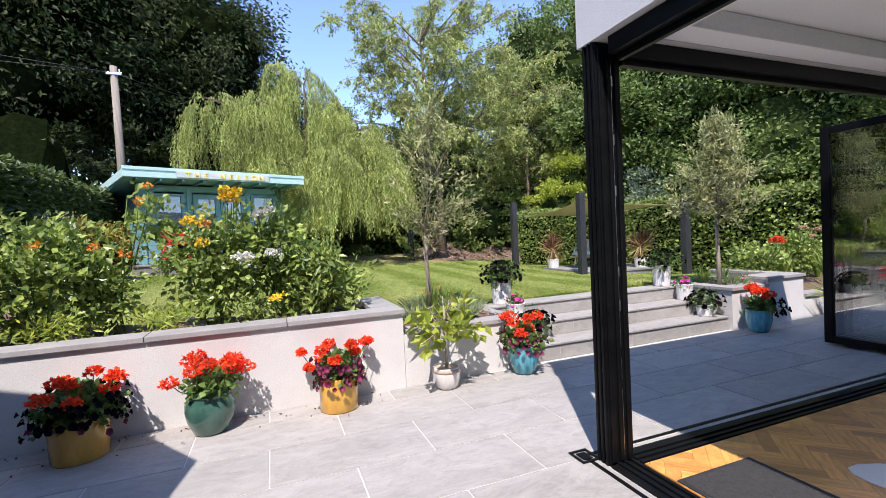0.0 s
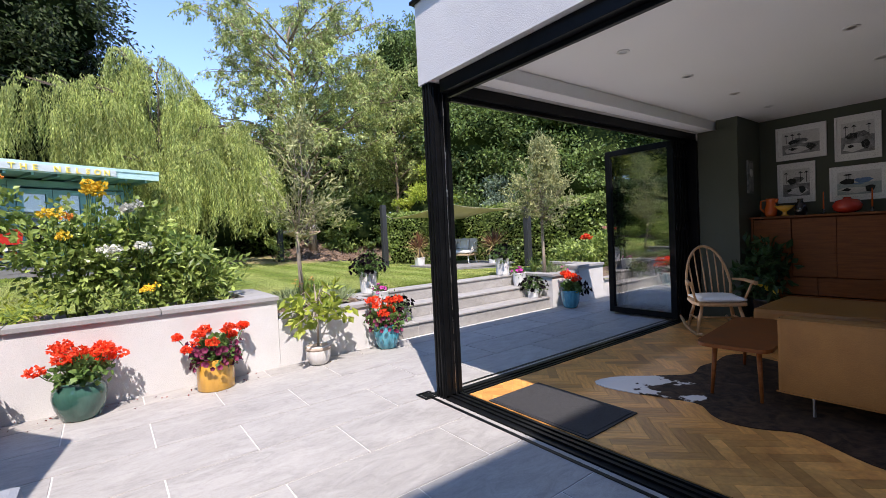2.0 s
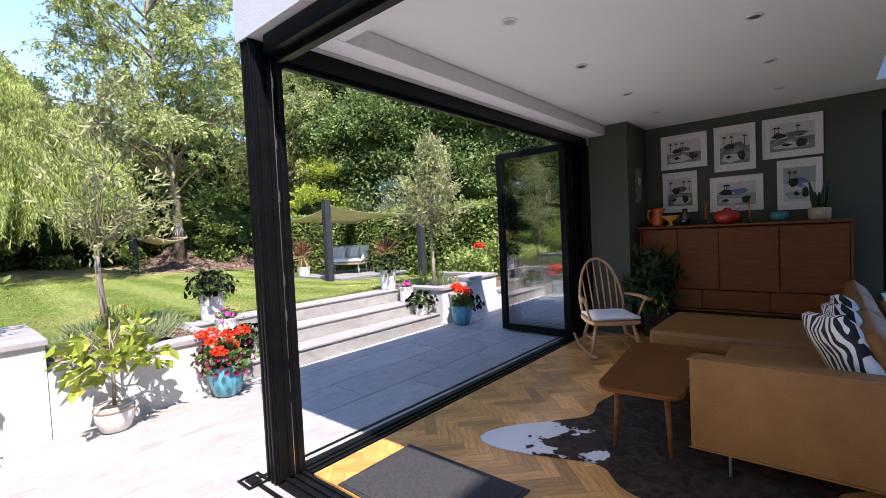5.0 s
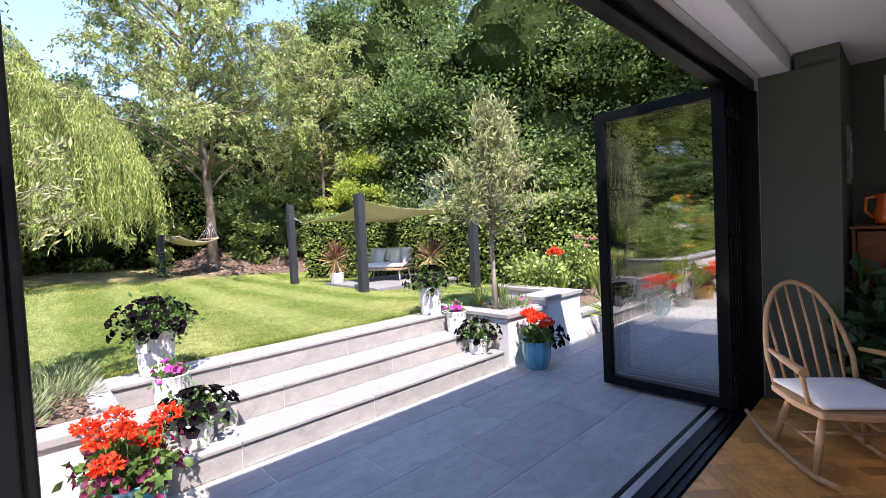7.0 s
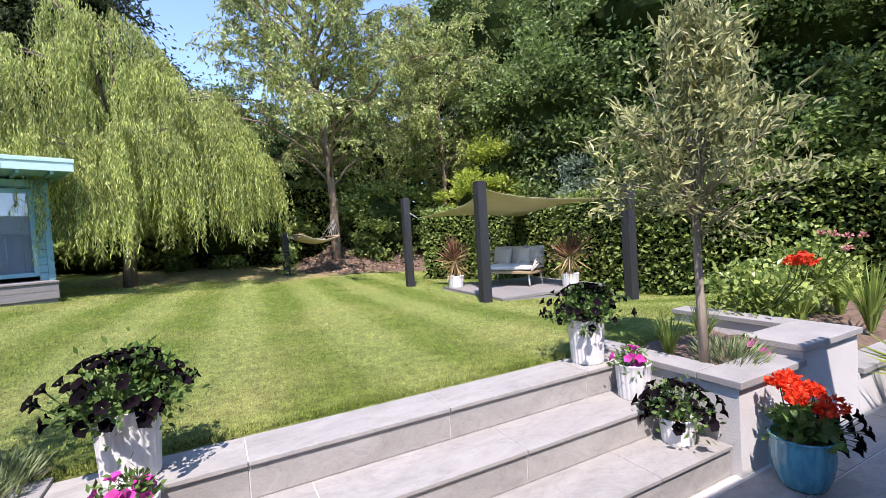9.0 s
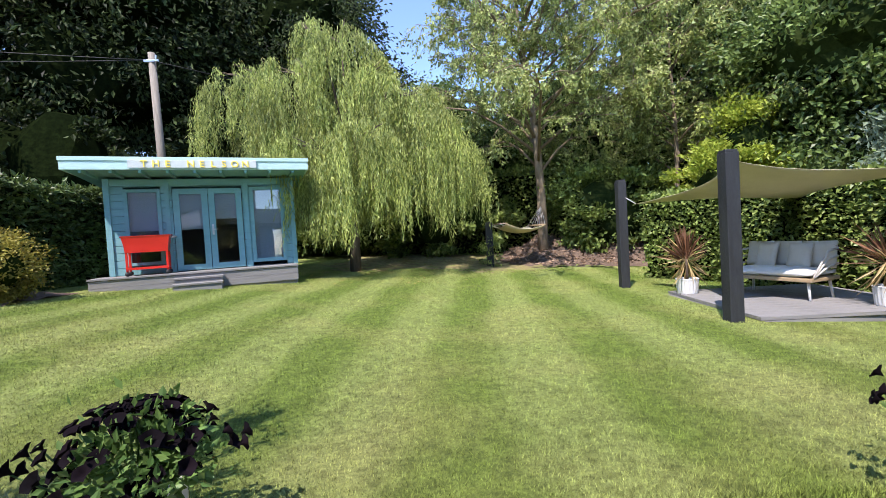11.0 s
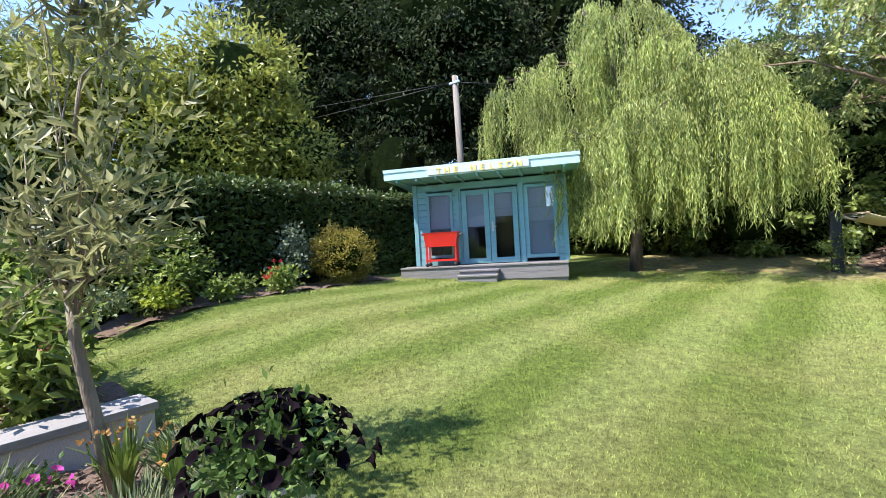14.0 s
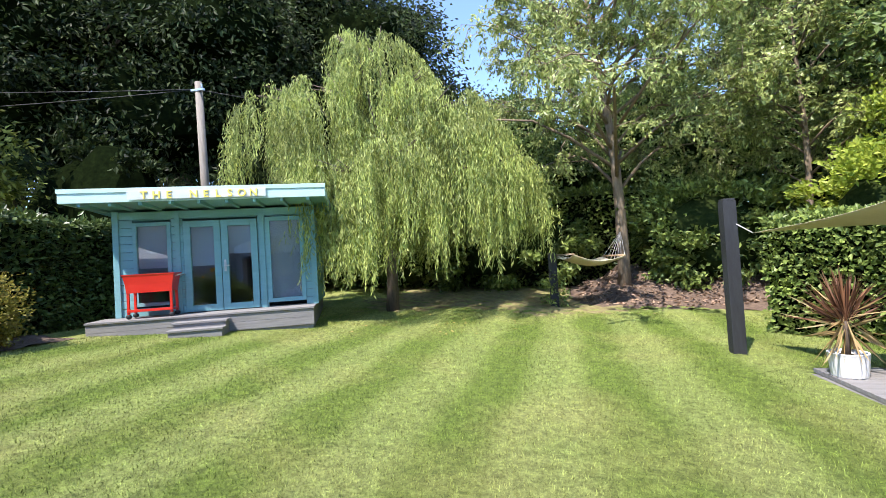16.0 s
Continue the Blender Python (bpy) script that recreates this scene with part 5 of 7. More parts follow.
for end, out in ((a, Vector((4.3, 14.66, 1.55))), (b, Vector((5.86, 15.85, 2.05)))):
    for w in np.linspace(-1, 1, 7):
        part("cord", tube([end + s * w * 0.42 + Vector((0, 0, 0.1 * w * w)), out], 0.006, 4), ROPE, ham)
    part("spreader_bar", tube([end - s * 0.44 + Vector((0, 0, 0.1)), end + s * 0.44 + Vector((0, 0, 0.1))], 0.018, 8), TEAK_PALE, ham)


# ---- planted pots ----
def glaze(name, dark, light, rough=0.18, scale=6):
    return surface(name, dark, light, scale, rough, 0.08, 30, coat=0.6, stretch=(1, 1, 0.35))


YELLOW_POT = glaze("mustard_glaze", (0.5, 0.25, 0.03), (0.66, 0.37, 0.06))
GREEN_POT = glaze("bottle_green_glaze", (0.02, 0.07, 0.05), (0.055, 0.13, 0.1))
BLUE_POT = glaze("turquoise_glaze", (0.02, 0.17, 0.25), (0.1, 0.38, 0.46), 0.2, 18)
CREAM_POT = glaze("cream_glaze", (0.55, 0.53, 0.5), (0.68, 0.66, 0.62), 0.3)
TERRA = surface("speckled_band", (0.3, 0.22, 0.16), (0.5, 0.42, 0.34), 60, 0.8, 0.3, 90)
ZINC = surface("white_washed_zinc", (0.6, 0.6, 0.58), (0.75, 0.75, 0.73), 7, 0.5, 0.15, 60, stretch=(1, 1, 0.3))


def pot(name, x, y, z, profile, material, label, flute=0, depth=0.0, steps=40, band=None, turn=0.0):
    """A hollow pot with soil; profile is the outside (radius, z)."""
    root = thing(name, pose(x, y, z, 0, 0, turn), label, "plant pot", "planted pots")
    top_r, top_z = profile[-1]
    inner = [(top_r * 0.9, top_z), (top_r * 0.86, top_z - 0.05), (0.0005, top_z - 0.05)]
    part("vessel", lathe(profile + [(top_r * 0.96, top_z + 0.006)] + inner, steps, flute, depth), material, root)
    soil = lathe([(top_r * 0.855, top_z - 0.047), (top_r * 0.6, top_z - 0.03), (0.001, top_z - 0.02)], 20)
    part("soil", soil, SOIL, root)
    if band:
        part("band", lathe([(band[0], band[1]), (band[0] + 0.004, (band[1] + band[2]) / 2), (band[0], band[2])], 40), TERRA, root, "speckled unglazed band")
    return root


def flower_heads(name, centres, radius, petals, size, material, parent, flat=0.7, up=0.5):
    """Rounded flower heads of many petals."""
    c = np.array(centres, float)
    k = np.repeat(np.arange(len(c)), petals)
    d = unit(RNG.normal(size=(len(k), 3)))
    d[:, 2] = np.abs(d[:, 2]) * up + d[:, 2] * (1 - up)
    r = np.broadcast_to(radius, len(c))[k][:, None]
    at = c[k] + d * r * np.array([1, 1, flat]) * RNG.uniform(0.55, 1, (len(k), 1))
    return leaf_mesh(name, at, d + 0.6 * RNG.normal(size=(len(k), 3)), size, size * 0.95, material, parent, fold=0.15, kind="stuff")


def trumpets(name, centres, ways, size, material, parent):
    """Petunia flowers: five-lobed funnels."""
    vs, fs = [], []
    for c, w in zip(centres, ways):
        w = Vector(w).normalized()
        a = w.orthogonal().normalized()
        b = w.cross(a)
        sz = size * RNG.uniform(0.75, 1.2)
        base = len(vs)
        vs.append(Vector(c) - w * sz * 0.55)
        for k in range(10):
            ang = 2 * math.pi * k / 10
            r = sz * (0.62 if k % 2 == 0 else 0.5)
            vs.append(Vector(c) + (a * math.cos(ang) + b * math.sin(ang)) * r + w * sz * (0.08 if k % 2 else -0.02))
        ring2 = base + 11
        for k in range(10):
            ang = 2 * math.pi * k / 10
            vs.append(Vector(c) - w * sz * 0.22 + (a * math.cos(ang) + b * math.sin(ang)) * sz * 0.2)
        for k in range(10):
            n = (k + 1) % 10
            fs.append((base, ring2 + k, ring2 + n))
            fs.append((ring2 + k, base + 1 + k, base + 1 + n))
            fs.append((ring2 + k, base + 1 + n, ring2 + n))
    ob = raw_mesh(name, np.array([tuple(v) for v in vs]), np.array(fs), material, smooth=True)
    ob.parent = parent
    return tagged(ob, kind="stuff")


def mound(parent, r, h, base, leaves, leaf, material, name="foliage", spread=0.05, skirt=0.0):
    """A leafy mound above a pot; skirt lets it hang over the rim."""
    at, way = clumped([(0, 0, base + h * 0.35, r, r, h * 0.65)], 60, leaves, spread, 0.35)
    if skirt:
        d = np.hypot(at[:, 0], at[:, 1])
        at[:, 2] -= skirt * np.clip(d / r - 0.5, 0, 2) * 1.2
    return leaf_mesh(name, at, way, leaf[0], leaf[1], material, parent, fold=0.1)


def stems(parent, tips, base, radius=0.0035, name="stem_mass"):
    bm = bmesh.new()
    for t in tips:
        t = Vector(t)
        s = Vector((t.x * 0.25, t.y * 0.25, base))
        tube([s, s.lerp(t, 0.5) + Vector((t.x * 0.12, t.y * 0.12, 0)), t], radius, 5, bm)
    tagged(part(name, bm, L_POT, parent), kind="stuff")


def geranium(p, top, r, heads, seed, petunia=None, head=0.055, scat=0):
    """Scarlet geranium heads above leaves, with petunias round the rim."""
    rnd = random.Random(seed)
    mound(p, r * 0.9, 0.17, top + 0.01, int(260 * (r / 0.15) ** 2), (0.055, 0.055), L_POT, spread=0.03, skirt=0.02)
    tips = []
    for k in range(heads):
        a, q = k * 2.4 + rnd.uniform(-0.3, 0.3), r * math.sqrt(rnd.uniform(0.05, 1.0))
        tips.append((q * math.cos(a), q * math.sin(a), top + 0.14 + rnd.uniform(0, 0.16) - q * 0.12))
    for k in range(scat):
        a = rnd.uniform(0, 6.28)
        tips.append((r * 1.5 * math.cos(a), r * 1.5 * math.sin(a), top + rnd.uniform(0.08, 0.26)))
    flower_heads("flower_head", tips, [head * rnd.uniform(0.7, 1.15) for _ in tips], 110, 0.026, P_RED, p, 0.8, 0.35)
    stems(p, tips, top - 0.02)
    if petunia:
        n, mat = petunia
        cs, ws = [], []
        for k in range(n):
            a, q = rnd.uniform(0, 6.28), r * rnd.uniform(0.75, 1.25)
            cs.append((q * math.cos(a), q * math.sin(a), top + rnd.uniform(-0.05, 0.15)))
            ws.append((math.cos(a), math.sin(a), rnd.uniform(0.0, 0.7)))
        trumpets("petunia_bloom", cs, ws, 0.042, mat, p)
        mound(p, r * 1.0, 0.12, top - 0.01, 260, (0.035, 0.02), L_POT, "trailing_foliage", spread=0.03, skirt=0.04)


def petunias(p, top, r, h, n, material, seed, size=0.05, leaves=900, side=0.0):
    rnd = random.Random(seed)
    cs, ws = [], []
    for k in range(n):
        a, e = rnd.uniform(0, 6.28), rnd.uniform(-0.35, 1.45)
        rr = r * (rnd.uniform(0.6, 1.12) if k % 3 else rnd.uniform(1.1, 1.42))
        cs.append((rr * math.cos(a) * math.cos(e) + side, rr * math.sin(a) * math.cos(e), top + h * 0.25 + h * 0.8 * math.sin(e)))
        ws.append((math.cos(a) * math.cos(e), math.sin(a) * math.cos(e), 0.3 + math.sin(e)))
    trumpets("petunia_bloom", cs, ws, size, material, p)
    mound(p, r * 0.86, h * 1.0, top, leaves, (0.036, 0.02), L_POT, "foliage", 0.035, skirt=0.03)
    stems(p, cs[: n // 2], top - 0.02, 0.0025)


WY = WALL_Y - 0.005
tub = [(0.15, 0), (0.158, 0.012), (0.164, 0.15), (0.168, 0.265), (0.166, 0.275)]
p1 = pot("flower_pot", -1.5, 3.44, 0, tub, YELLOW_POT, "mustard glazed pot of red geraniums and dark petunias")
geranium(p1, 0.275, 0.25, 10, 1, (110, P_BLACK), 0.062)
trumpets("plum_flowers", [(0.26 * math.cos(a), 0.26 * math.sin(a), 0.3 - 0.12 * random.Random(int(a * 10)).random()) for a in np.linspace(0, 6.2, 12)], [(math.cos(a), math.sin(a), 0.3) for a in np.linspace(0, 6.2, 12)], 0.04, P_PLUM, p1)
jar = [(0.105, 0), (0.118, 0.015), (0.155, 0.1), (0.168, 0.175), (0.162, 0.225), (0.138, 0.258), (0.14, 0.275), (0.146, 0.28)]
p2 = pot("flower_pot", -0.74, 3.48, 0, jar, GREEN_POT, "bottle green glazed jar of red geraniums")
geranium(p2, 0.28, 0.165, 9, 2, None, 0.058, scat=3)
p3 = pot("flower_pot", 0.17, 3.48, 0, [(0.142, 0), (0.15, 0.01), (0.148, 0.14), (0.15, 0.25), (0.148, 0.258)], YELLOW_POT, "mustard glazed pot of geraniums and plum petunias")
geranium(p3, 0.255, 0.18, 7, 3, (110, P_PLUM), 0.042, scat=4)
p4 = pot("flower_pot", 1.1, 3.5, 0, [(0.075, 0), (0.095, 0.02), (0.118, 0.09), (0.122, 0.14), (0.12, 0.185)], CREAM_POT, "cream pot with a speckled band and a young tree", band=(0.122, 0.145, 0.18))
bm = tube([(0, 0, 0.12), (0.008, 0, 0.45), (0.0, 0, 0.72)], [0.013, 0.012, 0.007], 8)
tips = []
for k in range(17):
    a, e = k * 2.4, 0.15 + 0.85 * ((k * 7) % 6) / 6
    tip = ((0.33 - 0.17 * e) * math.cos(a), (0.33 - 0.17 * e) * math.sin(a), 0.38 + 0.42 * e)
    tips.append(tip)
    tube([(0, 0, 0.38 + 0.28 * e), (tip[0] * 0.5, tip[1] * 0.5, tip[2] + 0.05), tip], 0.0045, 5, bm)
part("young_trunk", bm, PALE_BARK, p4)
c = np.repeat(np.array(tips), 11, 0)
at = c * RNG.uniform(0.65, 1.0, (len(c), 1)) ** [1, 1, 0.15] + RNG.normal(size=c.shape) * 0.035
way = unit(c * [1, 1, 0] + 0.4 * RNG.normal(size=c.shape)) + [0, 0, -0.45]
leaf_mesh("foliage", at, way, 0.115, 0.072, L_LIME, p4, fold=0.12)
vase = [(0.085, 0), (0.1, 0.016), (0.124, 0.082), (0.137, 0.165), (0.134, 0.23), (0.136, 0.257), (0.141, 0.262)]
p5 = pot("flower_pot", 1.9, 3.53, 0, vase, BLUE_POT, "turquoise glazed pot of geraniums and petunias", 18, 0.02, 72)
geranium(p5, 0.262, 0.19, 9, 5, (70, P_PLUM), 0.058)
p6 = pot("flower_pot", 5.13, 3.5, 0, vase, BLUE_POT, "turquoise glazed pot of geraniums and a trailing petunia", 18, 0.02, 72)
geranium(p6, 0.262, 0.15, 8, 6, None, 0.055)
rnd = random.Random(44)
cs = [(rnd.uniform(0.08, 0.3), rnd.uniform(-0.2, 0.08), rnd.uniform(0.2, 0.42)) for k in range(34)]
trumpets("petunia_bloom", cs, [(0.4, -1, 0.3)] * 34, 0.06, P_BLACK, p6)
stems(p6, cs, 0.27, 0.0025, "trailing_stem_mass")

tall = [(0.098, 0), (0.1, 0.01), (0.108, 0.17), (0.112, 0.275), (0.115, 0.28)]
for x, y, n in ((2.2, 4.48, 7), (4.67, 4.48, 8)):
    p = pot("zinc_planter", x, y, RISE * 3, tall, ZINC, "fluted white metal planter of near-black petunias", 24, 0.028, 96)
    petunias(p, 0.28, 0.22, 0.22, 120, P_BLACK, n, 0.044, 1500)
short = [(0.088, 0), (0.09, 0.008), (0.097, 0.12), (0.1, 0.2), (0.103, 0.205)]
for x, y, n in ((2.22, 4.2, 9), (4.76, 4.2, 10)):
    p = pot("zinc_planter", x, y, RISE * 2, short, ZINC, "small fluted white metal planter of magenta petunias", 20, 0.028, 80)
    petunias(p, 0.2, 0.09, 0.1, 9, P_PINK, n, 0.055, 220)
low = [(0.08, 0), (0.082, 0.008), (0.088, 0.08), (0.09, 0.13), (0.093, 0.135)]
for x, y, n in ((2.28, 3.93, 12), (4.76, 3.92, 13)):
    p = pot("zinc_planter", x, y, RISE, low, ZINC, "low fluted white metal planter of dark petunias", 20, 0.028, 80)
    petunias(p, 0.13, 0.18, 0.19, 54, P_BLACK, n, 0.056, 420)


def cordyline(x, y, z):
    p = pot("zinc_planter", x, y, z, [(0.13, 0), (0.132, 0.01), (0.145, 0.16), (0.15, 0.21), (0.153, 0.215)], ZINC, "fluted white metal planter with a bronze cordyline", 20, 0.028, 80)
    part("stem", tube([(0, 0, 0.16), (0, 0, 0.5)], [0.025, 0.02], 8), BARK, p)
    n = 150
    a = RNG.uniform(0, 2 * math.pi, n)
    e = np.concatenate([RNG.uniform(0.55, 1.5, 85), RNG.uniform(-0.2, 0.6, 35), RNG.uniform(-1.35, -0.6, 30)])
    d = np.stack([np.cos(a) * np.cos(e), np.sin(a) * np.cos(e), np.sin(e)], -1)
    at = np.array([[0, 0, 0.46]]) + d * 0.03 + np.stack([0 * a, 0 * a, RNG.uniform(-0.05, 0.12, n)], -1)
    leaf_mesh("foliage", at[:100], d[:100], 0.44, 0.024, L_CORDY, p, fold=0.2)
    leaf_mesh("old_foliage", at[100:], d[100:], 0.4, 0.026, L_STRAW, p, fold=0.2, label="drooping straw coloured older leaves")


cordyline(6.6, 9.74, DK)
cordyline(7.95, 8.12, DK)


# ---- the room ----
ZEBRA_W = surface("zebra_white", (0.62, 0.6, 0.56), (0.72, 0.7, 0.66), 4, 0.9, 0.2, 160)


def striped(name, a, b, scale, twist=6.0):
    m, n, l, p = node_mat(name)
    tc = n.new("ShaderNodeTexCoord")
    w = n.new("ShaderNodeTexWave")
    w.inputs["Scale"].default_value = scale
    w.inputs["Distortion"].default_value = twist
    w.inputs["Detail"].default_value = 0.6
    w.inputs["Detail Scale"].default_value = 1.2
    l.new(tc.outputs["Object"], w.inputs["Vector"])
    r = n.new("ShaderNodeValToRGB")
    r.color_ramp.elements[0].position, r.color_ramp.elements[1].position = 0.46, 0.52
    r.color_ramp.elements[0].color, r.color_ramp.elements[1].color = (*a, 1), (*b, 1)
    l.new(w.outputs[0], r.inputs[0])
    l.new(r.outputs[0], p.inputs["Base Color"])
    p.inputs["Roughness"].default_value = 0.85
    return m


ZEBRA = striped("zebra_print", (0.012, 0.012, 0.016), (0.74, 0.72, 0.68), 6.5, 9.0)


def patchy(name, a, b, scale, cut, fine=90.0):
    """Two colours in sharp patches, with a short pile."""
    m, n, l, p = node_mat(name)
    tc = n.new("ShaderNodeTexCoord")
    w = n.new("ShaderNodeTexNoise")
    w.inputs["Scale"].default_value = scale
    w.inputs["Detail"].default_value = 5
    l.new(tc.outputs["Object"], w.inputs["Vector"])
    r = n.new("ShaderNodeValToRGB")
    r.color_ramp.elements[0].position, r.color_ramp.elements[1].position = cut, cut + 0.03
    r.color_ramp.elements[0].color, r.color_ramp.elements[1].color = (*a, 1), (*b, 1)
    l.new(w.outputs[0], r.inputs[0])
    f = n.new("ShaderNodeTexNoise")
    f.inputs["Scale"].default_value = fine
    l.new(tc.outputs["Object"], f.inputs["Vector"])
    bmp = n.new("ShaderNodeBump")
    bmp.inputs["Strength"].default_value = 0.5
    bmp.inputs["Distance"].default_value = 0.006
    l.new(f.outputs[0], bmp.inputs["Height"])
    l.new(bmp.outputs[0], p.inputs["Normal"])
    l.new(r.outputs[0], p.inputs["Base Color"])
    p.inputs["Roughness"].default_value = 0.7
    return m


def hide_mat():
    """Cowhide: dark brown back running out to a white belly edge."""
    m, n, l, p = node_mat("cowhide")
    tc = n.new("ShaderNodeTexCoord")
    w = n.new("ShaderNodeTexNoise")
    w.inputs["Scale"].default_value = 4.5
    w.inputs["Detail"].default_value = 6
    l.new(tc.outputs["Object"], w.inputs["Vector"])
    ln = n.new("ShaderNodeVectorMath")
    ln.operation = "DOT_PRODUCT"
    ln.inputs[1].default_value = (-0.5, 0.86, 0)
    l.new(tc.outputs["Object"], ln.inputs[0])
    ad = n.new("ShaderNodeMath")
    ad.operation = "MULTIPLY_ADD"
    ad.inputs[1].default_value = 0.5
    l.new(ln.outputs["Value"], ad.inputs[0])
    l.new(w.outputs[0], ad.inputs[2])
    r = n.new("ShaderNodeValToRGB")
    r.color_ramp.elements[0].position, r.color_ramp.elements[1].position = 0.92, 0.94
    r.color_ramp.elements[0].color, r.color_ramp.elements[1].color = (0.03, 0.018, 0.011, 1), (0.66, 0.63, 0.58, 1)
    l.new(ad.outputs[0], r.inputs[0])
    brindle = n.new("ShaderNodeTexNoise")
    brindle.inputs["Scale"].default_value = 9
    brindle.inputs["Detail"].default_value = 8
    brindle.inputs["Distortion"].default_value = 1.5
    l.new(tc.outputs["Object"], brindle.inputs["Vector"])
    tone = n.new("ShaderNodeMapRange")
    tone.inputs["From Min"].default_value, tone.inputs["From Max"].default_value = 0.35, 0.7
    tone.inputs["To Min"].default_value, tone.inputs["To Max"].default_value = 0.45, 2.4
    l.new(brindle.outputs[0], tone.inputs[0])
    hair = n.new("ShaderNodeHueSaturation")
    l.new(tone.outputs[0], hair.inputs["Value"])
    l.new(r.outputs[0], hair.inputs["Color"])
    mixed = n.new("ShaderNodeMix")
    mixed.data_type = "RGBA"
    l.new(r.outputs[0], mixed.inputs["B"])
    l.new(hair.outputs[0], mixed.inputs["A"])
    cut = n.new("ShaderNodeMath")
    cut.operation = "GREATER_THAN"
    cut.inputs[1].default_value = 0.93
    l.new(ad.outputs[0], cut.inputs[0])
    l.new(cut.outputs[0], mixed.inputs["Factor"])
    l.new(mixed.outputs["Result"], p.inputs["Base Color"])
    f = n.new("ShaderNodeTexNoise")
    f.inputs["Scale"].default_value = 90
    l.new(tc.outputs["Object"], f.inputs["Vector"])
    bmp = n.new("ShaderNodeBump")
    bmp.inputs["Strength"].default_value = 0.5
    bmp.inputs["Distance"].default_value = 0.006
    l.new(f.outputs[0], bmp.inputs["Height"])
    l.new(bmp.outputs[0], p.inputs["Normal"])
    p.inputs["Roughness"].default_value = 0.75
    p.inputs["Specular IOR Level"].default_value = 0.2
    return m


HIDE = hide_mat()
MAT_GREY = surface("charcoal_coir", (0.02, 0.02, 0.021), (0.05, 0.05, 0.051), 60, 0.95, 0.9, 200)
FRAME_WHITE = surface("white_picture_frame", (0.7, 0.69, 0.66), (0.78, 0.77, 0.74), 3, 0.5, 0.03, 60)
PAPER = surface("print_paper", (0.74, 0.73, 0.69), (0.8, 0.79, 0.75), 2, 0.8, 0.02, 60)
PIC_GLASS = glassy("picture_glass", (0.985, 0.985, 0.985), 0.012)
CERAMICS = {
    "orange": glaze("orange_glaze", (0.62, 0.1, 0.015), (0.75, 0.16, 0.03)),
    "yellow": glaze("amber_glaze", (0.7, 0.33, 0.03), (0.8, 0.45, 0.06)),
    "black": glaze("black_glaze", (0.012, 0.012, 0.015), (0.03, 0.03, 0.035)),
    "red": glaze("red_glaze", (0.42, 0.025, 0.015), (0.55, 0.05, 0.025)),
    "blue": glaze("blue_glaze", (0.02, 0.16, 0.24), (0.05, 0.26, 0.36)),
}
BASKET = surface("woven_basket", (0.3, 0.24, 0.16), (0.5, 0.42, 0.3), 40, 0.85, 0.6, 90)
L_HOUSE = leafy("houseplant_leaves", (0.012, 0.04, 0.015), (0.05, 0.11, 0.035), 0.35, 0.2)
GREY_BOX = surface("grey_storage_front", (0.3, 0.3, 0.28), (0.36, 0.36, 0.34), 3, 0.6, 0.04, 60)
P_LEMON = leafy("lemon_skin", (0.65, 0.5, 0.03), (0.75, 0.6, 0.06), 0.4, 0.1)


def knock_mat(x0, y0, x1, y1):
    root = thing("door_mat", pose((x0 + x1) / 2, (y0 + y1) / 2, 0.018), "large charcoal coir door mat on the parquet", "door mat")
    w, d = (x1 - x0) / 2, (y1 - y0) / 2
    part("mat_surface", box(-w + 0.02, -d + 0.02, 0, w - 0.02, d - 0.02, 0.011, 0.003), MAT_GREY, root)
    part("edging", boxes((-w, -d, 0, w, -d + 0.02, 0.007), (-w, d - 0.02, 0, w, d, 0.007), (-w, -d + 0.02, 0, -w + 0.02, d - 0.02, 0.007), (w - 0.02, -d + 0.02, 0, w, d - 0.02, 0.007)), RUBBER, root, "black rubber edging")


knock_mat(1.59, 0.74, 2.12, 1.56)


def cowhide(x, y, turn):
    root = thing("cowhide_rug", pose(x, y, 0.018, 0, 0, turn), "dark brown and white cowhide rug on the parquet", "rug")
    bm = bmesh.new()
    n, rings = 120, 7
    rim = []
    for k in range(n):
        a = 2 * math.pi * k / n
        r = 0.68 + 0.04 * math.sin(7 * a) + 0.05 * noise.noise(Vector((math.cos(a) * 3, math.sin(a) * 3, 4)))
        for shank, far in ((125, 0.58), (222, 0.4), (38, 0.35), (-58, 0.4), (175, 0.1)):
            off = (math.degrees(a) - shank + 180) % 360 - 180
            r += far * math.exp(-(off / 15) ** 2)
        rim.append(Vector((r * math.cos(a), r * math.sin(a), 0)))
    c = bm.verts.new((0, 0, 0.006))
    last = None
    for j in range(1, rings + 1):
        ring = [bm.verts.new(p * j / rings + Vector((0, 0, 0.006 + 0.004 * noise.noise(p * j)))) for p in rim]
        for k in range(n):
            if last is None:
                bm.faces.new((c, ring[k], ring[(k + 1) % n]))
            else:
                bm.faces.new((last[k], ring[k], ring[(k + 1) % n], last[(k + 1) % n]))
        last = ring
    ob = part("hide", bm, HIDE, root)
    ob.modifiers.new("thick", "SOLIDIFY").thickness = 0.005


cowhide(3.15, 0.2, 0)


def coffee_table(m):
    root = thing("coffee_table", m, "teak coffee table with rounded corners on slim legs", "coffee table")
    bm = box(-0.6, -0.24, 0.35, 0.6, 0.24, 0.375)
    vert = [e for e in bm.edges if abs(e.verts[0].co.z - e.verts[1].co.z) > 0.01]
    bmesh.ops.bevel(bm, geom=vert, offset=0.1, segments=6, profile=0.5, affect="EDGES")
    part("tabletop", bm, TEAK, root)
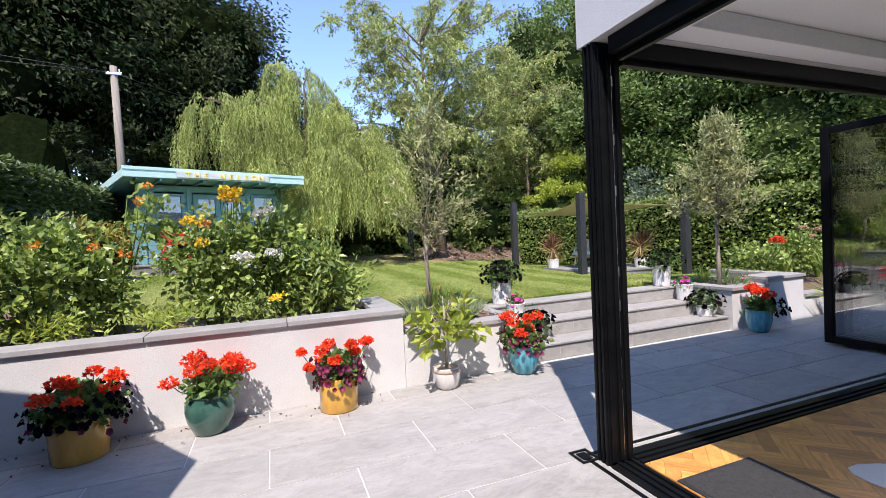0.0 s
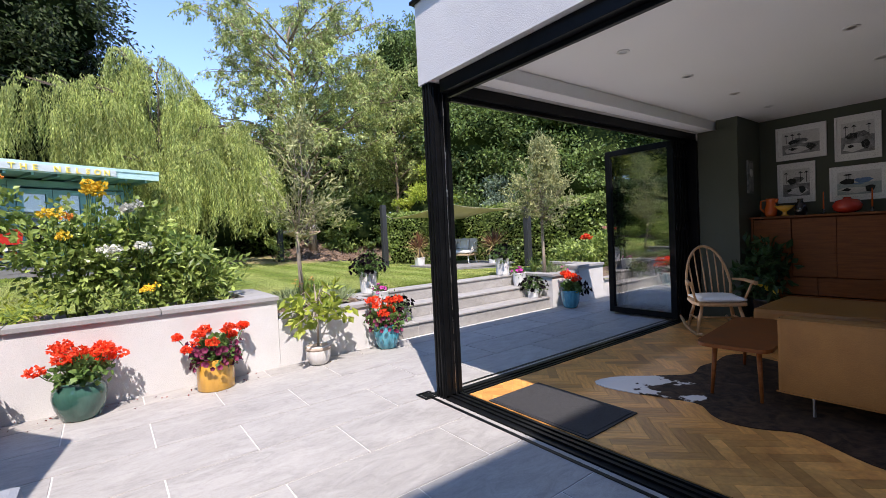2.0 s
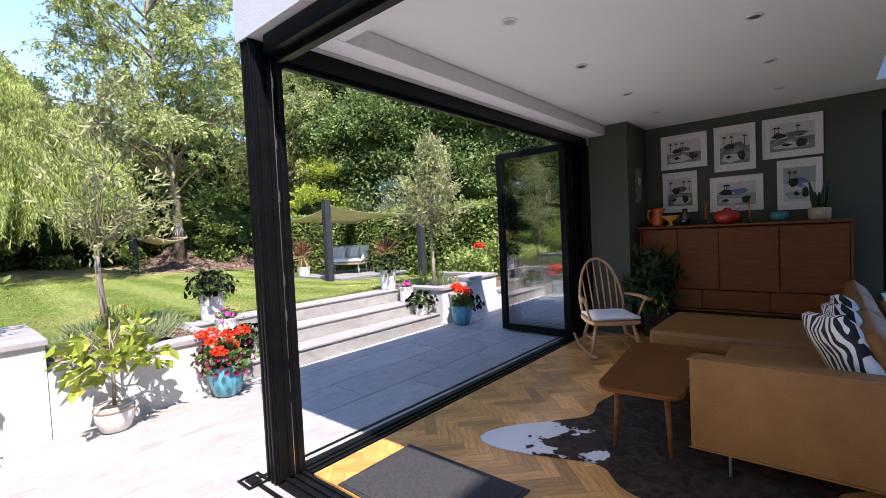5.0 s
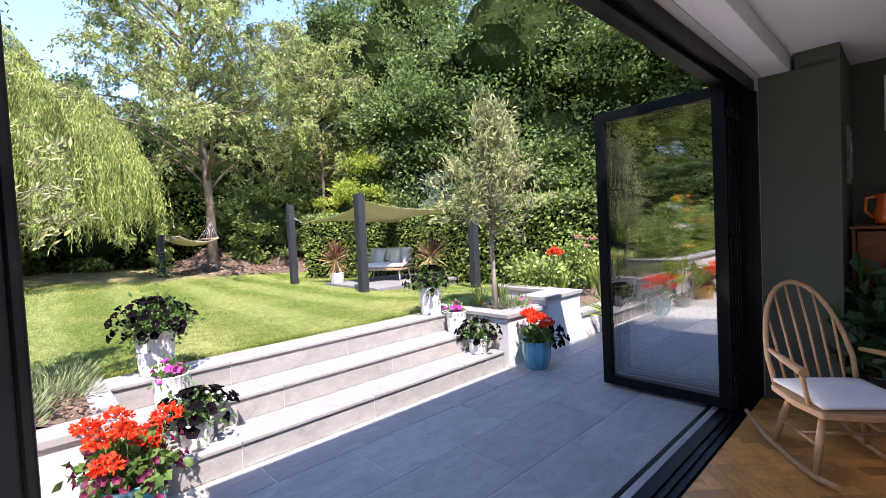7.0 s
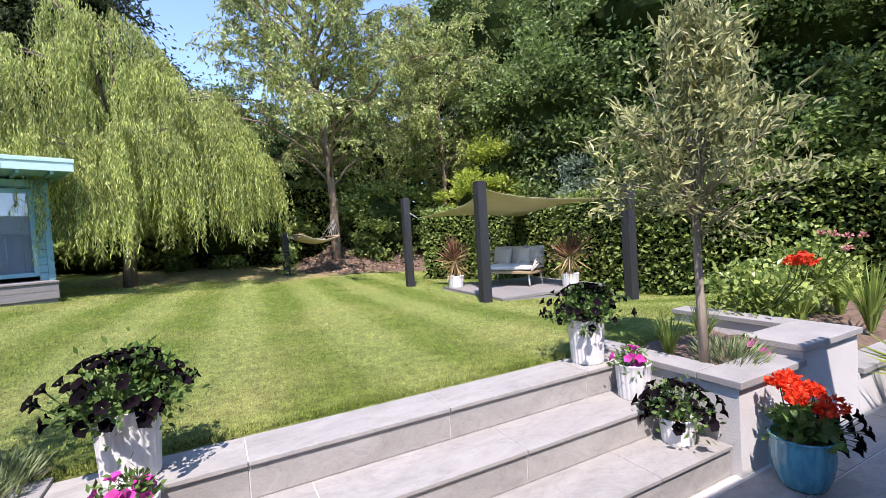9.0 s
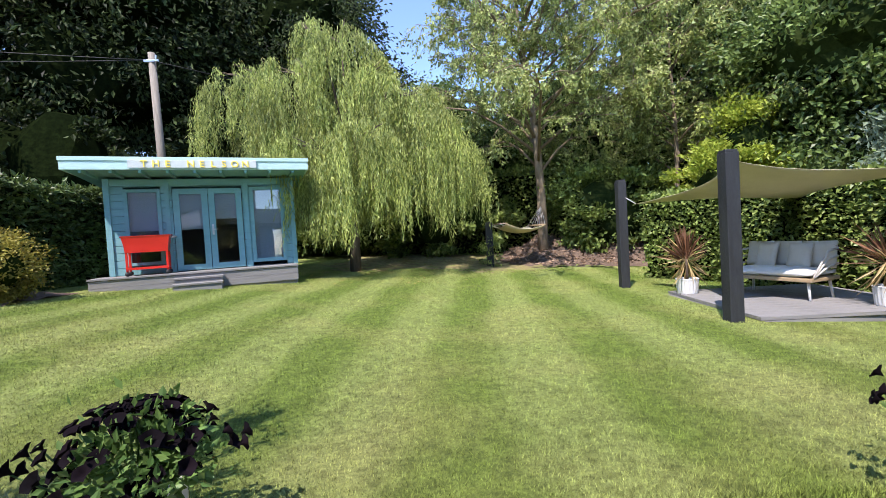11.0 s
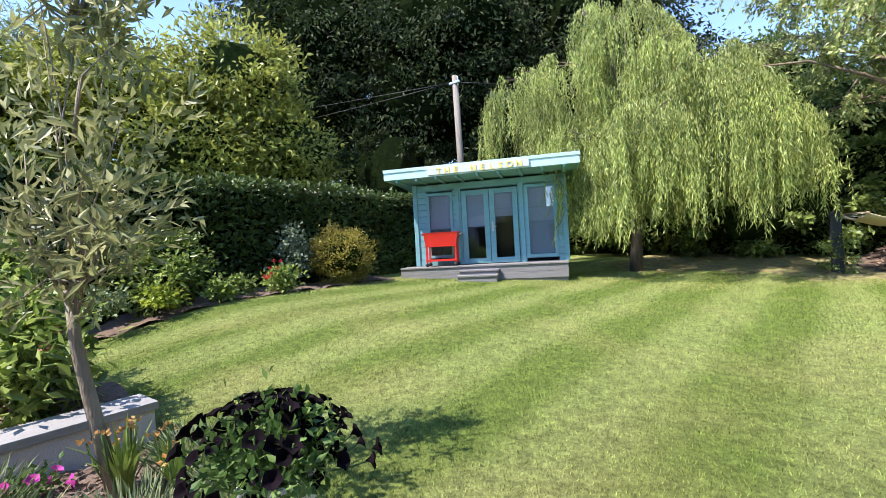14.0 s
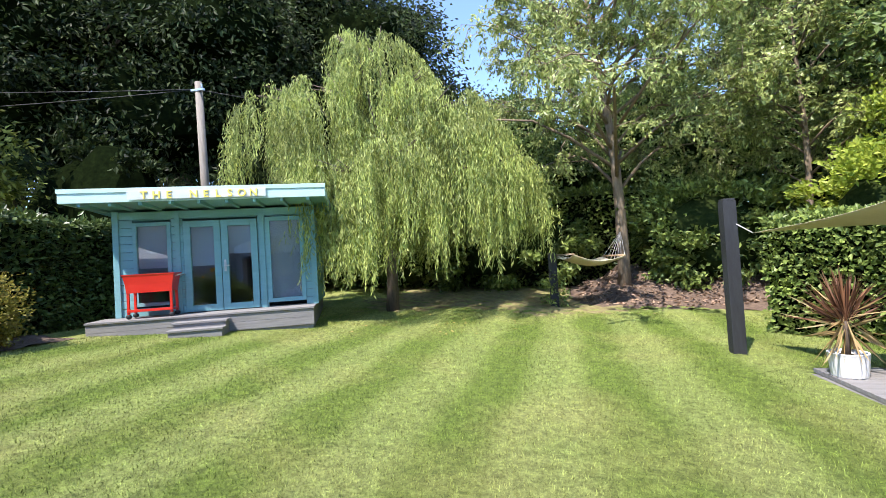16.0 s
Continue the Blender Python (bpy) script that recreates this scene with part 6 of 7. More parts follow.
    part("apron", boxes((-0.46, -0.15, 0.31, 0.46, -0.13, 0.35), (-0.46, 0.13, 0.31, 0.46, 0.15, 0.35)), TEAK, root)
    for x in (-0.44, 0.44):
        for y in (-0.14, 0.14):
            part("leg", tube([(x, y, 0.35), (x * 1.08, y * 1.15, 0)], [0.02, 0.012], 10), TEAK, root)


coffee_table(pose(3.22, 0.46, 0.028, 0, 0, 6) @ Matrix.Diagonal((0.9, 0.9, 1, 1)))


def leather_sofa():
    """Corner sofa: the near arm end, the long seat with its back, and the chaise."""
    root = thing("corner_sofa", pose(0, 0, 0.018), "tan leather corner sofa with a chaise and steel legs", "sofa")
    zl = 0.13
    part("arm", box(2.72, -0.84, zl, 2.84, 0.16, 0.6, 0.022), LEATHER, root)
    part("arm_piping", boxes((2.714, -0.845, 0.585, 2.72, 0.165, 0.594), (2.714, -0.845, 0.14, 2.72, 0.165, 0.148)), LEATHER, root)
    part("back", box(2.85, -0.84, zl, 5.0, -0.68, 0.6, 0.025), LEATHER, root)
    part("base", box(2.85, -0.67, zl, 4.06, 0.14, 0.3, 0.015), LEATHER, root)
    part("seat_cushion", soft_box(2.86, -0.66, 0.29, 4.05, 0.15, 0.42), LEATHER, root)
    part("chaise_base", box(4.08, -0.67, zl, 4.98, 0.7, 0.27, 0.015), LEATHER, root)
    part("chaise_cushion", box(4.07, -0.66, 0.272, 4.99, 0.73, 0.41, 0.035), LEATHER, root)
    for k, x in enumerate((2.9, 3.6, 4.3)):
        c = part("back_cushion", soft_box(0, -0.09, 0, 0.66, 0.09, 0.0), LEATHER, root)
        bm = soft_box(0, -0.21, -0.07, 0.68, 0.21, 0.07, 0.015)
        bm.to_mesh(c.data)
        bm.free()
        c.matrix_basis = pose(x, -0.59, 0.55, 70, 0, 0)
    for x, y in ((2.8, 0.0), (2.8, -0.72), (4.0, 0.05), (4.9, 0.6), (4.15, 0.62), (4.9, -0.72)):
        part("leg", box(x - 0.012, y - 0.006, 0, x + 0.012, y + 0.006, zl, 0.002), STEEL, root, "flat steel leg")


leather_sofa()
for x, y, rz in ((3.06, -0.44, 20), (3.4, -0.48, 8), (3.74, -0.5, 2)):
    z = thing("zebra_cushion", pose(x, y, 0.63, 66, 8, rz), "square black and white zebra print cushion", "cushion", "zebra cushions")
    part("cover", soft_box(-0.205, -0.205, -0.05, 0.205, 0.205, 0.05, 0.035), ZEBRA, z)


def sideboard():
    root = thing("sideboard", pose(5.78, 0.355, 0.018), "tall mid-century teak sideboard with sliding doors", "sideboard")
    y0, y1, z0, z1, d = -0.935, 0.935, 0.3, 1.2, 0.42
    part("carcass", boxes((0.02, y0, z0, d, y0 + 0.022, z1), (0.02, y1 - 0.022, z0, d, y1, z1), (0.02, y0, z0 - 0.02, d, y1, z0), (d - 0.02, y0 + 0.022, z0, d, y1 - 0.022, z1), bevel=0.003), TEAK, root)
    part("top", box(0.0, y0 - 0.01, z1 + 0.002, d, y1 + 0.01, z1 + 0.026, 0.004), TEAK, root)
    edges = [y1 - 0.024, y1 - 0.4, y1 - 0.8, y0 + 0.55, y0 + 0.024]
    for i, (a, b) in enumerate(zip(edges, edges[1:])):
        door = part("door", box(0.03 + 0.014 * (i % 2), b + 0.004, z0 + 0.22, 0.046 + 0.014 * (i % 2), a - 0.004, z1 - 0.012, 0.002), TEAK, root)
        part("finger_pull", box(0.026 + 0.014 * (i % 2), b + 0.02, z0 + 0.4, 0.03 + 0.014 * (i % 2), b + 0.045, z1 - 0.2, 0.002), TEAK, door)
    for i in range(3):
        w = (y1 - y0 - 0.05) / 3
        dr = part("drawer", box(0.03, y0 + 0.026 + i * w, z0 + 0.012, 0.05, y0 + 0.02 + (i + 1) * w, z0 + 0.21, 0.002), TEAK, root)
    for y in (y0 + 0.2, y1 - 0.2):
        for x in (0.06, d - 0.06):
            part("leg", tube([(x, y, z0 - 0.02), (x, y * 1.04, 0)], [0.022, 0.014], 10), TEAK, root)


sideboard()
TOPZ = 1.2 + 0.018 + 0.026
SBX = 5.93


def ornament(name, y, profile, material, label, category, x=SBX, handle=False):
    root = thing(name, pose(x, y, TOPZ), label, category)
    part("body", lathe(profile, 32), material, root)
    if handle:
        part("handle", tube([(0, 0.05, 0.2), (0, 0.1, 0.19), (0, 0.105, 0.1), (0, 0.06, 0.05)], 0.011, 8), material, root)
        part("spout", tube([(0, -0.045, 0.17), (0, -0.075, 0.21)], [0.02, 0.012], 8), material, root)
    return root


ornament("jug", 1.12, [(0.05, 0), (0.062, 0.02), (0.066, 0.08), (0.05, 0.14), (0.048, 0.19), (0.056, 0.215), (0.045, 0.21)], CERAMICS["orange"], "glossy orange ceramic jug on the sideboard", "jug", handle=True)
ornament("footed_bowl", 0.97, [(0.045, 0), (0.022, 0.02), (0.02, 0.05), (0.06, 0.075), (0.105, 0.12), (0.1, 0.118), (0.03, 0.075)], CERAMICS["yellow"], "amber footed ceramic bowl on the sideboard", "bowl", SBX - 0.04)
ornament("dark_vase", 0.83, [(0.045, 0), (0.065, 0.04), (0.06, 0.11), (0.025, 0.16), (0.03, 0.19), (0.02, 0.188)], CERAMICS["black"], "squat black ceramic vase on the sideboard", "vase")
ornament("red_pot", 0.42, [(0.06, 0), (0.115, 0.03), (0.13, 0.08), (0.1, 0.135), (0.04, 0.15), (0.03, 0.17), (0.005, 0.172)], CERAMICS["red"], "round red lidded ceramic pot on the sideboard", "pot")
ornament("blue_bowl", -0.03, [(0.05, 0), (0.08, 0.03), (0.085, 0.06), (0.06, 0.1), (0.05, 0.098)], CERAMICS["blue"], "small teal ceramic bowl on the sideboard", "bowl")
cact = ornament("basket_planter", -0.34, [(0.07, 0), (0.085, 0.01), (0.09, 0.1), (0.085, 0.12), (0.07, 0.118)], BASKET, "woven basket with an upright dark cactus", "house plant")
bm = bmesh.new()
for k in range(7):
    a = k * 0.9
    tube([(0.03 * math.cos(a), 0.03 * math.sin(a), 0.08), (0.05 * math.cos(a), 0.05 * math.sin(a), 0.2), (0.075 * math.cos(a), 0.075 * math.sin(a), 0.27 + 0.05 * (k % 3))], [0.018, 0.02, 0.006], 8, bm)
part("cactus_stems", bm, L_HOUSE, cact)
for yy in (0.62, 0.22):
    cs = thing("candle_stick", pose(SBX, yy, TOPZ), "slim orange taper candle in a holder", "candle")
    part("holder", lathe([(0.03, 0), (0.028, 0.01), (0.01, 0.015), (0.012, 0.05), (0.01, 0.052)], 16), CERAMICS["black"], cs)
    part("candle", lathe([(0.008, 0.05), (0.006, 0.24), (0.001, 0.25)], 10), CERAMICS["orange"], cs)


def picture(y0, y1, z0, z1, tones, seed, label):
    """A framed print on the east wall; the print is blocks of tone."""
    rnd = random.Random(seed)
    root = thing("framed_print", pose(BX_ - 0.004, (y0 + y1) / 2, (z0 + z1) / 2), label, "picture", "framed prints")
    w, h, f = (y1 - y0) / 2, (z1 - z0) / 2, 0.02
    part("frame", boxes((-0.026, -w, -h, 0, -w + f, h), (-0.026, w - f, -h, 0, w, h), (-0.026, -w + f, -h, 0, w - f, -h + f), (-0.026, -w + f, h - f, 0, w - f, h), bevel=0.002), FRAME_WHITE, root)
    part("paper", box(-0.01, -w + f, -h + f, -0.006, w - f, h - f), PAPER, root)
    iw, ih = (w - f) * 0.8, (h - f) * 0.74
    img = part("image", box(-0.0125, -iw, -ih, -0.0105, iw, ih), tones[0], root)
    # a collage: a ground band, low buildings, palms and dark cut-out shapes
    def cutout(k, cy, cz, w_, h_, t, n=7):
        bm = bmesh.new()
        ring = []
        for q in range(n):
            an = 2 * math.pi * q / n + rnd.uniform(-0.25, 0.25)
            sc = rnd.uniform(0.75, 1.25)
            ring.append((min(max(cy + w_ * sc * math.cos(an), -iw), iw), min(max(cz + h_ * sc * math.sin(an), -ih), ih)))
        x = -0.0131 - 0.0004 * k
        lo, hi = [bm.verts.new((x, u, v)) for u, v in ring], [bm.verts.new((x - 0.0003, u, v)) for u, v in ring]
        bm.faces.new(hi)
        for q in range(n):
            bm.faces.new((lo[q], lo[(q + 1) % n], hi[(q + 1) % n], hi[q]))
        part("print_shape", bm, tones[t], img)

    part("print_shape", box(-0.0130, -iw, -ih, -0.0126, iw, rnd.uniform(-0.15, 0.1) * ih), tones[1], img)
    cutout(0, rnd.uniform(-0.2, 0.2) * iw, -0.62 * ih, 0.85 * iw, 0.26 * ih, 0, 8)
    cutout(1, rnd.uniform(-0.4, 0.0) * iw, 0.18 * ih, 0.5 * iw, 0.22 * ih, 2, 6)
    cutout(2, rnd.uniform(0.3, 0.55) * iw, 0.12 * ih, 0.34 * iw, 0.26 * ih, 3, 5)
    cutout(3, rnd.uniform(-0.6, -0.3) * iw, -0.5 * ih, 0.24 * iw, 0.3 * ih, 3, 9)
    cutout(4, rnd.uniform(0.2, 0.6) * iw, -0.55 * ih, 0.26 * iw, 0.14 * ih, 3, 4)
    cutout(5, rnd.uniform(-0.1, 0.3) * iw, -0.1 * ih, 0.3 * iw, 0.1 * ih, 2, 4)
    for k in range(3):
        yy = rnd.uniform(-iw * 0.8, iw * 0.8)
        bm = boxes((-0.0165, yy - 0.003, 0.0, -0.016, yy + 0.003, ih * 0.7))
        tube([(-0.0163, yy - 0.02, ih * 0.68), (-0.0163, yy, ih * 0.76), (-0.0163, yy + 0.02, ih * 0.68)], [0.003, 0.009, 0.003], 5, bm)
        part("print_shape", bm, tones[3], img)
    g = part("glass", box(-0.021, -w + f, -h + f, -0.0195, w - f, h - f), PIC_GLASS, root)
    g.visible_shadow = False


INK = [surface("ink_pale", (0.56, 0.55, 0.51), (0.66, 0.65, 0.61), 9, 0.8, 0, 90), surface("ink_mid", (0.12, 0.12, 0.115), (0.36, 0.36, 0.34), 14, 0.8, 0, 90), surface("ink_grey", (0.04, 0.04, 0.04), (0.3, 0.3, 0.29), 20, 0.8, 0, 90), surface("ink_dark", (0.012, 0.013, 0.012), (0.04, 0.042, 0.04), 20, 0.8, 0, 90), surface("ink_blue", (0.08, 0.16, 0.32), (0.2, 0.3, 0.45), 12, 0.8, 0, 90), surface("ink_sage", (0.3, 0.36, 0.34), (0.42, 0.46, 0.43), 9, 0.8, 0, 90)]
BW, COL, SAGE = (INK[0], INK[1], INK[2], INK[3]), (INK[0], INK[5], INK[4], INK[3]), (INK[5], INK[0], INK[4], INK[3])
picture(0.64, 1.13, 1.92, 2.32, BW, 1, "white framed black and white landscape print")
picture(0.18, 0.57, 1.83, 2.33, BW, 2, "white framed upright black and white print")
picture(-0.38, 0.12, 1.91, 2.33, BW, 3, "white framed black and white palm tree print")
picture(0.75, 1.12, 1.4, 1.88, BW, 4, "white framed upright print with a dark plant")
picture(0.12, 0.62, 1.38, 1.77, COL, 5, "white framed colour landscape print with blue")
picture(-0.37, 0.0, 1.36, 1.88, SAGE, 6, "white framed upright pale colour print")
sp = thing("small_picture", pose(5.84, HY - 0.643, 1.74), "narrow framed monochrome picture on the wall nib", "picture")
part("frame", box(-0.09, -0.018, -0.2, 0.09, 0, 0.2, 0.003), INK[2], sp)
part("image", box(-0.07, -0.021, -0.17, 0.07, -0.0185, 0.17), INK[1], sp)
part("motif", lathe([(0.001, -0.024), (0.05, -0.0235), (0.05, -0.0215), (0.001, -0.021)], 24), INK[0], sp).matrix_basis = pose(0, -0.0225, 0.05, 90, 0, 0) @ pose(0, 0, 0.0225)


def rocking_chair(m):
    """Local -y is the front."""
    root = thing("rocking_chair", m, "blonde wooden spindle back rocking chair with a white pad", "rocking chair")
    zs = 0.36
    seat = bmesh.new()
    prof = [(-0.23, 0.2), (-0.25, -0.05), (-0.22, -0.22), (0.0, -0.25), (0.22, -0.22), (0.25, -0.05), (0.23, 0.2), (0, 0.23)]
    lo, hi = [seat.verts.new((x, y, zs - 0.035)) for x, y in prof], [seat.verts.new((x, y, zs)) for x, y in prof]
    seat.faces.new(lo)
    seat.faces.new(hi)
    for i in range(8):
        seat.faces.new((lo[i], lo[(i + 1) % 8], hi[(i + 1) % 8], hi[i]))
    bmesh.ops.recalc_face_normals(seat, faces=seat.faces)
    bmesh.ops.bevel(seat, geom=seat.edges[:], offset=0.008, segments=2, profile=0.5, affect="EDGES")
    part("seat", seat, BLONDE, root)
    part("seat_pad", soft_box(-0.22, -0.22, zs, 0.22, 0.19, zs + 0.055, 0.02), WHITE_CUSHION, root, "white seat pad")
    hoop = []
    for k in range(17):
        t = math.pi * k / 16
        hoop.append((0.225 * math.cos(t) * (1.0 if k not in (0, 16) else 0.92), 0.19 + 0.22 * math.sin(t) ** 0.9, zs - 0.01 + 0.57 * math.sin(t) ** 0.8))
    part("back_hoop", tube(hoop, 0.014, 10), BLONDE, root)
    for k in range(6):
        x = -0.15 + 0.06 * k
        t = math.acos(max(-1, min(1, x * 1.15 / 0.225)))
        part("spindle", tube([(x, 0.185, zs - 0.01), (x * 1.12, 0.3, zs + 0.3), (x * 1.15, 0.19 + 0.22 * math.sin(t) ** 0.9, zs - 0.01 + 0.57 * math.sin(t) ** 0.8)], [0.007, 0.008, 0.006], 8), BLONDE, root)
    for s in (-1, 1):
        part("rocker", tube([(0.24 * s, 0.46, 0.1), (0.24 * s, 0.25, 0.035), (0.235 * s, 0.0, 0.014), (0.235 * s, -0.2, 0.025), (0.235 * s, -0.34, 0.06)], [0.014, 0.018, 0.018, 0.018, 0.014], 8), BLONDE, root)
        part("arm", tube([(0.23 * s, 0.2, zs + 0.2), (0.28 * s, 0.0, zs + 0.21), (0.3 * s, -0.22, zs + 0.2)], [0.012, 0.017, 0.022], 8), BLONDE, root)
        part("arm_support", tube([(0.22 * s, -0.12, zs - 0.01), (0.285 * s, -0.17, zs + 0.2)], 0.012, 8), BLONDE, root)
        for y in (-0.17, 0.15):
            part("leg", tube([(0.17 * s, y * 0.8, zs - 0.03), (0.2 * s, y * 0.95, 0.2), (0.235 * s, y * 1.1, 0.03)], [0.013, 0.019, 0.013], 10), BLONDE, root)
        part("stretcher", tube([(0.205 * s, -0.17, 0.17), (0.205 * s, 0.15, 0.17)], 0.01, 8), BLONDE, root)
    part("cross_stretcher", tube([(-0.2, -0.01, 0.17), (0.2, -0.01, 0.17)], 0.01, 8), BLONDE, root)


rocking_chair(pose(4.66, 1.26, 0.018, 0, 0, -52))

lp = thing("house_plant", pose(5.62, 1.1, 0.018), "dark leafy house plant with lemons beside the sideboard", "house plant")
part("planter", lathe([(0.12, 0), (0.14, 0.02), (0.16, 0.26), (0.165, 0.27), (0.15, 0.268)], 24), CERAMICS["black"], lp)
bm = tube([(0, 0, 0.2), (0.02, 0, 0.5), (0, 0.02, 0.85)], [0.014, 0.012, 0.006], 8)
part("stem", bm, BARK, lp)
at, way = clumped([(-0.08, 0, 0.6, 0.24, 0.22, 0.3)], 40, 330, 0.06, 0.3)
leaf_mesh("foliage", at, way, 0.13, 0.07, L_HOUSE, lp)
for a, z in ((0.3, 0.42), (2.4, 0.47), (4.0, 0.4)):
    o = part("lemon", lathe([(0.004, -0.04), (0.026, -0.02), (0.03, 0), (0.026, 0.02), (0.005, 0.04)], 14), P_LEMON, lp, "ripe yellow lemon")
    o.location = (-0.22 + 0.05 * math.cos(a), -0.1 + 0.1 * math.sin(a), z)
pf = thing("pouffe", pose(5.72, 0.72, 0.018), "round white patterned floor pouffe", "pouffe")
part("cover", lathe([(0.15, 0), (0.22, 0.03), (0.25, 0.11), (0.24, 0.19), (0.17, 0.24), (0.02, 0.25)], 32), patchy("white_pouffe", (0.1, 0.1, 0.1), (0.6, 0.59, 0.56), 9.0, 0.36), pf)
un = thing("storage_box", pose(6.05, -1.35, 0.018), "pale grey storage box with a hand hole under the window", "storage box")
part("front", box(-0.22, -0.35, 0.0, -0.2, 0.35, 0.36, 0.004), GREY_BOX, un)
part("body", box(-0.198, -0.35, 0.0, 0.15, 0.35, 0.36, 0.004), GREY_BOX, un)
part("hand_hole", lathe([(0.035, 0), (0.035, 0.004)], 20), RUBBER, un).matrix_basis = pose(-0.221, 0.1, 0.28, 0, -90, 0) @ Matrix.Diagonal((0.6, 1.4, 1, 1))
vp = thing("house_plant", pose(2.95, -1.5, 0.018), "green trailing house plant in a dark pot", "house plant")
part("planter", lathe([(0.11, 0), (0.13, 0.02), (0.15, 0.3), (0.155, 0.31), (0.14, 0.308)], 24), CERAMICS["black"], vp)
at, way = clumped([(0, 0, 0.62, 0.3, 0.3, 0.35)], 40, 420, 0.07, 0.3)
leaf_mesh("foliage", at, way, 0.11, 0.06, L_ROSE, vp)
for x in (2.46, 3.44, 4.42, 5.36):
    for y in (0.95, -0.08):
        sl = thing("ceiling_spotlight", pose(x, y, CEIL), "recessed white ceiling spotlight, unlit", "spotlight", "ceiling spotlights")
        part("bezel", lathe([(0.042, -0.006), (0.045, -0.003), (0.045, -0.0005), (0.03, -0.0006)], 28), FRAME_WHITE, sl)
        part("lamp", lathe([(0.028, -0.0075), (0.028, -0.0062)], 20), STEEL, sl)
structure(part("baseboard", boxes((BX_ - 0.016, -4.1, 0.018, BX_ - 0.002, HY - 0.645, 0.12), (FX + 0.404, HY - 0.64, 0.018, FX + 0.418, HY - 0.42, 0.12)), GREEN_WALL), "green painted skirting", "skirting")

# ---- outside the window: neighbour ----
TILES = surface("red_clay_tiles", (0.2, 0.07, 0.045), (0.32, 0.13, 0.09), 12, 0.85, 0.6, 30)
nb = thing("neighbour_house", pose(22, -1.3, 0), "white gabled neighbouring house with a red tiled roof", "house")
bm = bmesh.new()
pts = [(0, -1.6, -0.1), (0, 1.6, -0.1), (0, 1.6, 2.9), (0, 0, 4.4), (0, -1.6, 2.9)]
f0 = [bm.verts.new(p) for p in pts]
f1 = [bm.verts.new((6, p[1], p[2])) for p in pts]
bm.faces.new(f0)
bm.faces.new(f1)
for i in range(5):
    bm.faces.new((f0[i], f0[(i + 1) % 5], f1[(i + 1) % 5], f1[i]))
bmesh.ops.recalc_face_normals(bm, faces=bm.faces)
part("wall", bm, RENDER, nb)
for s in (-1, 1):
    bm = bmesh.new()
    q = [(-0.25, 0, 4.55), (6, 0, 4.55), (6, 1.9 * s, 2.75), (-0.25, 1.9 * s, 2.75)]
    v = [bm.verts.new(p) for p in q]
    bm.faces.new(v)
    r = part("roof", bm, TILES, nb)
    r.modifiers.new("thick", "SOLIDIFY").thickness = 0.14
    part("barge_board", tube([(-0.27, 0, 4.5), (-0.27, 1.9 * s, 2.7)], 0.1, 4), FRAME_WHITE, nb)
part("main_roof", box(3.5, -9, 2.8, 9, 5, 5.6, 0.3), TILES, nb)
part("chimney", box(4, -2.9, 4.4, 4.8, -2.1, 6.5, 0.03), TILES, nb)
wn_ = part("window", boxes((-0.03, -0.95, 1.6, -0.004, 0.35, 2.5)), BLACK_ALU, nb)
part("window_frame", boxes((-0.06, -1.0, 1.55, -0.031, 0.4, 1.62), (-0.06, -1.0, 2.46, -0.031, 0.4, 2.54), (-0.06, -0.34, 1.62, -0.031, -0.28, 2.46)), FRAME_WHITE, wn_)


# ---- planting ----
def flowering(name, x, y, z, blobs, leaves, flowers, label, leaf=(0.068, 0.046), material=L_ROSE, category="shrub", clumps=130, spread=0.065, canes=9):
    """A loose shrub on canes; flowers: (material, radius, petals, [(x, y, z), ...]) in world metres."""
    flowers = [(fm, fr * 0.85, fp, [(q[0] * 0.97 - 0.008, q[1] - 0.15, q[2] * 0.97 + 0.04) for q in fl]) for fm, fr, fp, fl in flowers]
    root = thing(name, pose(x, y, z - 0.01), label, category)
    at, way = clumped(blobs, clumps, leaves, spread, 0.2)
    keep = at[:, 2] > 0.01
    leaf_mesh("foliage", at[keep], way[keep], leaf[0], leaf[1], material, root, fold=0.15, up=facing(way[keep], 0.5, 0.5))
    bm = bmesh.new()
    rnd = random.Random(int(abs(x) * 100 + leaves))
    for k in range(canes):
        b = rnd.choice(blobs)
        tip = Vector((b[0] + rnd.uniform(-0.8, 0.8) * b[3], b[1] + rnd.uniform(-0.8, 0.8) * b[4], b[2] + rnd.uniform(0, 0.9) * b[5]))
        tube([(rnd.uniform(-0.1, 0.1), rnd.uniform(-0.08, 0.08), 0), tip * 0.55 + Vector((0, 0, 0.06)), tip], [0.008, 0.006, 0.003], 6, bm)
    for mat, rad, petals, places in flowers:
        local = [(p[0] - x, p[1] - y, p[2] - z + 0.01) for p in places]
        for p in local:
            tube([(p[0] * 0.55, p[1] * 0.5, p[2] * 0.5), (p[0] * 0.9, p[1] * 0.9, p[2] * 0.8), p], [0.005, 0.004, 0.003], 5, bm)
    part("cane_mass", bm, L_POT, root)
    for mat, rad, petals, places in flowers:
        local = [(p[0] - x, p[1] - y, p[2] - z + 0.01) for p in places]
        flower_heads("flower_head", local, rad, petals, rad * 0.75, mat, root, 0.85, 0.3)
    return root


def near(c, n, s, seed):
    rnd = random.Random(seed)
    return [(c[0] + rnd.uniform(-s, s), c[1] + rnd.uniform(-s, s), c[2] + rnd.uniform(-s, s) * 0.7) for _ in range(n)]


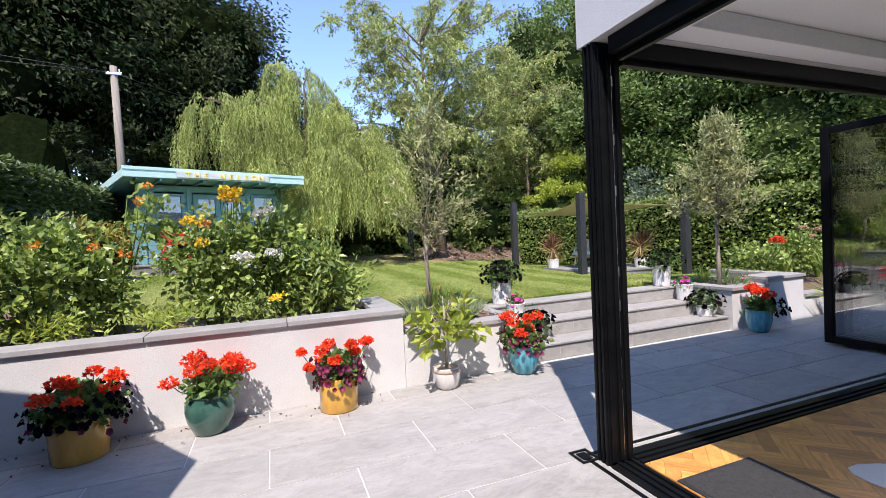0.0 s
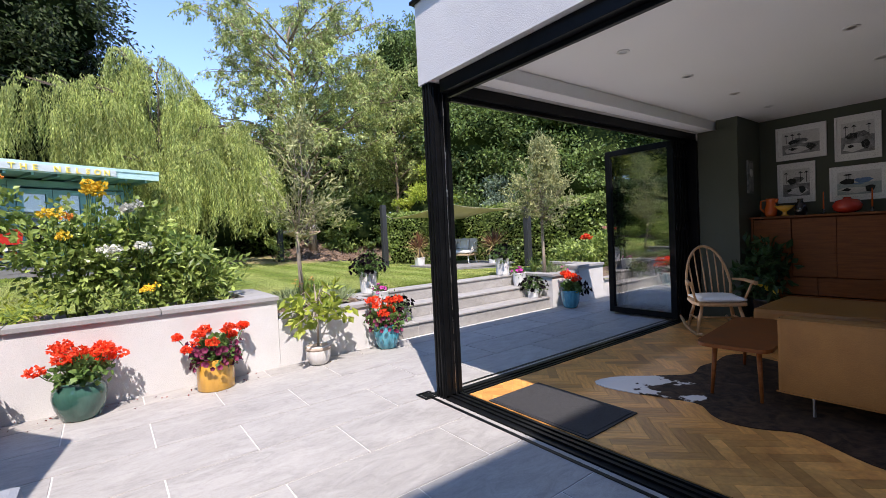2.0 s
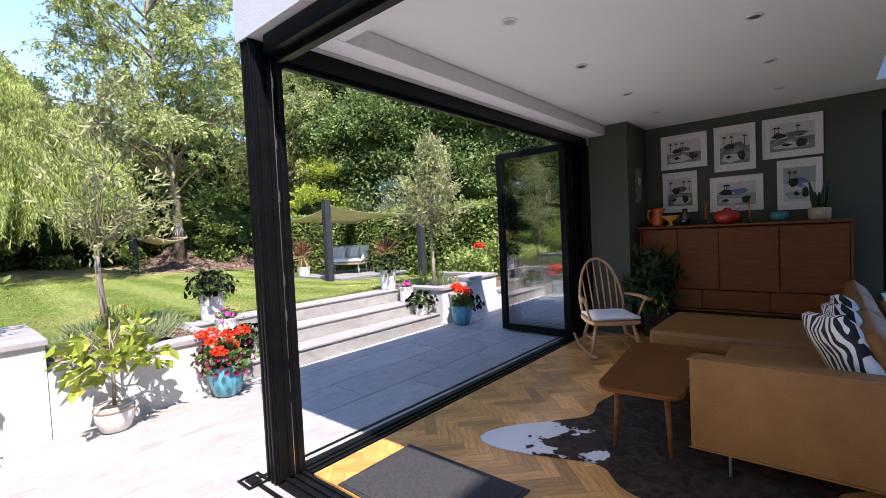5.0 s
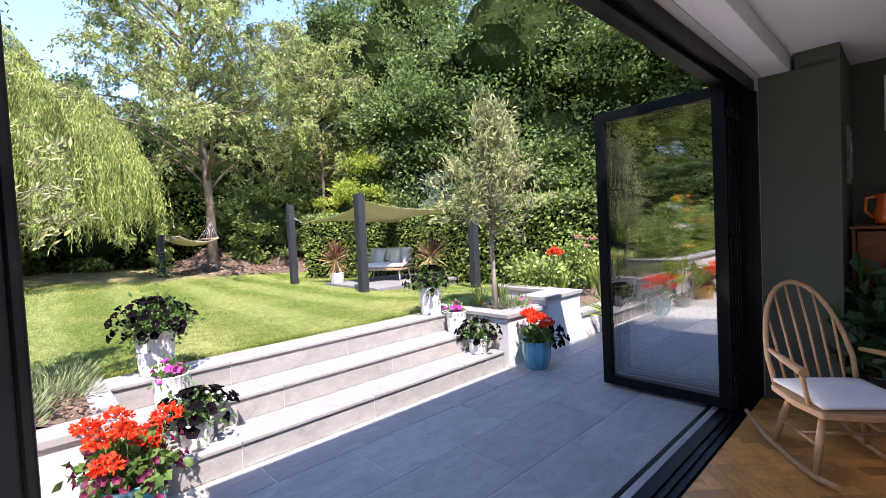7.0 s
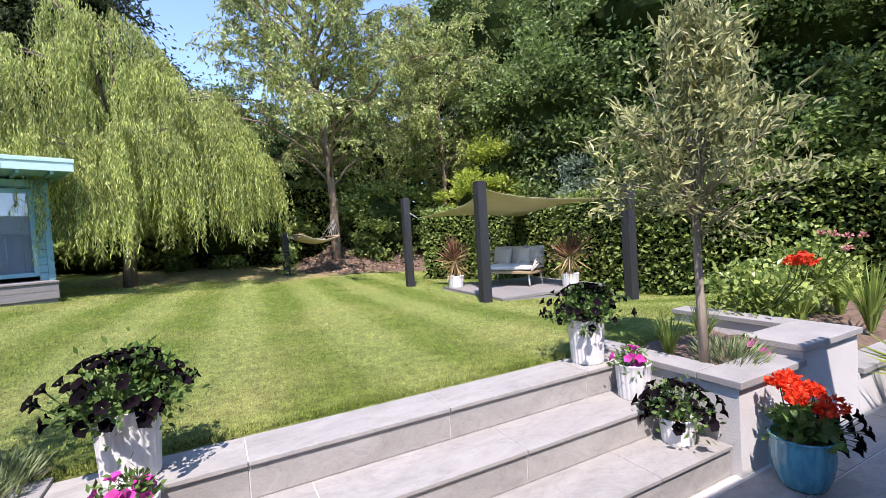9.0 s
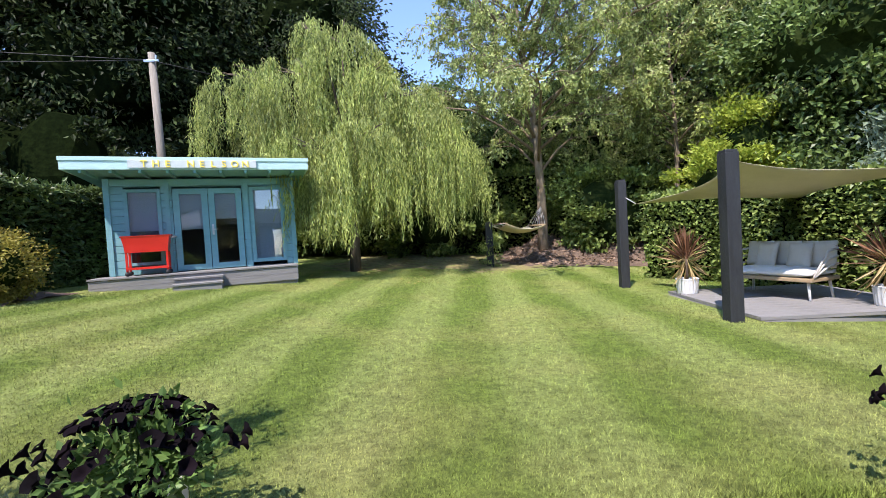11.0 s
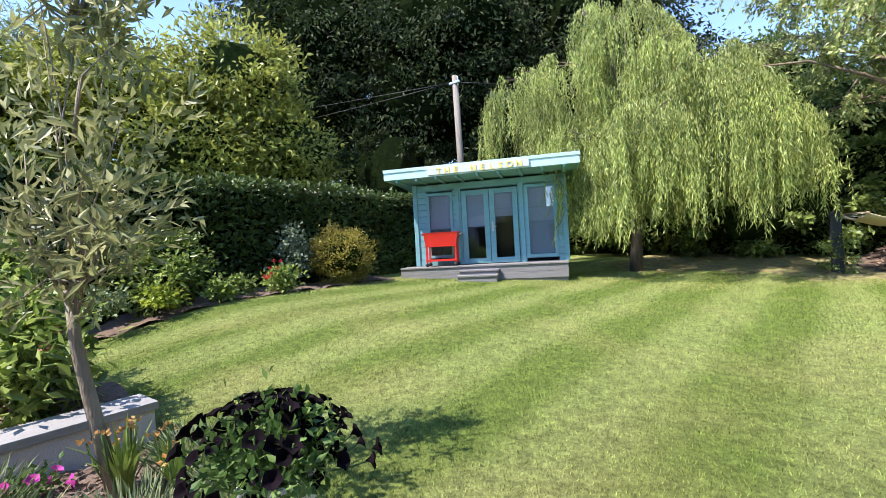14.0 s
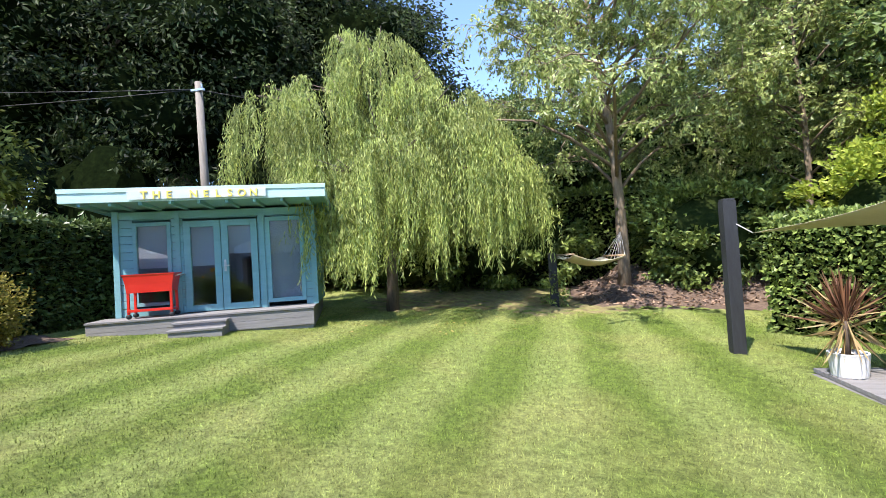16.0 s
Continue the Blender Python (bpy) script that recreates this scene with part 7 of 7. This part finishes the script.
BZ = 0.63
flowering("rose_bush", -2.05, 4.25, BZ, [(0, 0, 0.45, 0.5, 0.32, 0.5), (-0.3, 0, 0.72, 0.45, 0.32, 0.4), (0.2, 0, 0.7, 0.3, 0.25, 0.3)], 2600, [(P_ORANGE, 0.04, 26, [(-2.3, 4.1, 1.35), (-1.95, 4.2, 1.4)])], "loose rose bush with orange blooms in the raised bed")
flowering("rose_bush", -1.5, 4.3, BZ, [(-0.1, 0, 0.35, 0.3, 0.28, 0.38), (0.25, 0.0, 0.95, 0.16, 0.14, 0.26), (-0.22, 0, 0.65, 0.25, 0.22, 0.3)], 1300, [(P_ORANGE, 0.04, 26, [(-1.19, 4.25, 1.86), (-1.26, 4.2, 1.72), (-1.55, 4.1, 1.36), (-1.35, 4.1, 1.3)])], "tall orange rose bush in the raised bed")
flowering("rose_bush", -0.72, 4.28, BZ, [(0, 0, 0.42, 0.34, 0.26, 0.4), (0.1, 0, 0.75, 0.26, 0.2, 0.35), (-0.18, 0, 0.68, 0.28, 0.2, 0.26)], 2000, [(P_YELLOW, 0.05, 40, near((-0.57, 4.25, 1.78), 7, 0.07, 3) + [(-0.92, 4.2, 1.55), (-0.85, 4.22, 1.56), (-0.81, 4.15, 1.36)]), (P_ORANGE, 0.04, 30, [(-0.78, 4.2, 1.52)])], "yellow rose bush in bloom in the raised bed")
flowering("white_rose_bush", -0.22, 4.3, BZ, [(0, 0, 0.42, 0.34, 0.26, 0.42), (-0.05, 0, 0.75, 0.24, 0.2, 0.28)], 1900, [(P_WHITE, 0.045, 34, near((-0.32, 4.25, 1.61), 6, 0.06, 4) + near((-0.5, 4.15, 1.2), 4, 0.05, 5) + near((-0.25, 4.2, 1.24), 3, 0.06, 6)), (P_YELLOW, 0.03, 20, near((-0.25, 4.0, 0.88), 7, 0.06, 8))], "white flowering rose bush in the raised bed", material=L_ROSE)
flowering("hydrangea_bush", 0.25, 4.3, BZ, [(0, 0, 0.28, 0.34, 0.28, 0.32), (-0.1, 0, 0.5, 0.25, 0.22, 0.22)], 1200, [(P_ROSE, 0.035, 30, [(0.38, 4.5, 1.0), (0.15, 4.62, 1.05), (0.3, 4.66, 0.92)])], "broad leaved green shrub at the end of the raised bed", leaf=(0.1, 0.04))
for i, x in enumerate((-2.6, -1.15, -0.45, -1.8)):
    flowering("fern_clump", x, 4.02, BZ, [(0, 0, 0.14, 0.24, 0.1, 0.13)], 260, [], "low pale green ferny ground cover in the bed", leaf=(0.07, 0.018), material=L_LIME if i % 2 else L_ROSE, category="ground cover", canes=3)
flowering("rose_bush", -3.1, 4.3, BZ, [(0, 0, 0.55, 0.5, 0.35, 0.55)], 1500, [], "dense green rose bush in the raised bed")


def blades(name, x, y, z, n, length, width, spread, material, label, category, rise=1.0, flowers=None):
    """A clump of arching strap leaves, each in three joints."""
    root = thing(name, pose(x, y, z), label, category)
    a = RNG.uniform(0, 2 * math.pi, n)
    out = RNG.uniform(0.15, 1, n) * spread
    vs, fs = [], []
    for k in range(n):
        d = np.array([math.cos(a[k]), math.sin(a[k]), 0])
        s = np.array([-d[1], d[0], 0]) * width / 2
        ln = length * RNG.uniform(0.7, 1.15)
        b = len(vs)
        for t, w in ((0, 0.8), (0.35, 1.0), (0.7, 0.7), (1.0, 0.05)):
            p = d * (0.02 + out[k] * ln * t ** 1.6) + np.array([0, 0, ln * (t * rise - 0.55 * out[k] * t ** 2.6)])
            vs += [p - s * w, p + s * w]
        for j in range(3):
            fs.append((b + 2 * j, b + 2 * j + 1, b + 2 * j + 3, b + 2 * j + 2))
    ob = tagged(raw_mesh("foliage", np.array(vs), np.array(fs), material), kind="stuff")
    ob.parent = root
    if flowers:
        mat, rad, petals, places = flowers
        flower_heads("flower_head", places, rad, petals, rad * 0.9, mat, root)
        stems(root, places, 0.0, 0.004)
    return root


P_FADED = leafy("faded_orange_petals", (0.5, 0.25, 0.06), (0.75, 0.45, 0.16), 0.7, 0.3)
L_STRAP = leafy("strap_leaves", (0.14, 0.24, 0.04), (0.34, 0.42, 0.1), 0.45, 0.3)
blades("daylily_clump", 1.3, 4.38, 0.5, 40, 0.3, 0.02, 0.5, L_STRAP, "strap leaved clump with faded orange flowers", "flower clump", 1.0, (P_FADED, 0.022, 9, near((0, 0, 0.25), 7, 0.1, 12)))
blades("daylily_clump", 1.5, 4.5, 0.5, 30, 0.26, 0.02, 0.5, L_STRAP, "strap leaved clump with faded orange flowers", "flower clump", 1.0, (P_FADED, 0.022, 9, near((0, 0, 0.22), 5, 0.1, 13)))
for x, y, r in ((1.25, 4.68, 0.2), (1.65, 4.3, 0.22), (1.0, 3.98, 0.16), (1.45, 3.98, 0.18), (1.72, 4.6, 0.15)):
    root = thing("lavender_clump", pose(x, y, 0.5), "grey-green lavender clump in the low bed", "lavender", "lavender clumps")
    n = 420
    a, q = RNG.uniform(0, 6.28, n), np.sqrt(RNG.random(n)) * r
    d = np.stack([np.cos(a) * q * 2, np.sin(a) * q * 2, np.full(n, 0.35)], -1) + RNG.normal(size=(n, 3)) * 0.08
    leaf_mesh("foliage", np.stack([np.cos(a) * q, np.sin(a) * q, RNG.uniform(0, 0.1, n)], -1), d, 0.085, 0.009, L_LAV, root)
root = thing("magenta_petunia_clump", pose(0.98, 4.15, 0.5), "magenta petunias in the low bed", "flower clump")
petunias(root, 0.02, 0.12, 0.1, 7, P_PINK, 21, 0.05, 200)
root = thing("magenta_petunia_clump", pose(5.62, 3.98, 0.47), "magenta petunias beside the olive tree", "flower clump")
petunias(root, 0.02, 0.14, 0.1, 12, P_PINK, 22, 0.05, 260)
blades("crocosmia_clump", 4.98 + 0.25, 4.3, 0.47, 40, 0.32, 0.015, 0.6, L_STRAP, "yellowing strap leaved clump beside the olive tree", "flower clump")
blades("crocosmia_clump", 5.6, 4.3, 0.47, 40, 0.34, 0.015, 0.6, L_STRAP, "green strap leaved clump beside the olive tree", "flower clump")
root = thing("lavender_clump", pose(5.35, 3.98, 0.47), "grey-green lavender under the olive tree", "lavender", "lavender clumps")
n = 400
a, q = RNG.uniform(0, 6.28, n), np.sqrt(RNG.random(n)) * 0.18
leaf_mesh("foliage", np.stack([np.cos(a) * q, np.sin(a) * q, RNG.uniform(0, 0.1, n)], -1), np.stack([np.cos(a) * q * 2, np.sin(a) * q * 2, np.full(n, 0.3)], -1), 0.1, 0.008, L_LAV, root)
# border to the right of the steps
for x, y in ((6.9, 4.3), (7.4, 4.0), (7.9, 4.4)):
    blades("crocosmia_clump", x, y, 0.35, 80, 0.62, 0.018, 0.55, L_STRAP, "tall arching strap leaved clump in the border", "flower clump")
flowering("orange_rose_bush", 6.55, 4.45, 0.35, [(0, 0, 0.35, 0.35, 0.3, 0.35)], 1300, [(P_RED, 0.05, 60, near((6.5, 4.15, 1.06), 4, 0.07, 31))], "border bush with vivid orange-red heads")
flowering("pink_rose_bush", 7.7, 4.6, 0.4, [(0, 0, 0.4, 0.45, 0.35, 0.45)], 1500, [(P_ROSE, 0.035, 26, near((7.55, 4.3, 1.1), 5, 0.16, 32))], "pale pink rose bush in the border")
pw = pot("white_planter", 6.72, 3.4, 0, [(0.12, 0), (0.13, 0.01), (0.145, 0.2), (0.15, 0.26), (0.153, 0.265)], CREAM_POT, "white pot of bright green strap leaves")
n = 90
a, e = RNG.uniform(0, 6.28, n), RNG.uniform(0.1, 1.4, n)
d = np.stack([np.cos(a) * np.cos(e), np.sin(a) * np.cos(e), np.sin(e)], -1)
leaf_mesh("foliage", d * 0.04 + [0, 0, 0.24], d, 0.42, 0.02, L_LIME, pw)
# left border along the hedge
shrub("golden_box_bush", -3.15, 9.3, [(0, 0, 0.55, 0.56, 0.56, 0.56)], 6000, (0.05, 0.03), L_GOLD, "rounded golden box bush by the hedge", clumps=200, spread=0.07)
shrub("green_shrub", -3.45, 6.5, [(0, 0, 0.6, 0.45, 0.45, 0.45)], 2600, (0.07, 0.04), L_HEDGE, "rounded green shrub against the hedge", clumps=90, spread=0.09)
flowering("tall_shrub", -3.4, 8.4, 0.85, [(0, 0, 0.45, 0.28, 0.28, 0.45), (0, 0, 0.85, 0.22, 0.22, 0.25)], 1100, [], "tall grey-green shrub against the hedge", material=L_BLUE)
flowering("red_rose_bush", -2.95, 7.9, 0.85, [(0, 0, 0.22, 0.22, 0.22, 0.22)], 700, [(P_CRIMSON, 0.028, 30, near((-2.9, 7.85, 1.3), 5, 0.14, 41) + near((-2.8, 7.7, 1.12), 4, 0.1, 42))], "small red rose bush at the lawn edge")
for i, (x, y) in enumerate(((-2.9, 6.9), (-2.8, 6.1), (-3.2, 7.3), (-2.75, 5.5))):
    flowering("border_plant", x, y, 0.85, [(0, 0, 0.15, 0.2, 0.2, 0.18)], 420, [], "low leafy plant at the border edge", material=(L_ROSE, L_LIME, L_HEDGE, L_LAV)[i], category="border plant", canes=3)
shrub("laurel_bush", -3.35, 6.2, [(0, 0, 0.55, 0.5, 0.4, 0.5), (-0.6, 0.1, 0.6, 0.5, 0.4, 0.55)], 2600, (0.1, 0.045), L_ROSE, "leafy green bush beside the lawn", clumps=100, spread=0.1, core=None)

# ---- things on the terrace behind the walker ----
dayb = thing("outdoor_daybed", pose(-1.6, 0.95, 0), "grey cushioned outdoor day bed on the terrace", "outdoor seat")
part("frame", box(-0.75, -0.55, 0.08, 0.75, 0.55, 0.24, 0.01), BLACK_ALU, dayb)
part("cushion", box(-0.77, -0.57, 0.24, 0.77, 0.57, 0.37, 0.03), surface("blue_grey_fabric", (0.2, 0.22, 0.25), (0.26, 0.28, 0.31), 4, 0.9, 0.3, 220), dayb)
for x in (-0.7, 0.7):
    for y in (-0.5, 0.5):
        part("leg", box(x - 0.03, y - 0.03, 0, x + 0.03, y + 0.03, 0.08), BLACK_ALU, dayb)
par = thing("parasol", pose(-2.7, 1.45, 0), "large pale garden parasol on a pole", "parasol")
part("pole", tube([(0, 0, 0), (0, 0, 2.75)], 0.022, 12), STEEL, par)
part("base", lathe([(0.3, 0), (0.3, 0.05), (0.06, 0.09), (0.04, 0.2), (0.03, 0.2)], 28), BLACK_ALU, par)
bm = bmesh.new()
top = bm.verts.new((0, 0, 2.78))
rim = [bm.verts.new((1.28 * math.cos(a), 1.28 * math.sin(a), 2.28)) for a in (2 * math.pi * k / 8 + 0.2 for k in range(8))]
low = [bm.verts.new((v.co.x * 1.01, v.co.y * 1.01, 2.16)) for v in rim]
for k in range(8):
    bm.faces.new((top, rim[k], rim[(k + 1) % 8]))
    bm.faces.new((rim[k], low[k], low[(k + 1) % 8], rim[(k + 1) % 8]))
part("canopy", bm, surface("cream_canopy", (0.6, 0.58, 0.53), (0.68, 0.66, 0.6), 2, 0.9, 0.1, 200), par).modifiers.new("thick", "SOLIDIFY").thickness = 0.004
for k in range(8):
    a = 2 * math.pi * k / 8 + 0.2
    part("rib", tube([(0, 0, 2.74), (1.25 * math.cos(a), 1.25 * math.sin(a), 2.26)], 0.007, 5), STEEL, par)
dr = structure(new("drain_cover"), "square dark steel drain cover in the paving", "drain")
part("cover", boxes((1.3, 1.93, 0.004, 1.42, 1.945, 0.01), (1.3, 2.05, 0.004, 1.42, 2.065, 0.01), (1.3, 1.945, 0.004, 1.315, 2.05, 0.01), (1.405, 1.945, 0.004, 1.42, 2.05, 0.01), (1.33, 1.96, 0.004, 1.39, 2.035, 0.009)), BLACK_ALU, dr)

# ---- grass blades, thick near the steps ----
def grass_blades(n, far):
    """Blades that thin out and widen with the distance from the steps."""
    y = 4.66 + far * RNG.random(n) ** 1.9
    x = RNG.uniform(-2.8, 9.0, n)
    keep = ~((x > 6.34) & (x < 8.6) & (y > 7.85) & (y < 10.1)) & ~((x > 4.9) & (y < 5.0)) & ~((x < 0.8) & (y < 4.76))
    x, y = x[keep], y[keep]
    at = np.stack([x, y, lawn_z(x, y) - 0.003], -1)
    d = RNG.normal(size=(len(x), 3)) * 0.5
    d[:, 2] = 1
    d[:, 1] += 0.1 * np.sign(np.sin((x * 0.998 - y * 0.061) * 2 * math.pi / 1.12))
    return at, d, 0.02 + 0.0012 * (y - 4.66), 0.0026 + 0.0006 * (y - 4.66)


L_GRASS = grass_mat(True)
edge_x = RNG.uniform(0.85, 5.0, 7000)
edge_y = RNG.uniform(4.63, 4.7, 7000)
ga = grass_blades(370000, 9.5)
gb = (np.stack([edge_x, edge_y, lawn_z(edge_x, edge_y)], -1), RNG.normal(size=(7000, 3)) * 0.4 + [0, -0.2, 1], np.full(7000, 0.032), np.full(7000, 0.004))
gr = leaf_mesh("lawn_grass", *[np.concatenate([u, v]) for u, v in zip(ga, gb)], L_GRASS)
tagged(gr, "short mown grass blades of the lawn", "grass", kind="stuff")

# fallen leaves and bark chips
n = 900
x, y = RNG.uniform(0.85, 1.85, n), RNG.uniform(3.9, 4.7, n)
ch = leaf_mesh("bark_chips", np.stack([x, y, np.full(n, 0.515)], -1), RNG.normal(size=(n, 3)) * [1, 1, 0.25], 0.035, 0.02, leafy("bark_chip", (0.09, 0.06, 0.04), (0.3, 0.22, 0.16), 0.9, 0.0))
tagged(ch, "loose bark chips on the low bed", "bark chips", kind="stuff")
n = 70
x, y = RNG.uniform(-2.4, 0.6, n), WALL_Y - np.abs(RNG.normal(size=n)) * 0.18 - 0.02
pt = leaf_mesh("fallen_petals", np.stack([x, y, np.full(n, 0.012)], -1), RNG.normal(size=(n, 3)) * [1, 1, 0.1], 0.022, 0.016, leafy("dried_petals", (0.06, 0.02, 0.02), (0.3, 0.06, 0.04), 0.9, 0.0))
tagged(pt, "dried petals fallen along the wall foot", "petals", kind="stuff")
n = 3200
x, y = RNG.uniform(4.9, 12.4, n), RNG.uniform(14.9, 17.2, n)
near_bank = bpy.data.objects["bed_5"].data
bank = np.empty(len(near_bank.vertices) * 3)
near_bank.vertices.foreach_get("co", bank)
bank = bank.reshape(-1, 3)
z = np.array([bank[np.argmin((bank[:, 0] - u) ** 2 + (bank[:, 1] - v) ** 2), 2] for u, v in zip(x, y)])
lit = leaf_mesh("leaf_litter", np.stack([x, y, z + 0.02], -1), RNG.normal(size=(n, 3)) * [1, 1, 0.35], 0.11, 0.05, leafy("dry_litter", (0.1, 0.06, 0.035), (0.42, 0.29, 0.2), 0.9, 0.0))
tagged(lit, "dry brown leaves and twigs on the bank", "leaf litter", kind="stuff")
n = 160
x = RNG.uniform(-1.5, 3.5, n)
y = RNG.uniform(11.5, 15.5, n)
fl = leaf_mesh("fallen_willow_leaves", np.stack([x, y, lawn_z(x, y) + 0.012], -1), RNG.normal(size=(n, 3)) * [1, 1, 0.1], 0.06, 0.025, leafy("dry_leaf", (0.3, 0.22, 0.06), (0.45, 0.36, 0.12), 0.9, 0.0))
tagged(fl, "dry yellow leaves below the willow", "fallen leaves", kind="stuff")


# ---- paving: porcelain slabs in half bond ----
patio = structure(new("patio"), "pale grey porcelain slab terrace with light joints", "paving")
structure(part("patio_bed", boxes((-9, -6, -0.07, HX, WALL_Y, -0.004), (HX, HY - 0.01, -0.07, 10, WALL_Y + 0.06, -0.004)), GROUT), "pale pointing between the slabs", "paving")
SL, SW, GAP = 0.966, 0.483, 0.008
slab = {}


def lay(x0, x1, y0, y1, root):
    key = (round(x1 - x0, 3), round(y1 - y0, 3))
    if key not in slab:
        ob = part("slab", box(GAP / 2, GAP / 2, -0.02, x1 - x0 - GAP / 2, y1 - y0 - GAP / 2, 0.0, 0.002), TILE, root)
        slab[key] = ob.data
    else:
        ob = new("slab", slab[key])
        ob.parent = root
    ob.location = (x0, y0, 0)


for r in range(-9, 5):
    y0 = 2.473 + r * SW
    y1 = min(y0 + SW, WALL_Y)
    if y1 - y0 < 0.04:
        continue
    off = -0.352 if r % 2 == 0 else 0.13
    for k in range(-4, 8):
        a, b = off + k * SL, off + (k + 1) * SL
        if y0 < HY - 0.05 and b > HX - 0.005:
            b = HX - 0.005
        if y0 < HY - 0.05 < y1 and a > HX - 0.3:
            if a >= HX - 0.005:
                lay(a, off + (k + 1) * SL, HY + 0.0, y1, patio)
                continue
        if b - a > 0.05 and a < 8:
            lay(a, b, y0, y1, patio)
        full = off + (k + 1) * SL
        if b < full and y0 < HY < y1:
            lay(b, full, HY, y1, patio)
structure(part("drain_channel", boxes((HX - 0.07, -2.4, 0.001, HX - 0.045, HY + 0.07, 0.004), (HX - 0.045, HY + 0.045, 0.001, FX + 1, HY + 0.07, 0.004)), BLACK_ALU), "slim dark slot drain along the doors", "drain")

# ---- parquet: oak herringbone at forty-five degrees ----
floor = structure(new("floor"), "oak herringbone parquet floor", "parquet")
BW_, BL = 0.075, 0.3
blk = part("parquet_block", box(0.0006, 0.0006, 0, BL - 0.0006, BW_ - 0.0006, 0.018, 0.0008), OAK, floor)
blk_mesh = blk.data
blk.location = (2.6, 1.2, 0)
used = 0
rest_v, rest_f = [], []
turn = Matrix.Rotation(radians(45), 4, "Z")
spots = []
for i in range(-60, 60):
    for j in range(-30, 30):
        # the two arms of the bond
        bx0, by0 = i * BW_ + j * BL, i * BW_ - j * BL
        spots.append((bx0, by0, 0))
        spots.append((bx0 + BL, by0, 1))
X0, X1, Y0, Y1 = HX + 0.165, BX_ - 0.003, -4.08, HY - 0.185
base = Vector((3.6, -0.6, 0))
first = True
for sx, sy, arm in spots:
    m = Matrix.Translation(base) @ turn @ (Matrix.Translation((sx, sy, 0)) if arm == 0 else Matrix.Translation((sx + BW_, sy + BW_ - BL, 0)) @ Matrix.Rotation(radians(90), 4, "Z"))
    c = m @ Vector((BL / 2, BW_ / 2, 0))
    if not (X0 - 0.2 < c.x < X1 + 0.2 and Y0 - 0.2 < c.y < Y1 + 0.2):
        continue
    corners4 = [m @ Vector(p) for p in ((0.0006, 0.0006, 0), (BL - 0.0006, 0.0006, 0), (BL - 0.0006, BW_ - 0.0006, 0), (0.0006, BW_ - 0.0006, 0))]
    inside = all(X0 < p.x < X1 and Y0 < p.y < Y1 for p in corners4)
    if inside and used < 300 and c.x < 4.3 and c.y > 0.25:
        if first:
            ob, first = blk, False
        else:
            ob = new("parquet_block", blk_mesh)
            ob.parent = floor
        ob.matrix_basis = m
        used += 1
    else:
        poly = [(p.x, p.y) for p in corners4]
        for axis, edge, sign in ((0, X0, 1), (0, X1, -1), (1, Y0, 1), (1, Y1, -1)):
            cut = []
            for p, q in zip(poly, poly[1:] + poly[:1]):
                dp, dq = sign * (p[axis] - edge), sign * (q[axis] - edge)
                if dp >= 0:
                    cut.append(p)
                if dp * dq < 0:
                    s = dp / (dp - dq)
                    cut.append((p[0] + s * (q[0] - p[0]), p[1] + s * (q[1] - p[1])))
            poly = cut
            if len(poly) < 3:
                break
        if len(poly) < 3:
            continue
        b, n = len(rest_v), len(poly)
        rest_v += [(u, v, 0.0) for u, v in poly] + [(u, v, 0.018) for u, v in poly]
        rest_f.append(tuple(range(b + n, b + 2 * n)))
        rest_f += [(b + k, b + (k + 1) % n, b + n + (k + 1) % n, b + n + k) for k in range(n)]
me = bpy.data.meshes.new("parquet_rest")
me.from_pydata(rest_v, [], rest_f)
me.materials.append(OAK_REST)
rest = new("parquet_rest", me)
rest.parent = floor
tagged(rest, kind="stuff")
